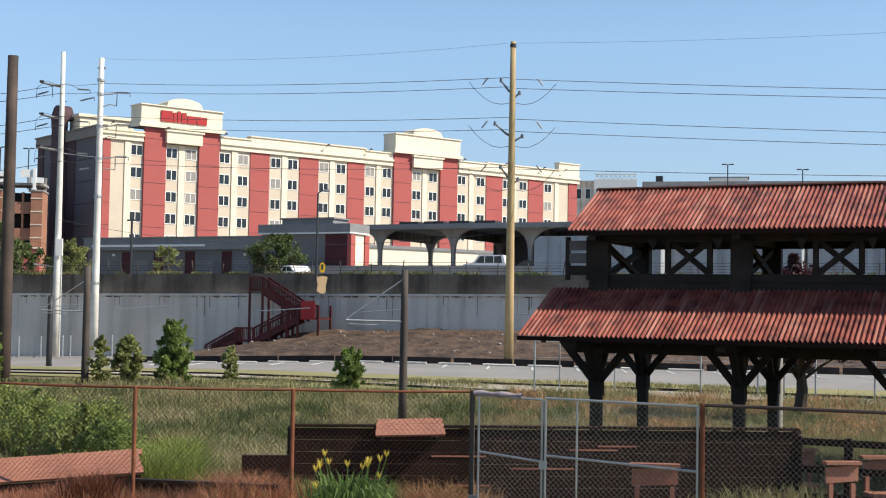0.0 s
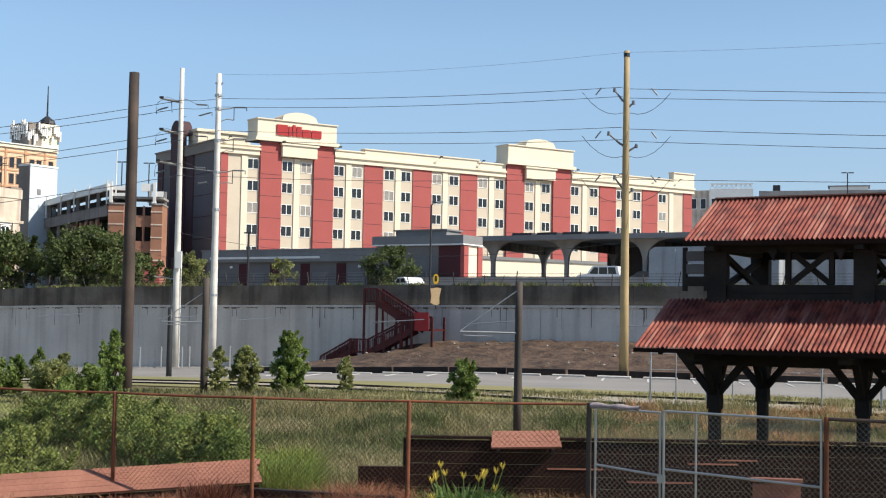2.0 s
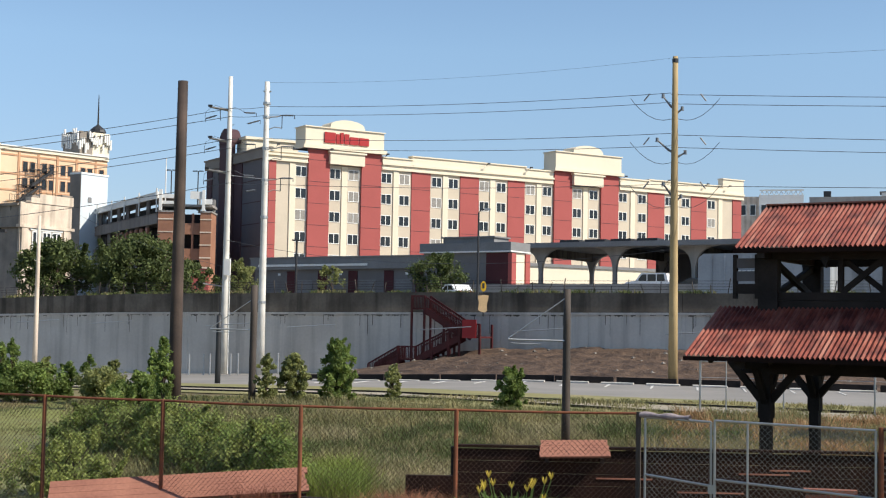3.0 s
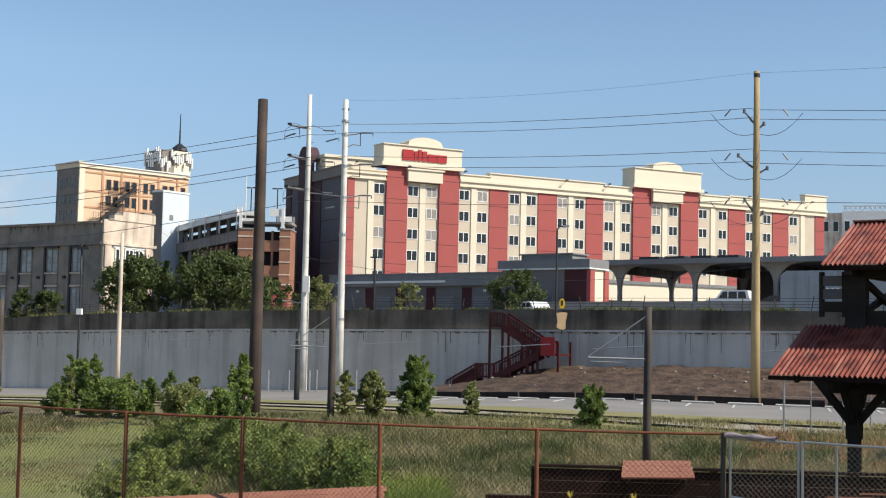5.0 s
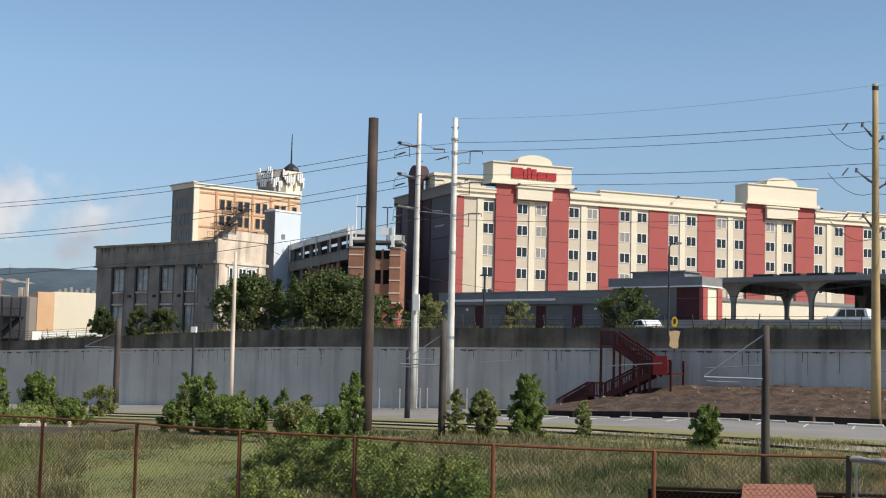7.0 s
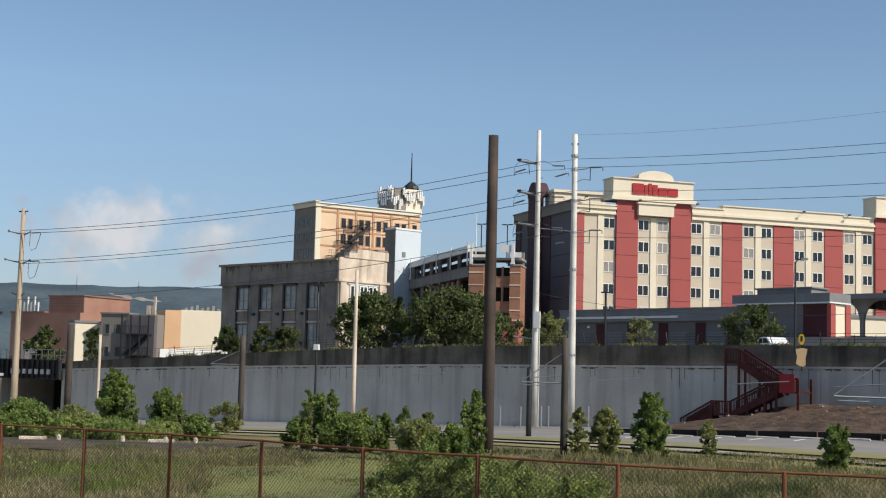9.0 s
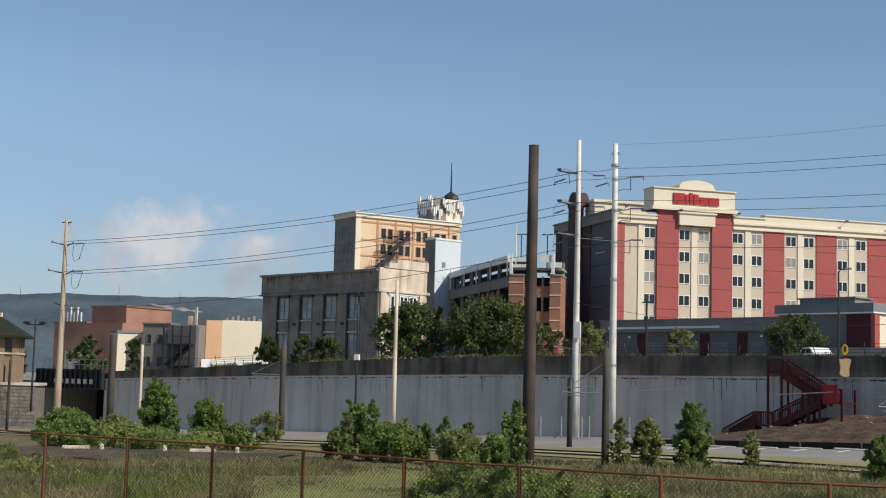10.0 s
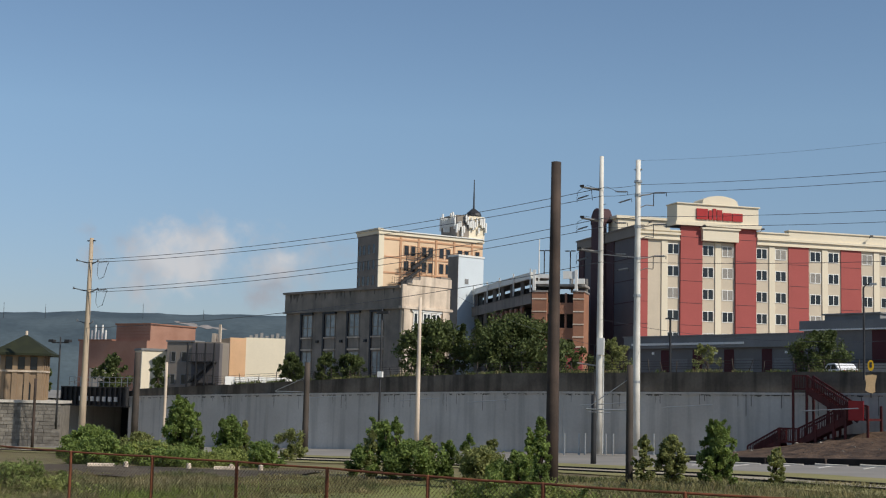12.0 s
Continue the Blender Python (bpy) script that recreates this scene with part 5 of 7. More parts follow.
def pavilion():
    root = thing("timber_pavilion", 1.97, 31.82, -0.68, -25, "two-tiered dark timber pavilion with rusty corrugated roofs", "pavilion")
    root.scale = (1.2, 1.2, 1.2)
    L = 13.5
    half = 3.44
    # roofs: the lower skirt, front and back, and the upper gable
    for name, y0, sgn in (("lower_roof", 0.0, 1), ("lower_roof", 2 * half, -1)):
        r = part(name, corrugated(L, 1.95, 0.98), RUST_ROOF, root, "rust-red corrugated iron roof")
        r.matrix_basis = pose(0 if sgn > 0 else L, y0, 2.96, 0, 0, 0 if sgn > 0 else 180)
        s = 0 if sgn > 0 else 1
        part("fascia", Mesh().box(0, L, y0 - 0.02 - 0.03 * s, y0 + 0.05, 2.86, 2.94), TIMBER_BROWN, root)
        for i in range(12):
            x = 0.5 + i * 1.17
            ya, yb = (y0 + 0.1, y0 + 1.9) if sgn > 0 else (y0 - 0.1, y0 - 1.9)
            part("rafter", Mesh().beam((x, ya, 2.88), (x, yb, 3.80), 0.08, 0.14), TIMBER_DARK, root)
    for sgn in (1, -1):
        r = part("upper_roof", corrugated(L - 0.7, 2.05, 1.02), RUST_ROOF, root, "rust-red corrugated iron roof")
        y0 = 1.39 if sgn > 0 else 2 * half - 1.39
        r.matrix_basis = pose(0.5 if sgn > 0 else L - 0.2, y0, 5.11, 0, 0, 0 if sgn > 0 else 180)
        part("fascia", Mesh().box(0.5, L - 0.2, y0 - 0.03, y0 + 0.03, 5.0, 5.09), TIMBER_BROWN, root)
    part("ridge_cap", Mesh().beam((0.5, half, 6.14), (L - 0.2, half, 6.14), 0.2, 0.03), TIMBER_RED, root)
    # apron wall of the upper tier
    for y in (1.95, 2 * half - 1.95):
        for k in range(2):
            part("apron_board", Mesh().box(0.83, L - 0.6, y - 0.04, y + 0.04, 3.9 + k * 0.17, 4.06 + k * 0.17), TIMBER_DARK, root)
        part("top_plate", Mesh().box(0.83, L - 0.6, y - 0.08, y + 0.08, 4.88, 5.06), TIMBER_DARK, root)
    for x in (0.85, L - 0.66):
        part("apron_board", Mesh().box(x, x + 0.06, 1.95, 2 * half - 1.95, 3.9, 4.25), TIMBER_DARK, root)
    posts = [1.05 + 2.94 * k for k in range(5)]
    for i, px in enumerate(posts):
        for y in (1.79, 2 * half - 1.79):
            part("post", Mesh().box(px - 0.105, px + 0.105, y - 0.105, y + 0.105, -0.45, 2.95), TIMBER_DARK, root)
            part("post_sleeve", Mesh().box(px - 0.13, px + 0.13, y - 0.13, y + 0.13, 1.72, 2.1), TIMBER_DARK, root)
            for dx, dy in ((0.75, 0), (-0.75, 0), (0, 0.75), (0, -0.75)):
                part("knee_brace", Mesh().beam((px, y, 1.95), (px + dx, y + dy, 2.85), 0.12, 0.14), TIMBER_DARK, root)
        part("cross_beam", Mesh().box(px - 0.1, px + 0.1, 0.2, 2 * half - 0.2, 2.72, 2.96), TIMBER_DARK, root)
        for y in (1.95, 2 * half - 1.95):
            part("post", Mesh().box(px - 0.2, px + 0.2, y - 0.12, y + 0.12, 2.96, 4.9), TIMBER_DARK, root)
        part("collar_beam", Mesh().box(px - 0.08, px + 0.08, 1.4, 2 * half - 1.4, 4.9, 5.06), TIMBER_DARK, root)
        # cross bracing on the cross line
        part("cross_brace", Mesh().beam((px, 1.95, 4.1), (px, 2 * half - 1.95, 4.85), 0.1, 0.12), TIMBER_DARK, root)
        part("cross_brace", Mesh().beam((px + 0.1, 1.95, 4.85), (px + 0.1, 2 * half - 1.95, 4.1), 0.1, 0.12), TIMBER_DARK, root)
    for y in (1.79, 2 * half - 1.79):
        part("beam", Mesh().box(0.6, L - 0.4, y - 0.12, y + 0.12, 2.6, 2.9), TIMBER_DARK, root)
    for a, b in zip(posts, posts[1:]):
        c = (a + b) / 2 + 0.4
        y = 1.95
        for x in (c - 0.43, c + 0.43):
            part("stud", Mesh().box(x - 0.05, x + 0.05, y - 0.06, y + 0.06, 4.24, 4.9), TIMBER_DARK, root)
        part("cross_brace", Mesh().beam((c - 0.42, y, 4.22), (c + 0.42, y, 4.9), 0.09, 0.11), TIMBER_DARK, root)
        part("cross_brace", Mesh().beam((c - 0.42, y + 0.11, 4.9), (c + 0.42, y + 0.11, 4.22), 0.09, 0.11), TIMBER_DARK, root)
        for x in (c - 0.66, c + 0.66):
            part("drop_block", Mesh().prism([(x - 0.1, 4.92), (x + 0.1, 4.92), (x + 0.02, 4.7)][::-1], 1.6, 1.72), TIMBER_DARK, root)
    for x in (0.34, 0.8):
        part("louvre_post", Mesh().box(x - 0.04, x + 0.04, 1.9, 2.0, 4.1, 5.0), TIMBER_DARK, root)
    for k in range(3):
        part("louvre", Mesh().beam((0.38, 1.95, 4.3 + k * 0.26), (0.76, 1.95, 4.3 + k * 0.26), 0.09, 0.2), DARK_STUCCO if k else TIMBER_DARK, root, "grey louvre board beside the end post")


pavilion()


def timber_platform():
    """The dark plank barrier and the decks between the fence and the pavilion."""
    a, b = Vector((*spot(-6.25, 27.4, FIRST_STAND), 0)), Vector((*spot(14.6, 29.2, FIRST_STAND), 0))
    d = (b - a)
    root = thing("plank_barrier", a.x, a.y, -0.6, math.degrees(math.atan2(d.y, d.x)), "dark brown plank barrier round the platform", "barrier")
    L = d.length
    for k in range(7):
        part("plank", Mesh().box(0.02 * (k % 2), L, -0.03, 0.03, k * 0.235, k * 0.235 + 0.225), TIMBER_BROWN, root)
    for k in range(7):
        part("post", Mesh().box(k * L / 6 - 0.07, k * L / 6 + 0.07, 0.03, 0.17, -0.1, 1.66), TIMBER_DARK, root)
    part("cap", Mesh().box(0, L, -0.09, 0.15, 1.66, 1.71), TIMBER_BROWN, root)
    for x, z, l in ((2.8, 1.08, 1.1), (4.4, 0.84, 1.3), (5.6, 1.22, 1.0), (1.2, 0.62, 0.6), (6.2, 1.3, 0.8), (0.3, 0.4, 0.7), (3.2, 0.5, 0.8)):
        part("batten", Mesh().box(x, x + l, -0.05, -0.03, z, z + 0.03), TIMBER_RED, root, "thin paler batten")
    part("wing_board", Mesh().box(-0.95, -0.03, -0.2, 0.0, -0.1, 1.1), TIMBER_BROWN, root)
    board = thing("sloping_board", *spot(-2.73, 27.05, FIRST_STAND), 0.90, 5, "weathered red-stained plank panel leaning sunlit on the barrier", "board")
    for k in range(3):
        p = part("plank", Mesh().box(0.02 * k, 1.38 - 0.015 * k, 0.18 * k, 0.18 * k + 0.175, 0.0, 0.04), TIMBER_RED, board)
        p.rotation_euler = (radians(32), radians(-1.5), 0)
    for x in (0.12, 1.2):
        part("bracket", Mesh().box(x, x + 0.06, 0.02, 0.42, -0.08, -0.005), TIMBER_DARK, board)
    deck = thing("plank_ramp", *spot(-22.6, 27.35, FIRST_STAND), -0.13, 15.2, "red-brown sloping plank panel with wide boards", "ramp")
    for k in range(4):
        p = part("plank", Mesh().box(0.0, 4.95 - 0.03 * (k % 3), k * 0.17, k * 0.17 + 0.165, 0, 0.045), TIMBER_RED, deck)
        p.rotation_euler = (radians(36), radians(-3.4), 0)
    p = part("skirt", Mesh().box(0, 4.9, 0.03, 0.08, -0.9, -0.02), TIMBER_BROWN, deck)
    p.rotation_euler = (0, radians(-3.4), 0)
    low = thing("plank_edge", *spot(-12.6, 26.8, FIRST_STAND), -0.35, -12, "low dark plank edging above the russet weeds", "edging")
    part("plank", Mesh().box(0, 2.9, -0.05, 0.05, -0.1, 0.42), TIMBER_BROWN, low)
    part("cap", Mesh().box(0, 2.9, -0.09, 0.09, 0.42, 0.47), TIMBER_DARK, low)


timber_platform()


def benches():
    def bench(b, d, rz, w):
        x, y = spot(b, d * 1.2, FIRST_STAND)
        root = thing("plank_bench", x, y, -0.7, rz, "red-stained timber bench with a raised back board", "bench", "platform benches")
        root.scale = (1.2, 1.2, 1.2)
        part("seat", Mesh().box(0, w, -0.2, 0.2, 0.42, 0.48), TIMBER_RED, root)
        part("backrest", Mesh().prism([(0, 0.72), (w, 0.76), (w, 1.02), (0, 0.98)], 0.2, 0.27), TIMBER_RED, root)
        part("cap", Mesh().box(-0.03, w + 0.03, 0.12, 0.32, 1.03, 1.08), TIMBER_RED, root)
        for a in (0.05, w - 0.12):
            part("leg", Mesh().box(a, a + 0.07, 0.2, 0.27, -0.4, 0.72), TIMBER_RED, root)
            part("leg", Mesh().box(a, a + 0.07, -0.18, -0.1, -0.4, 0.42), TIMBER_RED, root)
    bench(7.95, 21.6, -6, 0.72)
    bench(15.9, 23.0, 8, 0.55)
    bench(14.1, 25.0, 4, 0.6)
    bench(17.3, 24.2, 8, 0.6)
    # open rails right of the barrier
    a, b = Vector((*spot(14.6, 29.2, FIRST_STAND), 0)), Vector((*spot(20.5, 28.8, FIRST_STAND), 0))
    d = b - a
    root = thing("timber_railing", a.x, a.y, 0, math.degrees(math.atan2(d.y, d.x)), "dark timber post and rail fence", "railing")
    for k in range(4):
        x = k * d.length / 3
        part("post", Mesh().box(x - 0.08, x + 0.08, -0.08, 0.08, -0.9, 0.95), TIMBER_BROWN, root)
    for z in (0.78, 0.22, -0.34):
        part("rail", Mesh().box(0, d.length, -0.04, 0.04, z, z + 0.14), TIMBER_BROWN, root)


benches()

# ---- chain-link fence ----
K = 0.95
RAIL_Z = EYE - 1.58 * K


def fence_posts():
    rows = ((-41.0, 43.0), (-37.29, 38.2), (-34.08, 36.2), (-30.68, 34.1), (-26.97, 31.9), (-22.79, 29.5), (-18.01, 27.9), (-12.62, 27.3), (-6.2, 26.8), (1.33, 27.0))
    return [spot(b, d * K, LAST_STAND if b < -15 else FIRST_STAND) for b, d in rows]


def links(L, h, mat, name, parent, pitch=0.1):
    """Woven diamonds: two families of thin slanting wires, L wide, h high."""
    me = Mesh()
    r = 0.003
    n = int((L + h) / pitch)
    for fam in (0, 1):
        for i in range(n + 1):
            c = i * pitch
            xa, xb = c - h, c
            za, zb = 0.0, h
            if xa < 0:
                za, xa = -xa, 0.0
            if xb > L:
                zb, xb = h - (xb - L), L
            if xb - xa < 0.02:
                continue
            p, q = (xa, za), (xb, zb)
            if fam:
                p, q = (L - p[0], p[1]), (L - q[0], q[1])
            y = 0.003 * (1 if fam else -1)
            k = len(me.v)
            me.v += [(p[0], y - r, p[1] + r), (p[0], y + r, p[1] + r), (p[0], y, p[1] - r * 1.4), (q[0], y - r, q[1] + r), (q[0], y + r, q[1] + r), (q[0], y, q[1] - r * 1.4)]
            me.f += [(k, k + 1, k + 4, k + 3), (k + 1, k + 2, k + 5, k + 4), (k + 2, k, k + 3, k + 5)]
    return part(name, me, mat, parent)


def chain_link_fence():
    pts = fence_posts()
    base = RAIL_Z - 2.3
    for i, (a, b) in enumerate(zip(pts, pts[1:])):
        d = Vector((b[0] - a[0], b[1] - a[1], 0))
        L = d.length
        root = thing("chain_link_fence", a[0], a[1], base, math.degrees(math.atan2(d.y, d.x)),
                     "rusty chain-link fence bay with brown posts and top rail", "fence", "fence bays")
        part("post", Mesh().tube([(0, 0, -0.1), (0, 0, 2.25)], 0.04, 10), RUST_STEEL, root)
        part("post_cap", Mesh().tube([(0, 0, 2.25), (0, 0, 2.31), (0, 0, 2.33)], [0.045, 0.04, 0.01], 8), RUST_STEEL, root)
        sag = 0.012
        part("top_rail", Mesh().tube([(L * t, 0, 2.3 - sag * math.sin(math.pi * t)) for t in (0, .25, .5, .75, 1)], 0.024, 8), RUST_STEEL, root)
        links(L, 2.25, WIRE_RUST, "wire_mesh", root)
    return pts[-1]


gp = chain_link_fence()


def gate():
    a, b = gp, spot(10.72, 25.6 * K, FIRST_STAND)
    d = Vector((b[0] - a[0], b[1] - a[1], 0))
    L = d.length
    root = thing("chain_link_gate", a[0], a[1], RAIL_Z - 2.3, math.degrees(math.atan2(d.y, d.x)),
                 "galvanised chain-link double gate with dark posts", "gate")
    part("post", Mesh().tube([(-0.02, 0, -0.1), (-0.02, 0, 2.33)], 0.05, 10), POLE_GREY, root, "dark gate post")
    part("post", Mesh().tube([(L + 0.03, 0, -0.1), (L + 0.03, 0, 2.27)], 0.045, 10), RUST_STEEL, root)
    for x0, x1, bars in ((0.12, 0.32 * L, ()), (0.335 * L, L - 0.05, (0.14 * L,))):
        leaf = part("gate_leaf", Mesh().tube([(x0, -0.02, 0.08), (x0, -0.02, 2.24), ], 0.024, 8).tube([(x1, -0.02, 0.08), (x1, -0.02, 2.21)], 0.024, 8)
                    .tube([(x0, -0.02, 2.24), (x1, -0.02, 2.21)], 0.022, 8).tube([(x0, -0.02, 1.2), (x1, -0.02, 1.08)], 0.022, 8)
                    .tube([(x0, -0.02, 0.08), (x1, -0.02, 0.08)], 0.022, 8), STEEL, root)
        for k in bars:
            part("upright", Mesh().tube([(x0 + k, -0.02, 0.08), (x0 + k, -0.02, 2.23)], 0.02, 8), STEEL, leaf)
        m = links(x1 - x0, 2.13, WIRE_STEEL, "wire_mesh", leaf)
        m.location = (x0, 0, 0.08)
    for z in (0.9, 0.95):
        part("hinge", Mesh().box(-0.06, 0.12, -0.06, 0.02, z - 0.6, z - 0.56), STEEL, root)
    part("latch", Mesh().box(0.32 * L - 0.04, 0.335 * L + 0.04, -0.07, -0.03, 0.95, 1.1), STEEL, root)
    rag = Mesh()
    rag.grid(lambda u, v: (0.02 + 0.95 * u, 0.08 * math.cos(2 * math.pi * v) + 0.02 * math.sin(9 * u), 2.28 + (0.05 + 0.015 * math.sin(13 * u)) * math.sin(2 * math.pi * v) - 0.02 * u), 16, 8)
    solid("rolled_cloth", rag, material("grey_cloth", (0.36, 0.30, 0.30), (0.22, 0.18, 0.19), scale=9, fine=40, vary=0.2), "crumpled grey-pink cloth tied over the gate top", "cloth",
          m=root.matrix_basis.copy(), smooth=True)
    # fence going on beyond the gate
    c = spot(23.0, 25.0 * K, FIRST_STAND)
    e = Vector((c[0] - b[0], c[1] - b[1], 0))
    root = thing("chain_link_fence", b[0], b[1], RAIL_Z - 2.3, math.degrees(math.atan2(e.y, e.x)), "chain-link fence bay with a heavy dark top rail", "fence", "fence bays")
    part("top_rail", Mesh().tube([(0.05, 0, 2.24), (e.length, 0, 2.24)], 0.032, 8), POLE_BROWN, root)
    part("post", Mesh().tube([(e.length, 0, -0.1), (e.length, 0, 2.27)], 0.04, 8), RUST_STEEL, root)
    m = links(e.length, 2.22, WIRE_STEEL, "wire_mesh", root)


gate()

# ---- poles and cables ----


def tapered(h, r0, r1, n=12):
    return Mesh().tube([(0.0, 0.0, h * i / 4) for i in range(5)], [r0 + (r1 - r0) * i / 4 for i in range(5)], n)


def pole(b, d, h, r0, r1, mat, label, name="utility_pole", group="", z=-0.4):
    x, y = spot(b, d, FIRST_STAND if b > -5 else LAST_STAND)
    root = thing(name, x, y, z, 0, label, "pole", group)
    part("shaft", tapered(h - z, r0, r1), mat, root, smooth=True)
    return root


def arm(root, z, sgn, reach, rise, mat=INSULATOR):
    """A curved line-post bracket with an insulator at its tip; in the plane of the lines across."""
    me = Mesh().tube([(0, 0, z), (sgn * reach * 0.35, 0, z + rise * 0.25), (sgn * reach * 0.75, 0, z + rise * 0.7), (sgn * reach, 0, z + rise)], [0.09, 0.08, 0.06, 0.06], 6)
    a = part("bracket", me, mat, root)
    part("insulator", Mesh().tube([(sgn * reach, 0, z + rise - 0.12), (sgn * reach, 0, z + rise + 0.14)], [0.11, 0.09], 8), INSULATOR, a)


def strain(root, p, q):
    """A ribbed strain insulator slung between two ends, with a clamp at each."""
    p, q = Vector(p), Vector(q)
    n = 10
    pts = [p.lerp(q, 0.1 + 0.8 * i / n) for i in range(n + 1)]
    ob = part("insulator", Mesh().tube(pts, [0.085 if i % 2 else 0.05 for i in range(n + 1)], 8), INSULATOR, root)
    part("clamp", Mesh().tube([p, p.lerp(q, 0.1)], 0.035, 5), DARK_STEEL, ob)
    part("clamp", Mesh().tube([p.lerp(q, 0.9), q, q + Vector((0, 0, -0.28))], 0.035, 5), DARK_STEEL, ob)


def poles():
    yp = pole(2.78, 87.5, 20.9, 0.31, 0.17, POLE_TAN, "tall tan treated wooden transmission pole beside the asphalt", "transmission_pole")
    for z, l in ((17.9, 0.75), (15.1, 1.1), (12.3, 0.7)):
        arm(yp, z, -1, l, 0.85)
        arm(yp, z - 0.3, 1, l * 0.6, 0.35)
        for sg in (-1, 1):
            part("insulator", Mesh().tube([(sg * 1.6, 0, z + 1.0), (sg * 1.95, 0, z + 0.55)], 0.05, 6), INSULATOR, yp)
            part("jumper", Mesh().tube([(sg * (0.2 + 2.6 * t), 0, z - 0.6 + 1.3 * t * t - .9 * t * (1 - t)) for t in (0, .2, .4, .6, .8, 1)], 0.018, 5), CABLE, yp)
    part("cap", Mesh().tube([(0, 0, 20.9), (0, 0, 21.15)], 0.2, 8), DARK_STEEL, yp)
    w1 = pole(-15.77, 117.0, 24.6, 0.34, 0.18, POLE_WHITE, "white-painted steel pole with cross arms by the wall", "white_pole", "white poles", -1.1)
    for z, l in ((22.9, 1.75), (20.2, 1.7), (17.5, 1.9)):
        a = part("cross_arm", Mesh().tube([(0.1, 0, z - 0.12), (-l * 0.5, -0.1, z), (-l, -0.2, z + 0.16)], [0.13, 0.1, 0.07], 8), GARAGE_CONC, w1)
        part("cap", Mesh().box(-l - 0.1, -l + 0.25, -0.3, -0.1, z + 0.16, z + 0.34), DARK_STEEL, a)
        strain(w1, (-1.15, 0, z - 0.55), (-2.25, 0.3, z - 0.8))
        strain(w1, (1.25, 0, z - 0.32), (2.35, -0.1, z - 0.38))
        part("jumper", Mesh().tube([(-2.25, 0.2, z - 0.75), (-2.1, 0, z - 0.2), (-1.2, -0.2, z + 0.3), (-0.2, -0.3, z - 0.1), (0.5, -0.2, z + 0.1), (1.4, 0, z - 0.3)], 0.018, 5), CABLE, w1)
        part("brace", Mesh().tube([(-0.85, -0.1, z + 0.05), (-0.8, 0, z - 1.0)], 0.03, 5), DARK_STEEL, w1)
    strain(w1, (1.5, 0, 21.6), (2.7, -0.1, 21.9))
    strain(w1, (1.5, 0, 15.8), (2.5, -0.1, 15.95))
    part("cross_arm", Mesh().beam((-1.9, -0.2, 7.9), (0.3, 0, 7.6), 0.1, 0.12), GARAGE_CONC, w1)
    part("long_bracket", Mesh().tube([(0, 0, 17.2), (3.4, 0.2, 16.85)], 0.035, 6), STEEL, w1)
    for k in range(26):
        sg = 1 if k % 2 else -1
        part("step_peg", Mesh().tube([(sg * 0.2, 0, 6.0 + k * 0.62), (sg * 0.42, 0, 6.04 + k * 0.62)], 0.025, 5), DARK_STEEL, w1)
    for za, zb in ((8.0, 9.4), (5.0, 7.2), (1.0, 3.6)):
        part("conduit", Mesh().tube([(-0.34, -0.25, za), (-0.36, -0.3, zb)], 0.05, 6), DARK_STEEL, w1)
    part("meter_box", Mesh().box(-0.05, 0.5, -0.5, -0.25, 8.6, 10.0), WHITE_PAINT, w1)
    part("conduit", Mesh().tube([(0.4, -0.1, -1), (0.4, -0.1, 9.0)], 0.035, 6), WHITE_PAINT, w1)
    part("foot", Mesh().tube([(0, 0, -1.0), (0, 0, 0.1)], 0.6, 10), DARK_STEEL, w1)
    w2 = pole(-14.24, 112.0, 23.4, 0.34, 0.21, POLE_WHITE, "smooth white-painted pole with small brackets", "white_pole", "white poles", -0.9)
    for z in (21.4, 18.8, 16.2):
        part("bracket", Mesh().tube([(0.1, 0, z - 0.05), (0.9, 0.05, z), (1.25, 0.05, z + 0.1)], [0.06, 0.05, 0.04], 6), GARAGE_CONC, w2)
        strain(w2, (1.25, 0.05, z + 0.12), (2.35, 0.05, z + 0.1))
        part("hanger", Mesh().tube([(1.3, 0.05, z + 0.1), (1.3, 0.05, z - 0.95)], 0.035, 6), DARK_STEEL, w2)
        part("bracket", Mesh().tube([(0.1, 0, z - 1.1), (0.7, 0.05, z - 0.85), (1.3, 0.05, z - 0.95)], 0.04, 6), GARAGE_CONC, w2)
        part("band", Mesh().tube([(0, 0, z - 0.15), (0, 0, z + 0.05)], 0.29, 10), STEEL, w2)
    for z in (22.4, 13.0, 6.0):
        part("band", Mesh().tube([(0, 0, z), (0, 0, z + 0.2)], 0.33, 10), STEEL, w2)
    part("cap", Mesh().box(-0.3, 0.35, -0.1, 0.1, 23.45, 23.55), STEEL, w2)
    pole(-17.68, 54.0, 12.98, 0.27, 0.20, POLE_BROWN, "thick weathered brown wooden pole among bushes", "timber_pole")
    pole(-15.97, 90.0, 3.95, 0.19, 0.17, DARK_STEEL, "thin dark pole standing on the verge", "thin_pole", "", -0.6)
    s1 = pole(-14.5, 61.0, 5.15, 0.17, 0.15, POLE_GREY, "short greyed wooden pole with a wire frame", "timber_pole", "short poles")
    s2 = pole(-1.63, 44.0, 4.7, 0.14, 0.11, POLE_GREY, "short greyed wooden pole with a wire frame", "timber_pole", "short poles")
    s3 = pole(-27.94, 100.0, 5.85, 0.23, 0.2, POLE_GREY, "short greyed wooden pole with a wire frame", "timber_pole", "short poles")
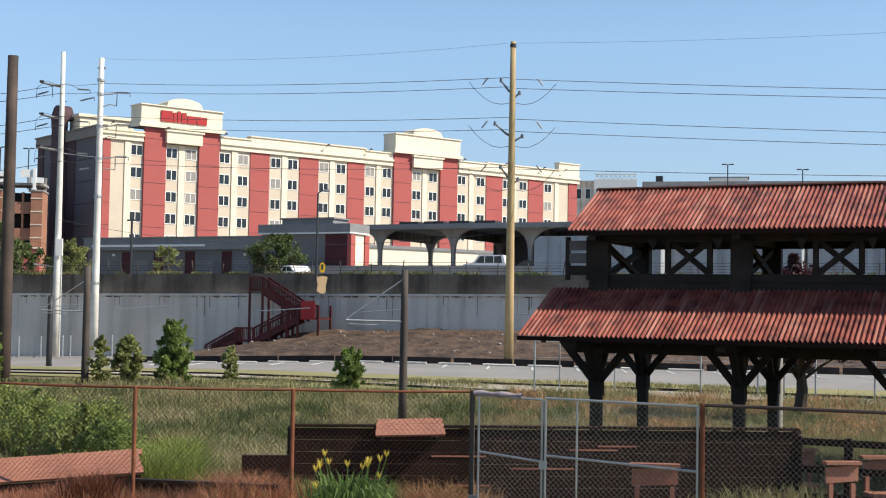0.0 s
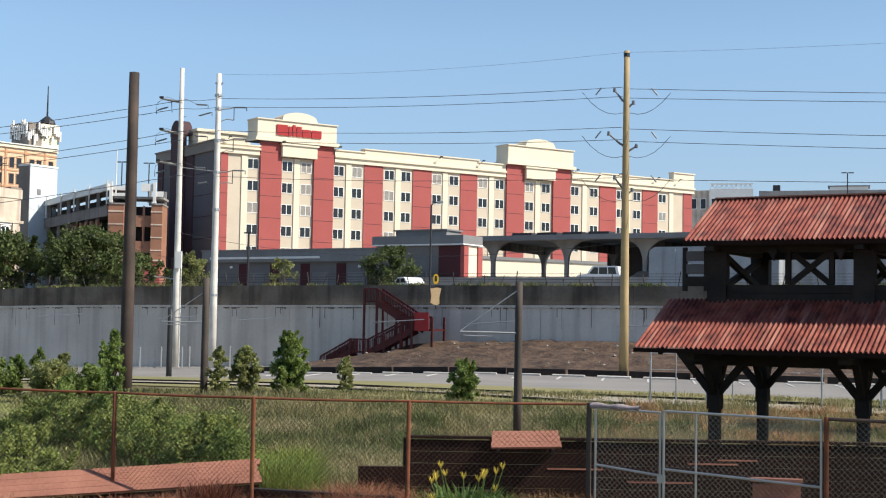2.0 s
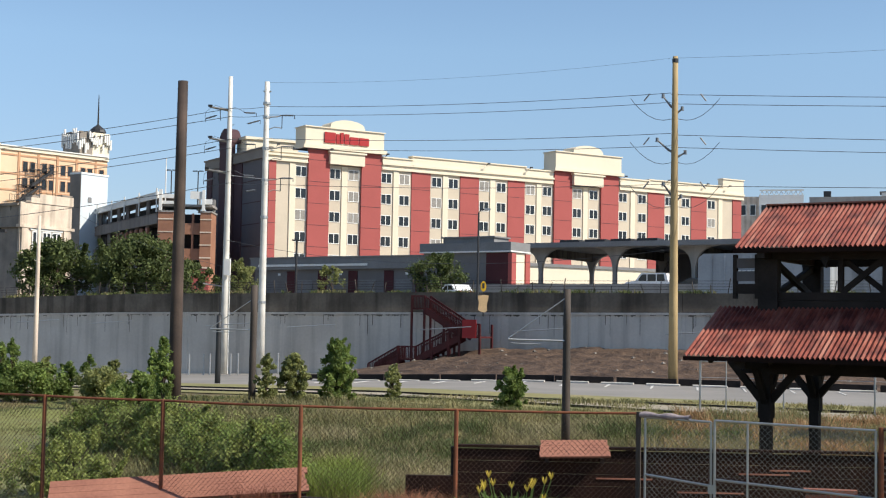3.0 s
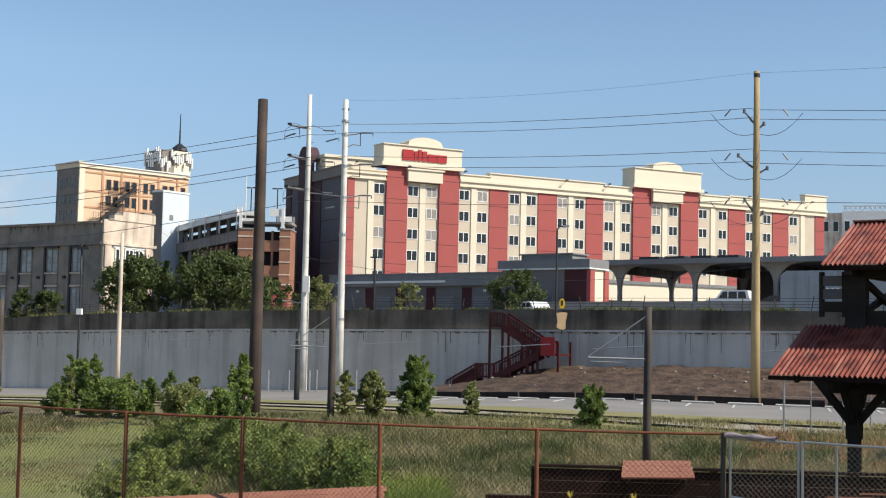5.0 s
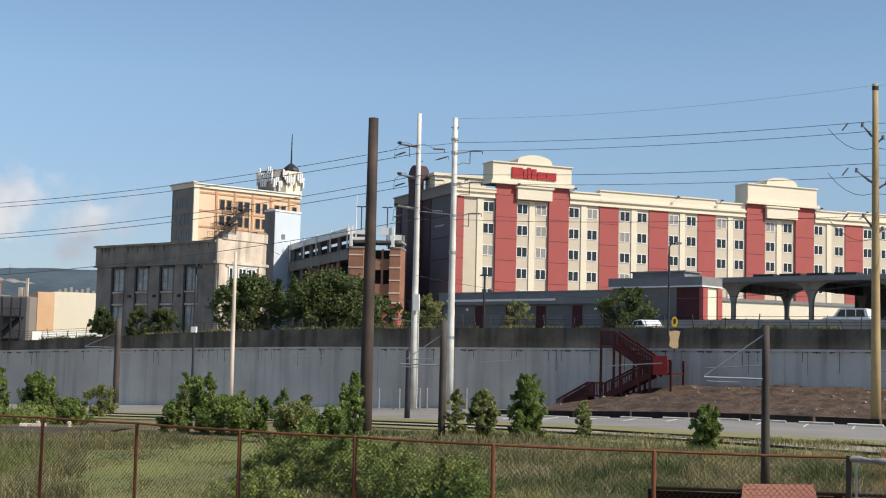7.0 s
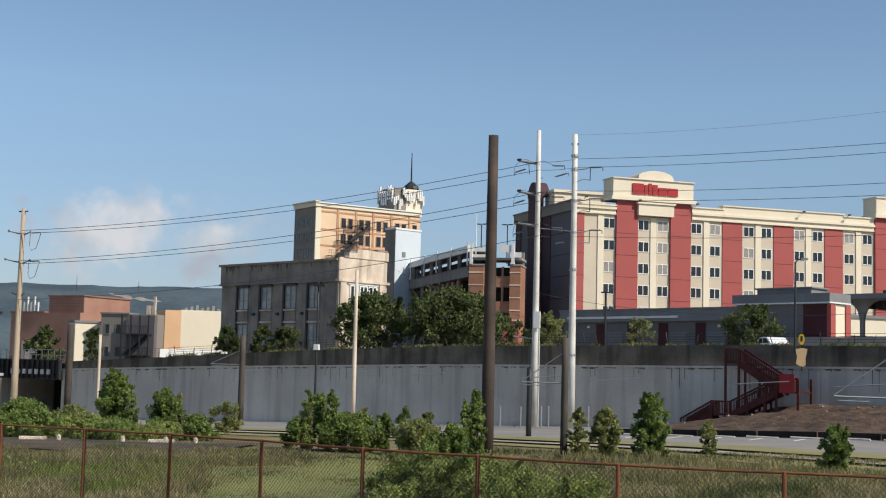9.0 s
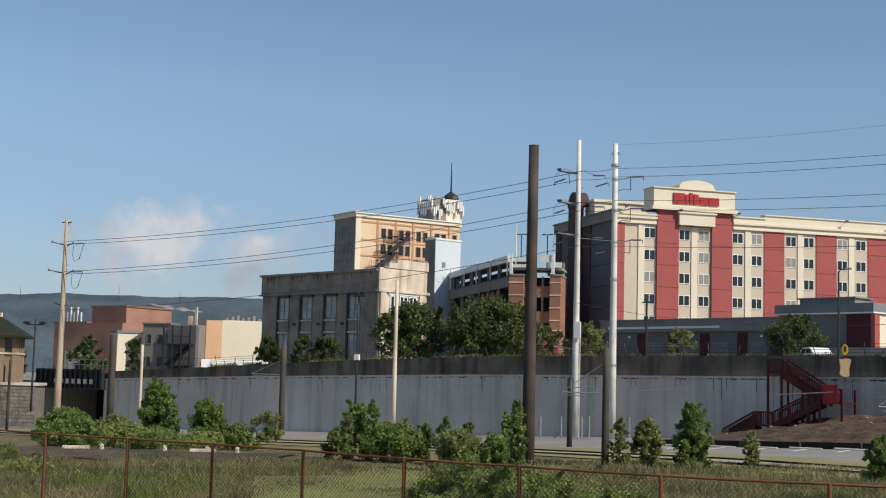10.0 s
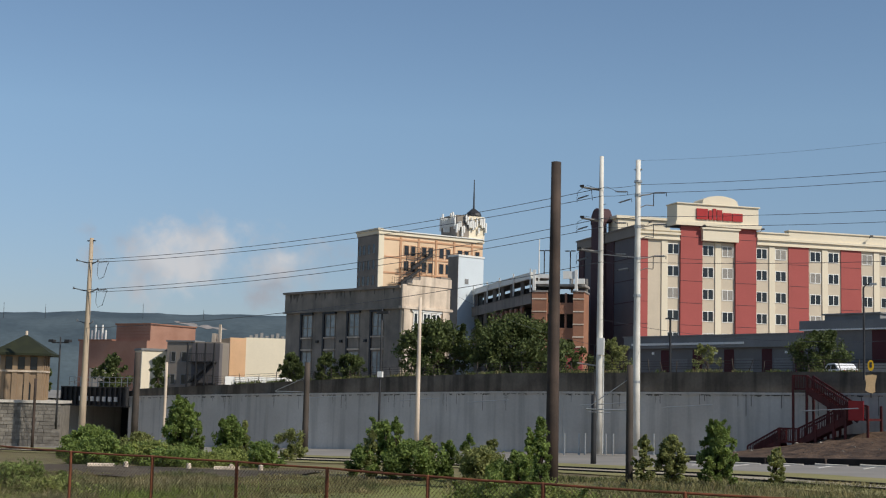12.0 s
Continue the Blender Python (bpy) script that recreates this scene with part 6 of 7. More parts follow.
    for s, z, r in ((s1, 3.55, 1.9), (s2, 3.45, 1.85), (s3, 4.1, 2.4)):
        top = z + (1.4 if s is not s3 else 1.1)
        part("pipe_arm", Mesh().tube([(0, -0.05, z), (-r, -0.3, z + 0.02)], 0.035, 6), STEEL, s)
        part("stay", Mesh().tube([(0, -0.05, top), (-r, -0.3, z + 0.05)], 0.022, 6), STEEL, s)
        part("hanger", Mesh().tube([(-r + 0.1, -0.3, z - 0.1), (-r * 0.45, -0.2, z - 0.12)], 0.02, 6), STEEL, s)
    pole(-23.31, 112.0, 11.7, 0.21, 0.13, PALE_STONE, "slim pale weathered pole before the wall", "slim_pole")
    sl = pole(-24.9, 120.0, 11.2, 0.11, 0.08, DARK_STEEL, "slim dark lamp post with a flat head", "lamp_post")
    part("head", Mesh().box(-0.4, 0.7, -0.2, 0.2, 11.15, 11.4), DARK_STEEL, sl)
    part("fitting", Mesh().box(-0.2, 0.25, -0.2, 0.1, 5.6, 6.1), WHITE_PAINT, sl)
    pole(-34.87, 120, 6.8, 0.3, 0.27, POLE_GREY, "stout grey concrete post by the bridge", "concrete_post")
    gp2 = pole(13.8, 40.0, 3.1, 0.14, 0.13, GARAGE_CONC, "stout grey post behind the timber pavilion", "grey_post", "", -0.8)
    part("collar", Mesh().tube([(0, 0, 0.3), (0, 0, 0.6)], 0.19, 10), GARAGE_CONC, gp2)
    pole(-33.7, 120, 6.0, 0.14, 0.12, PALE_STONE, "short pale pole with a white meter at its foot", "slim_pole")
    lp = pole(-36.94, 150, 19.65, 0.40, 0.2, POLE_BEIGE, "tall bleached wooden transmission pole near the bridge", "transmission_pole", "", -3.0)
    for z, l in ((19.95, 1.75), (16.95, 2.0), (13.5, 1.3)):
        arm(lp, z, -1, l, 0.35)
        arm(lp, z - 0.1, 1, l * 0.55, 0.3)
        if z > 15:
            strain(lp, (1.0, 0, z + 0.1), (2.3, 0, z + 0.15))
            part("jumper", Mesh().tube([(1.0, 0, z), (0.95, 0, z - 1.2), (1.2, 0, z - 1.75), (1.8, 0, z - 1.5), (2.3, 0, z + 0.1)], 0.03, 5), CABLE, lp)
    part("cap", Mesh().box(-0.55, 0.55, -0.06, 0.06, 22.3, 22.42), DARK_STEEL, lp)
    pole(-38.82, 95, 4.15, 0.1, 0.09, POLE_BROWN, "slim brown pole before the signal cabin", "slim_pole")
    tl = pole(-37.95, 140, 8.6, 0.11, 0.07, DARK_STEEL, "slim dark lamp post with twin heads", "lamp_post")
    part("head", Mesh().box(-1.3, -0.7, -0.2, 0.2, 8.5, 8.75), DARK_STEEL, tl)
    part("head", Mesh().box(0.6, 1.2, -0.2, 0.2, 8.5, 8.75), DARK_STEEL, tl)
    part("cross_bar", Mesh().box(-1.0, 1.0, -0.04, 0.04, 8.4, 8.5), DARK_STEEL, tl)
    for k, b in enumerate((-17.2, -16.6, -16.35, -15.5, -15.2, -13.55)):
        x, y = spot(b, 115.0)
        solid("bollard", Mesh().tube([(0, 0, 0), (0, 0, 1.75), (0, 0, 1.8)], [0.08, 0.08, 0.04], 8), STEEL, "thin grey steel bollard beside the white pole", "bollard", "bollards", m=pose(x, y, ground_z(x, y)))


poles()


def cables():
    lp, w1, w2, yp = spot(-36.94, 150), spot(-15.77, 117), spot(-14.24, 112.0), spot(2.78, 87.5)
    far = spot(26, 82)

    def run(p, q, sag, r=0.018):
        me = Mesh()
        p, q = Vector(p), Vector(q)
        me.tube([p.lerp(q, t / 16) - Vector((0, 0, 4 * sag * (t / 16) * (1 - t / 16))) for t in range(17)], r, 4)
        solid("overhead_cable", me, CABLE, "thin dark overhead power cable strung between poles", "cable", "overhead cables")
    for z1, z2, z3, z4 in ((18.65, 21.3, 17.3, 15.95), (18.05, 20.6, 17.0, 15.5), (16.05, 18.65, 14.1, 13.5), (15.25, 17.9, 13.8, 12.8), (12.8, 14.9, 10.0, 11.3)):
        run((*yp, z1), (*w2, z2), 0.3)
        run((*w1, z2 + 0.5), (*lp, z3), 1.0, 0.026)
        run((*w1, z2 + 0.5), (*w2, z2), 0.1)
        run((*yp, z1 - 0.1), (*far, z4), 0.1)
    run((*yp, 20.9), (*w2, 23.3), 0.5, 0.007)
    run((*yp, 20.9), (*far, 20.0), 0.3, 0.007)
    run((*w1, 8.2), (*spot(-22, 150), 15.0), 0.6, 0.012)
    run((*w1, 10.5), (*yp, 8.6), 1.4, 0.014)
    for k in range(8):
        x, y = along(-62 + k * 9.5 + (k % 2) * 2, 7.0)
        x2, y2 = along(-58 + k * 9.5 + (k % 2) * 2, 6.5)
        solid("catenary_arm", Mesh().tube([(x, y, 3.2), (x2, y2, 3.5)], 0.04, 5), STEEL, "thin pale steel arm of old line gear on the wall", "line gear", "line gear arms")


cables()

# ---- cars and small things above the wall ----


def wheel(parent, x, y, r):
    w = part("wheel", Mesh().tube([(x, y - 0.11, r), (x, y + 0.11, r)], r, 18), RUBBER, parent)
    part("rim", Mesh().tube([(x, y - 0.125, r), (x, y + 0.125, r)], r * 0.6, 14), STEEL, w)


def car(b, d, z, rz, mat, label, L=4.6, H=1.45, suv=False):
    x, y = spot(b, d)
    root = thing("parked_car", x, y, z, rz, label, "car", "parked cars")
    g = 0.2
    if suv:
        prof = [(0, 0.35), (0, 0.95), (0.25, 1.05), (0.45, H - 0.08), (0.7, H), (L - 2.1, H), (L - 1.85, H - 0.06), (L - 1.25, 1.12), (L - 0.2, 1.0), (L, 0.8), (L, 0.35)]
        glass = [(0.6, 1.12), (0.72, H - 0.14), (L - 2.05, H - 0.14), (L - 1.5, 1.12)]
    else:
        prof = [(0, 0.3), (0, 0.8), (0.5, 0.88), (1.2, H - 0.06), (1.7, H), (2.7, H - 0.03), (3.5, 0.9), (L - 0.15, 0.75), (L, 0.55), (L, 0.3)]
        glass = [(0.85, 0.9), (1.35, H - 0.12), (2.65, H - 0.14), (3.25, 0.9)]
    w = 0.9
    part("body", Mesh().prism(prof[::-1], -w, w), mat, root)
    part("side_windows", Mesh().prism(glass[::-1], -w - 0.012, w + 0.012), GLASS, root)
    for px in ((1.5, 2.55) if suv else (2.0,)):
        part("door_pillar", Mesh().box(px, px + 0.1, -w - 0.02, w + 0.02, 0.9, H - 0.1), mat, root)
    for wx in (0.85, L - 0.9):
        for wy in (-w + 0.05, w - 0.05):
            wheel(root, wx, wy, 0.36)
    for s in (-w - 0.1, w):
        part("mirror", Mesh().box(L - 1.75 if suv else 3.0, L - 1.6 if suv else 3.15, s, s + 0.1, 1.0, 1.16), mat, root)
        part("sill", Mesh().box(1.3, L - 1.35, s + 0.05 if s < 0 else s - 0.02, s + 0.12 if s < 0 else s + 0.03, 0.28, 0.42), DARK_STEEL, root)
    part("bumper", Mesh().box(-0.06, L + 0.06, -w + 0.1, w - 0.1, 0.32, 0.5), DARK_STEEL, root)
    for s in (-0.6, 0.6):
        part("headlight", Mesh().box(L - 0.05, L + 0.02, s - 0.18, s + 0.18, 0.62, 0.76), WHITE_PAINT, root)
        part("tail_light", Mesh().box(-0.02, 0.05, s - 0.15, s + 0.15, 0.62, 0.8), SIGN_RED, root)
    return root


car(2.9, 143, 7.5, 154, CAR_WHITE, "white sport utility vehicle under the station canopy", 5.2, 1.95, True)
car(-5.75, 127, 6.05, 122, CAR_WHITE, "white sedan parked above the retaining wall", 4.5)
car(-3.9, 142, 6.45, 165, CAR_DARK, "dark blue car parked above the wall", 4.4, 1.6)
car(-7.9, 143, 6.3, 20, CAR_DARK, "dark car parked beside a tree", 4.4)
car(4.6, 143, 7.5, 154, CAR_DARK, "dark red car beyond the canopy", 4.4)


def wall_top_things():
    lamp = thing("street_lamp", *spot(-5.25, 107), 5.6, 0, "thin dark street lamp with a single head", "lamp post")
    part("pole", Mesh().tube([(0, 0, 0), (0, 0, 6.9), (0.15, 0, 7.1), (0.7, 0, 7.2)], [0.1, 0.07, 0.06, 0.05], 8), DARK_STEEL, lamp)
    part("head", Mesh().box(0.45, 0.95, -0.12, 0.12, 7.1, 7.24), STEEL, lamp)
    sg = thing("oval_sign", *spot(-5.0, 104), 4.6, 8, "oval yellow sign above a peeling buff board", "sign")
    part("disc", Mesh().prism([(0.22 * math.cos(i * math.pi / 10), 2.0 + 0.4 * math.sin(i * math.pi / 10)) for i in range(20)], -0.03, 0.03), YELLOW, sg)
    part("bar", Mesh().box(-0.08, 0.08, -0.05, -0.032, 1.85, 2.25), DARK_STEEL, sg)
    part("board", Mesh().prism([(-0.4, 0.2), (-0.15, 0.05), (0.1, 0.0), (0.3, 0.12), (0.28, 0.6), (0.42, 1.3), (0.1, 1.36), (-0.42, 1.28), (-0.33, 0.7)], -0.05, 0.0), BUFF, sg)
    part("stake", Mesh().box(-0.04, 0.04, 0.0, 0.06, -0.3, 2.3), DARK_STEEL, sg)
    # guard fence on the parapet
    for k in range(52):
        s0 = -84 + k * 2.6
        a, b = along(s0, -0.7), along(s0 + 2.6, -0.7)
        z0, z1 = parapet_z(s0), parapet_z(s0 + 2.6)
        root = thing("guard_fence", 0, 0, 0, 0, "low rusty guard fence on top of the wall", "fence", "guard fence bays")
        part("post", Mesh().beam((*a, z0 - 0.02), (*along(s0 + 0.2 * math.sin(k * 2.3), -0.7 + 0.1 * math.sin(k * 4.1)), z0 + 1.0 + 0.15 * math.sin(k * 3.7)), 0.06, 0.06), POLE_GREY, root)
        if k % 3 != 1:
            mid = along(s0 + 1.3, -0.72)
            part("post", Mesh().beam((*mid, z0 - 0.02), (*along(s0 + 1.3 + 0.35 * math.sin(k * 5.3), -0.8), z0 + 0.75 + 0.2 * math.sin(k * 1.9)), 0.05, 0.05), POLE_GREY, root, "leaning weathered stake")
        me = Mesh()
        for h in (0.95, 0.72, 0.5, 0.28):
            me.beam((*a, z0 + h), (*b, z1 + h), 0.03, 0.03)
        part("rail", me, POLE_GREY, root)
    lamp = thing("street_lamp", *spot(-12.9, 150), 5.6, 0, "dark slim lamp post before the low building", "lamp post")
    part("pole", Mesh().tube([(0, 0, 0), (0, 0, 7.0)], 0.12, 8), DARK_STEEL, lamp)
    part("head", Mesh().box(-0.5, 0.5, -0.15, 0.15, 7.0, 7.15), DARK_STEEL, lamp)


wall_top_things()

# ---- trees, bushes and grass ----


def leaf_cloud(rng, centres, per, size, flat=0.5):
    """Small leaf quads scattered in lumps; centres are (x, y, z, radius)."""
    k = len(centres) * per
    c = np.repeat(np.array(centres), per, axis=0)
    d = rng.normal(size=(k, 3))
    d /= np.linalg.norm(d, axis=1)[:, None]
    p = c[:, :3] + d * (c[:, 3:4] * (0.12 + 1.05 * rng.uniform(0.0, 1.0, (k, 1)) ** 0.75))
    a = rng.normal(size=(k, 3))
    a /= np.linalg.norm(a, axis=1)[:, None]
    b = np.cross(a, d + 0.6 * rng.normal(size=(k, 3)))
    b /= np.linalg.norm(b, axis=1)[:, None] + 1e-9
    s = size * rng.uniform(0.6, 1.4, (k, 1))
    v = np.stack([p - a * s, p - b * s * flat, p + a * s, p + b * s * flat], axis=1).reshape(-1, 3)
    me = Mesh()
    me.v = [tuple(q) for q in v.tolist()]
    me.f = [(4 * i, 4 * i + 1, 4 * i + 2, 4 * i + 3) for i in range(k)]
    return me


def tree(name, b, d, z, h, w, mat, label, seed, trunk=0.3, lumps=60, per=70, size=0.16, conical=False, group=""):
    rng = np.random.default_rng(seed)
    x, y = spot(b, d)
    root = thing(name, x, y, z, 0, label, "tree" if h > 3.3 else "bush", group)
    limbs = Mesh()
    top = h * (0.8 if conical else 0.55)
    limbs.tube([(0, 0, -0.1), (0.03 * w, 0, h * 0.2), (0, 0.03 * w, top)], [0.035 * h * trunk / 0.3, 0.028 * h * trunk / 0.3, 0.01 * h], 8)
    centres = []
    if conical:
        lumps, per = lumps * 2, round(per * 0.6)
    for i in range(lumps):
        t = rng.uniform(0.0, 1.0)
        if conical:
            zz = h * (0.08 + 0.88 * t)
            rad = w / 2 * 1.22 * (t + 0.16) ** 0.3 * (1.02 - t) ** 0.5 * rng.uniform(0.1, 1.05)
        else:
            zz = h * (trunk + (0.95 - trunk) * t)
            rad = w / 2 * math.sqrt(max(0.05, 1 - (2 * t - 0.85) ** 2 * 0.8)) * rng.uniform(0.25, 1.15)
        an = rng.uniform(0, 2 * math.pi)
        r = (0.095 if conical else 0.14) * max(w, h * 0.5) * rng.uniform(0.35, 1.15)
        cx, cy = rad * math.cos(an), rad * math.sin(an)
        centres.append((cx, cy, min(zz, h - r * 0.7), r))
        if i % 4 == 0:
            limbs.tube([(0, 0, zz * 0.55), (cx * 0.5, cy * 0.5, zz * 0.8), (cx, cy, zz)], [0.012 * h, 0.008 * h, 0.004 * h], 5)
    # loose shoots that break the outline
    for i in range(max(5, lumps // 8)):
        cx, cy, cz, r = centres[int(rng.integers(len(centres)))]
        out = Vector((cx, cy, 0)).normalized() * rng.uniform(0.1, 0.9) + Vector((0, 0, rng.uniform(0.4, 1.3)))
        reach_out = rng.uniform(0.06, 0.16) * min(w, h)
        for k in range(4):
            q = Vector((cx, cy, cz)) + out * reach_out * (0.4 + 0.3 * k)
            centres.append((q.x, q.y, max(0.1, min(q.z, h * 1.04)), r * (0.55 - 0.1 * k)))
    part("trunk", limbs, BARK, root)
    part("crown", leaf_cloud(rng, centres, round(per * 1.5), size * 0.6), mat, root)
    return root


def planting():
    tree("tree", -22.6, 140, 5.2, 6.4, 7.0, LEAF_DARK, "dense dark green broadleaf tree above the wall", 1, 0.12, 90, 90, 0.3)
    tree("tree", -19.3, 138, 5.4, 6.6, 9.0, LEAF_DARK, "wide dark green broadleaf tree above the wall", 2, 0.12, 110, 90, 0.3)
    tree("tree", -17.2, 150, 5.4, 4.6, 5.0, LEAF_DARK, "dark green tree before the garage", 3, 0.15, 50, 80, 0.3)
    tree("tree", -6.95, 132, 6.2, 4.2, 5.0, LEAF_DARK, "dark round tree above the retaining wall", 4, 0.1, 70, 80, 0.22)
    tree("tree", -11.4, 150, 6.0, 4.0, 3.2, LEAF_BUSH, "thin small tree before the low building", 5, 0.2, 30, 40, 0.2)
    tree("tree", -15.3, 150, 6.0, 4.2, 4.2, LEAF_BUSH, "pale green small tree beside the hotel", 6, 0.15, 40, 60, 0.22)
    for i, (b, w) in enumerate(((-28.6, 2.4), (-27.2, 2.2), (-26.2, 2.8))):
        tree("shrub", b, 142, 5.0, 2.8, w, LEAF_DARK, "dark clipped shrub at the office wall", 10 + i, 0.0, 80, 80, 0.16, group="office shrubs")
    # young trees and bushes between the road and the ditch
    tree("young_tree", -11.0, 62.0, 0, 2.7, 2.0, LEAF, "bushy bright green young tree beside the road", 20, 0.1, 80, 110, 0.12, True, "verge trees")
    tree("young_tree", -12.85, 60.5, 0, 2.15, 1.6, LEAF_BUSH, "dull green young tree beside the road", 21, 0.1, 60, 100, 0.11, True, "verge trees")
    tree("young_tree", -14.0, 60.0, 0, 2.2, 1.1, LEAF_BUSH, "thin young tree beside a pole", 22, 0.1, 35, 80, 0.11, True, "verge trees")
    tree("young_tree", -8.7, 65.0, 0, 1.6, 1.05, LEAF_BUSH, "small young tree beside the road", 23, 0.12, 35, 80, 0.1, True, "verge trees")
    tree("young_tree", -3.7, 58.5, -0.2, 1.95, 1.75, LEAF, "leafy young tree with a pale tip", 24, 0.1, 60, 100, 0.11, True, "verge trees")
    tree("young_tree", -33.0, 80, -0.6, 3.7, 2.6, LEAF, "tall leafy bush before the wall", 25, 0.08, 80, 100, 0.15, True, "verge trees")
    tree("young_tree", -31.0, 79, -0.5, 2.7, 2.3, LEAF, "leafy green bush before the wall", 26, 0.08, 70, 100, 0.14, True, "verge trees")
    tree("young_tree", -36.6, 84, -0.7, 2.0, 2.8, LEAF, "wide leafy bush below the bridge", 27, 0.08, 90, 100, 0.15, False, "verge trees")
    tree("young_tree", -34.6, 80, -0.6, 1.7, 2.4, LEAF_BUSH, "low mixed bush below the bridge", 28, 0.05, 60, 80, 0.14, False, "verge trees")
    tree("bush", -28.4, 76, 0, 1.6, 1.8, LEAF_BUSH, "low green bush beside the road", 29, 0.05, 30, 80, 0.12, False, "verge bushes")
    tree("bush", -24.7, 63, -0.1, 2.5, 1.7, LEAF, "leafy sapling clump on the verge", 30, 0.05, 60, 100, 0.12, False, "verge bushes")
    tree("bush", -23.4, 62, -0.1, 1.6, 2.6, LEAF, "spreading green bush on the verge", 31, 0.03, 70, 100, 0.12, False, "verge bushes")
    tree("bush", -22.0, 62, -0.1, 1.7, 1.2, LEAF, "pointed green sapling on the verge", 32, 0.05, 35, 90, 0.11, True, "verge bushes")
    tree("bush", -20.6, 60, -0.2, 1.7, 2.4, LEAF_BUSH, "dull green bush on the verge", 33, 0.03, 60, 90, 0.12, False, "verge bushes")
    tree("bush", -19.1, 58, -0.3, 1.6, 1.8, LEAF, "green bush at the foot of the brown pole", 34, 0.03, 50, 90, 0.12, False, "verge bushes")
    tree("sapling", -18.25, 53, -0.4, 3.3, 0.9, LEAF, "tall slender sapling against the brown pole", 35, 0.05, 60, 80, 0.10, True, "verge bushes")
    for i, (b, h) in enumerate(((-25.2, 2.1), (-24.2, 2.9), (-22.9, 2.0), (-21.2, 2.2), (-20.2, 2.0), (-18.7, 2.6), (-30.4, 2.6), (-32.3, 3.0))):
        d = 62 if b > -28 else 79
        tree("sapling", b, d, -0.2 if b > -28 else -0.6, h, 0.85, LEAF if i % 2 else LEAF_BUSH, "slender leafy sapling shooting up from the verge", 140 + i, 0.05, 26, 60, 0.11, True, "verge saplings")
    # ditch thicket
    for i in range(26):
        b = -22.5 + 9.5 * ((i * 0.618) % 1.0)
        d = 31 + 14 * ((i * 0.377 + 0.13) % 1.0)
        x, y = spot(b, d)
        tree("bush", b, d, ground_z(x, y) - 0.1, 1.2 + 0.8 * ((i * 0.73) % 1), 1.9 + 0.8 * ((i * 0.41) % 1), LEAF_THICKET if i % 3 else LEAF,
             "leafy weed thicket in the ditch", 50 + i, 0.0, 34, 70, 0.075, False, "ditch bushes")
    for i in range(15):
        b = -42.0 + 13 * ((i * 0.618) % 1.0)
        d = 50 + 22 * ((i * 0.377 + 0.4) % 1.0)
        if b > -36 and d < 69:
            d = 70 + 6 * ((i * 0.29) % 1.0)
        x, y = spot(b, d)
        tree("bush", b, d, ground_z(x, y) - 0.1, 0.8 + 0.7 * ((i * 0.73) % 1), 2.0 + 0.8 * ((i * 0.41) % 1), LEAF_THICKET if i % 2 else LEAF,
             "leafy bush beyond the fence", 90 + i, 0.0, 45, 70, 0.12, False, "ditch bushes")
    tree("tree", -35.9, 175, 3.0, 4.8, 4.6, LEAF_DARK, "green tree behind the bridge", 121, 0.2, 40, 60, 0.3)
    tree("tree", -34.0, 170, 3.2, 4.6, 2.6, LEAF_DARK, "pointed green tree behind the bridge", 122, 0.1, 40, 60, 0.25, True)
    tree("tree", -38.6, 190, 2.8, 6.0, 3.0, LEAF_DARK, "green tree beside the signal cabin", 123, 0.1, 40, 60, 0.3)
    tree("bush", -25.6, 62, -0.1, 1.4, 1.5, LEAF, "ragged green bush on the verge", 130, 0.03, 40, 90, 0.12, False, "verge bushes")
    tree("bush", -19.9, 57, -0.3, 1.3, 1.6, LEAF, "ragged green bush on the verge", 131, 0.03, 40, 90, 0.12, True, "verge bushes")
    tree("tree", 15.0, 50, -0.3, 5.6, 4.2, LEAF_PLUM, "dark plum-leaved tree behind the pavilion", 120, 0.4, 80, 80, 0.16)


planting()


def blades(name, count, area, height, width, mat, label, seed, lean=0.35, clump=1.0, base=None):
    """Grass as single bent blades; area(rng) gives a plan place or None."""
    rng = np.random.default_rng(seed)
    me = Mesh()
    v, f = me.v, me.f
    n = 0
    while n < count:
        x, y = area(rng)
        z = (base or ground_z)(x, y)
        tuft = max(0.3, 0.95 + 0.9 * noise.noise((x * 0.45, y * 0.28, seed)) + 0.4 * noise.noise((x * 1.4, y * 1.4, seed)))
        for _ in range(7):
            px, py = x + rng.normal() * 0.16 * clump, y + rng.normal() * 0.16 * clump
            h = height * rng.uniform(0.45, 1.2) * tuft
            an = rng.uniform(0, 2 * math.pi)
            ux, uy = math.cos(an) * width, math.sin(an) * width
            lx, ly = rng.normal() * lean * h, rng.normal() * lean * h
            k = len(v)
            v += [(px - ux, py - uy, z - 0.03), (px + ux, py + uy, z - 0.03), (px + lx * .4 + ux * .7, py + ly * .4 + uy * .7, z + h * .6),
                  (px + lx * .4 - ux * .7, py + ly * .4 - uy * .7, z + h * .6), (px + lx, py + ly, z + h)]
            f += [(k, k + 1, k + 2, k + 3), (k + 3, k + 2, k + 4)]
            n += 1
    solid(name, me, mat, label, "grass", kind="stuff")


def sector(b0, b1, d0, d1, power=1.0):
    def f(rng):
        return spot(rng.uniform(b0, b1), d0 + (d1 - d0) * rng.uniform() ** power)
    return f


def patches(b0, b1, d0, d1, seed, level, power=1.0):
    """As sector(), kept to patches of some metres."""
    def f(rng):
        while True:
            x, y = spot(rng.uniform(b0, b1), d0 + (d1 - d0) * rng.uniform() ** power)
            if noise.noise((x * 0.28, y * 0.13, seed)) > level:
                return x, y
    return f


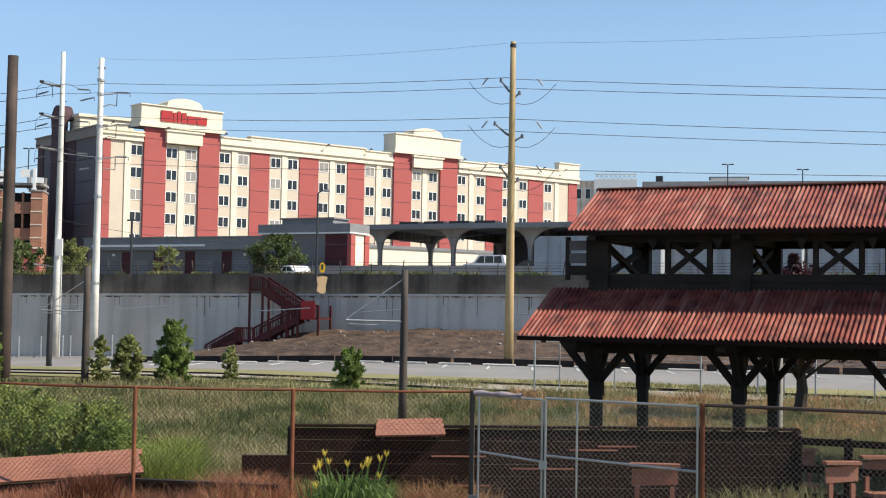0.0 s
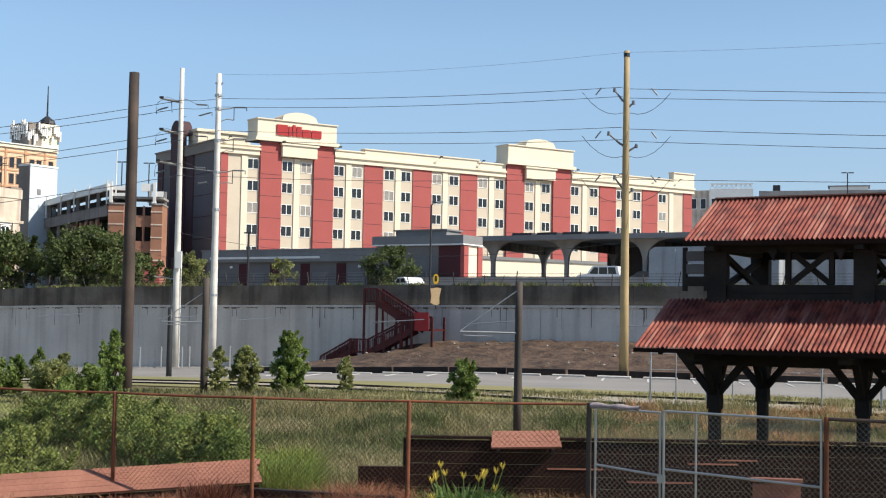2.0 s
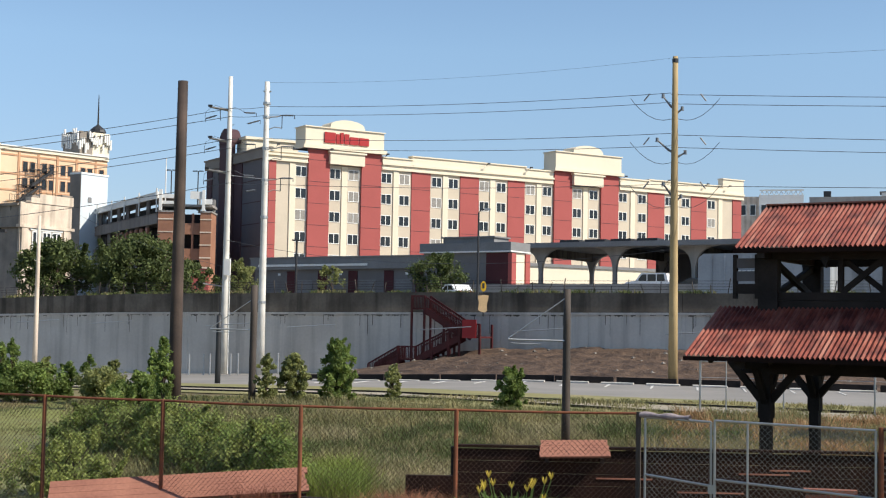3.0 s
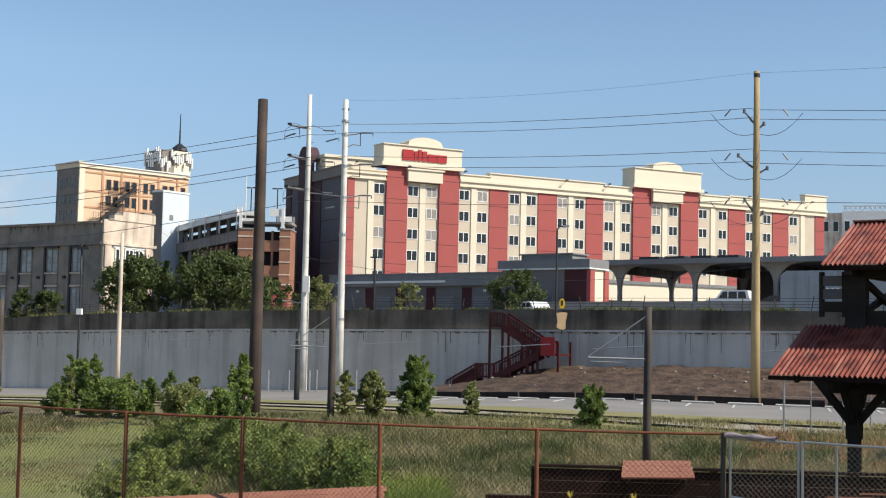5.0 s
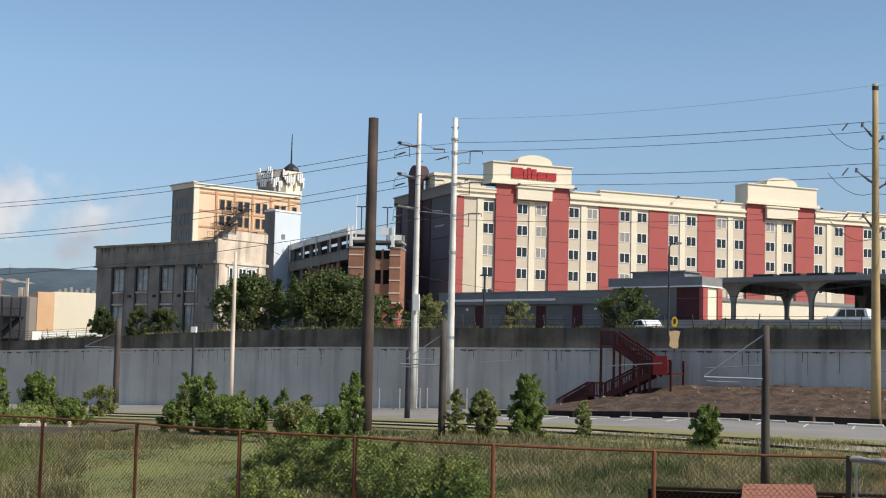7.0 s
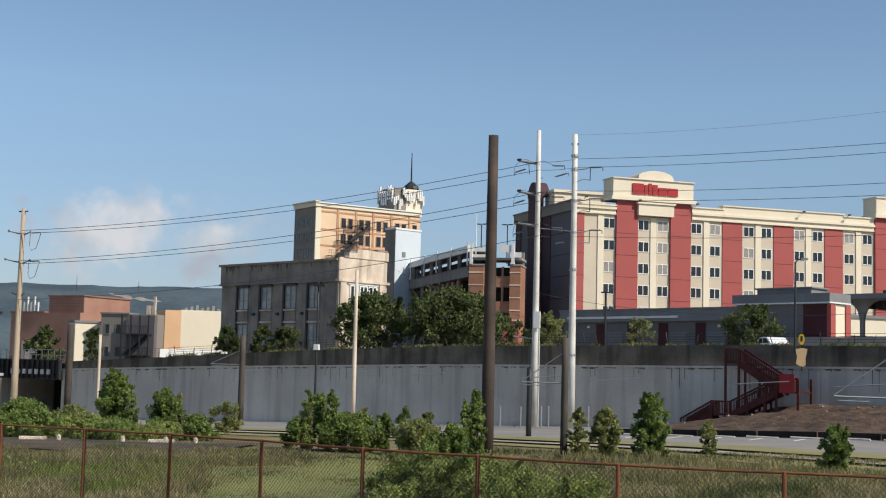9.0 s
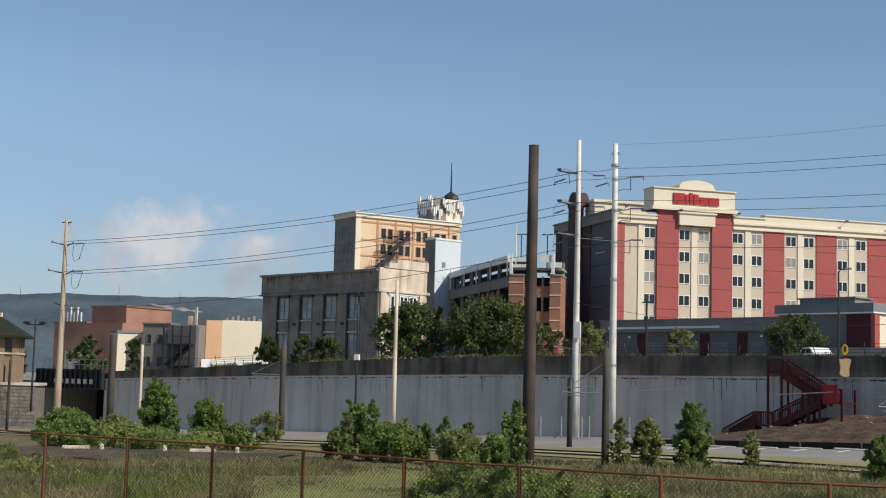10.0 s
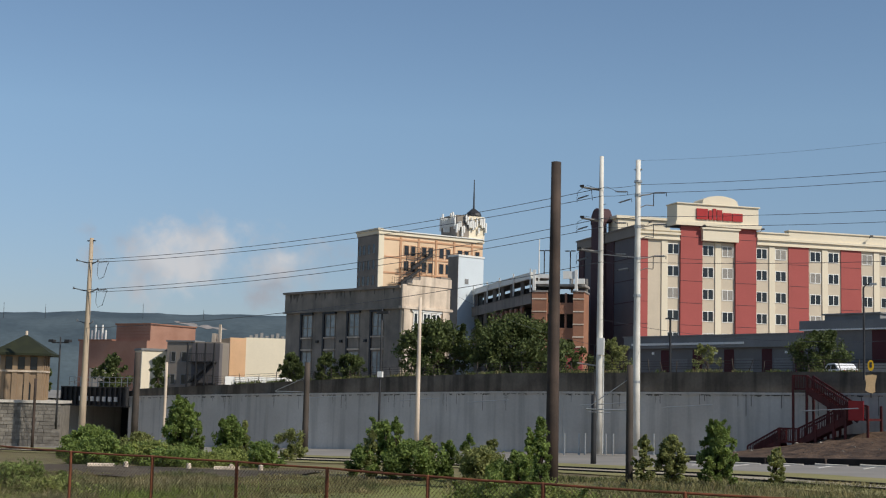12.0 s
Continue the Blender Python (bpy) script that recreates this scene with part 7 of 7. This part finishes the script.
def grasses():
    blades("green_weeds", 26000, patches(-15, 24, 28, 50, 3.0, 0.12, 1.2), 0.5, 0.02, GRASS_GREEN, "dark green weed patches in the ditch", 31, 0.5)
    blades("straw_grass", 20000, patches(-15, 14, 28, 52, 8.0, 0.15, 1.2), 0.5, 0.014, GRASS_STRAW, "pale straw grass patches in the ditch", 32, 0.5)
    blades("straw_grass", 9000, patches(-42, -30, 36, 56, 5.0, 0.1), 0.42, 0.018, GRASS_STRAW, "pale straw and yellow weed patches beyond the fence", 33, 0.5)
    def wall_top(rng):
        while True:
            k, n = rng.uniform(-80, 45), -0.45 - 1.3 * rng.uniform()
            if noise.noise((k * 0.35, 0.0, 6.0)) > -0.05:
                return along(k, n)

    def wall_top_z(x, y):
        return parapet_z(along_wall(x, y)) - (0.02 if off_wall(x, y) > -0.9 else 0.4)
    blades("wall_top_weeds", 7000, wall_top, 0.3, 0.03, GRASS, "dry brown and green weeds along the wall top", 34, 0.5, 1.0, wall_top_z)
    blades("wall_top_weeds", 9000, wall_top, 0.3, 0.035, GRASS_GREEN, "low green weeds along the wall top", 35, 0.6, 1.0, wall_top_z)
    blades("tall_grass", 90000, sector(-15, 24, 28, 60, 1.2), 0.42, 0.016, GRASS, "tall uneven green and straw meadow grass in the ditch", 1, 0.5)
    blades("tall_grass", 20000, sector(-42, -29, 38, 55, 1.0), 0.34, 0.022, GRASS, "uneven green meadow grass beyond the fence", 2, 0.5)
    blades("tall_grass", 16000, sector(-22, -15, 28, 60, 1.2), 0.40, 0.016, GRASS, "uneven green meadow grass beyond the fence", 12, 0.5)
    blades("lime_weeds", 15000, sector(-12.7, -10.2, 28, 33), 0.72, 0.014, GRASS_LIME, "bright lime green weeds beyond the fence", 3, 0.4)
    blades("dock_stalks", 1300, sector(-15.0, -13.5, 24.9, 25.6), 0.62, 0.013, GRASS_DOCK, "tall dark red-brown dock stalks gone to seed", 36, 0.3, 0.8)
    blades("russet_weeds", 20000, sector(-24, 3, 24.8, 26.6), 0.42, 0.009, GRASS_BROWN, "russet dead weeds along the fence", 4, 0.5)
    blades("dry_grass", 14000, sector(-30, 3, 24.8, 26.8), 0.42, 0.008, GRASS_DRY, "straw-coloured dry grass along the fence", 5, 0.5)
    blades("dry_grass", 16000, sector(3, 24, 44, 58), 0.4, 0.022, GRASS_DRY, "dry orange grass on the far ditch bank", 6, 0.5)
    blades("verge_grass", 12000, sector(-20, 14, 61, 66), 0.2, 0.025, GRASS, "short weeds along the path edge", 7)
    blades("weedy_tufts", 16000, sector(-42, -29.5, 42, 54), 0.42, 0.018, GRASS, "olive and straw weed tufts beyond the fence", 18, 0.5)
    blades("weedy_tufts", 16000, sector(-40, -25, 54.5, 60.5), 0.26, 0.02, GRASS, "straw and olive weeds along the car park edge", 19, 0.5)
    blades("lawn_grass", 16000, sector(-30.5, -20, 36, 60), 0.13, 0.02, GRASS, "short uneven grass on the mown lawn", 21, 0.5)
    blades("weedy_tufts", 9000, sector(-42, -30, 42, 52), 0.45, 0.018, GRASS_LIME, "yellow-green weed tufts beyond the fence", 8, 0.5)


grasses()


def lily_clump():
    x, y = spot(-3.75, 24.2, FIRST_STAND)
    root = thing("lily_clump", x, y, -0.4, 0, "clump of strappy green leaves with yellow lilies", "plant")
    root.scale = (1.45, 1.45, 1.45)
    rng = np.random.default_rng(11)
    me = Mesh()
    for i in range(700):
        an, r = rng.uniform(0, 2 * math.pi), rng.uniform(0, 0.55)
        bx, by = r * math.cos(an), r * math.sin(an)
        h, o = rng.uniform(0.35, 0.75), rng.uniform(0.05, 0.5)
        ex, ey = bx + o * math.cos(an), by + o * math.sin(an)
        ux, uy = -math.sin(an) * 0.012, math.cos(an) * 0.012
        me.add([(bx - ux, by - uy, -0.1), (bx + ux, by + uy, -0.1), ((bx + ex) / 2 + ux, (by + ey) / 2 + uy, h * .75), ((bx + ex) / 2 - ux, (by + ey) / 2 - uy, h * .75),
                (ex, ey, h * rng.uniform(.45, 1.0))], [(0, 1, 2, 3), (3, 2, 4)])
    part("leaves", me, LILY_LEAF, root)
    for i in range(14):
        an, r = rng.uniform(0, 2 * math.pi), rng.uniform(0.1, 0.6)
        px, py, h = r * math.cos(an), r * math.sin(an), rng.uniform(0.45, 0.86)
        part("stem", Mesh().tube([(px * .4, py * .4, 0), (px, py, h)], 0.006, 5), LILY_LEAF, root)
        fl = Mesh()
        for k in range(6):
            t = k * math.pi / 3
            fl.add([(px, py, h), (px + .03 * math.cos(t - .4), py + .03 * math.sin(t - .4), h + .05), (px + .045 * math.cos(t), py + .045 * math.sin(t), h + .10),
                    (px + .03 * math.cos(t + .4), py + .03 * math.sin(t + .4), h + .05)], [(0, 1, 2, 3)])
        part("flower", fl, FLOWER, root, "yellow lily flower")


lily_clump()


def left_field():
    me = Mesh()

    def lawn(u, v):
        x, y = spot(-30.5 + 10.5 * u, 28 + (32 + 2.5 * math.sin(9 * u)) * v)
        return x, y, ground_z(x, y) + 0.06
    me.grid(lawn, 24, 40)
    solid("lawn", me, LAWN, "smooth mown green lawn beyond the fence", "lawn", kind="structure")
    me = Mesh()

    def lot(u, v):
        x, y = spot(-38.5 + (10.0 + 1.5 * v) * u, 58.5 + 1.2 * math.sin(7 * u) + 8 * v)
        return x, y, ground_z(x, y) + 0.09
    me.grid(lot, 30, 10)
    solid("small_lot", me, DARK_ASPHALT, "small worn asphalt car park beyond the fence", "road", kind="structure")
    for b, long_stop in ((-36.6, True), (-35.1, False), (-32.6, False), (-31.6, True), (-30.9, False), (-29.7, False)):
        x, y = spot(b, 65.5)
        z = ground_z(x, y) + 0.09
        if long_stop:
            solid("wheel_stop", Mesh().prism([(0, 0), (0, 0.1), (0.03, 0.14), (0.12, 0.14), (0.15, 0.1), (0.15, 0)], 0, 1.2), PALE_STONE, "pale concrete wheel stop in the small car park", "wheel stop", "small lot stops", m=pose(x, y, z, 0, 0, -55))
        else:
            solid("marker_post", Mesh().tube([(0, 0, 0), (0, 0, 0.2), (0, 0, 0.26)], [0.12, 0.11, 0.06], 8), PALE_STONE, "short pale marker post by the car park", "post", "marker posts", m=pose(x, y, z))


left_field()


def steel_fence():
    """Plain steel fence posts on the far verge behind the pavilion."""
    for k in range(9):
        a, b = Vector((*spot(4.1 + 2.3 * k, 60), 0)), Vector((*spot(4.1 + 2.3 * (k + 1), 60), 0))
        d = b - a
        root = thing("steel_fence", a.x, a.y, -0.05, math.degrees(math.atan2(d.y, d.x)), "thin grey steel fence bay on the verge", "fence", "steel fence bays")
        part("post", Mesh().tube([(0, 0, 0), (0, 0, 2.3)], 0.045, 6), STEEL, root)
        if k in (0, 1, 4, 6):
            part("rail", Mesh().tube([(0, 0, 2.2), (1.1, 0, 2.2), (1.1, 0, 0)], 0.03, 6), STEEL, root)
            part("rail", Mesh().tube([(0, 0, 1.1), (1.1, 0, 1.1)], 0.025, 6), STEEL, root)
        part("wire", Mesh().tube([(0, 0, 1.5), (d.length, 0, 1.5)], 0.012, 4), STEEL, root)


steel_fence()
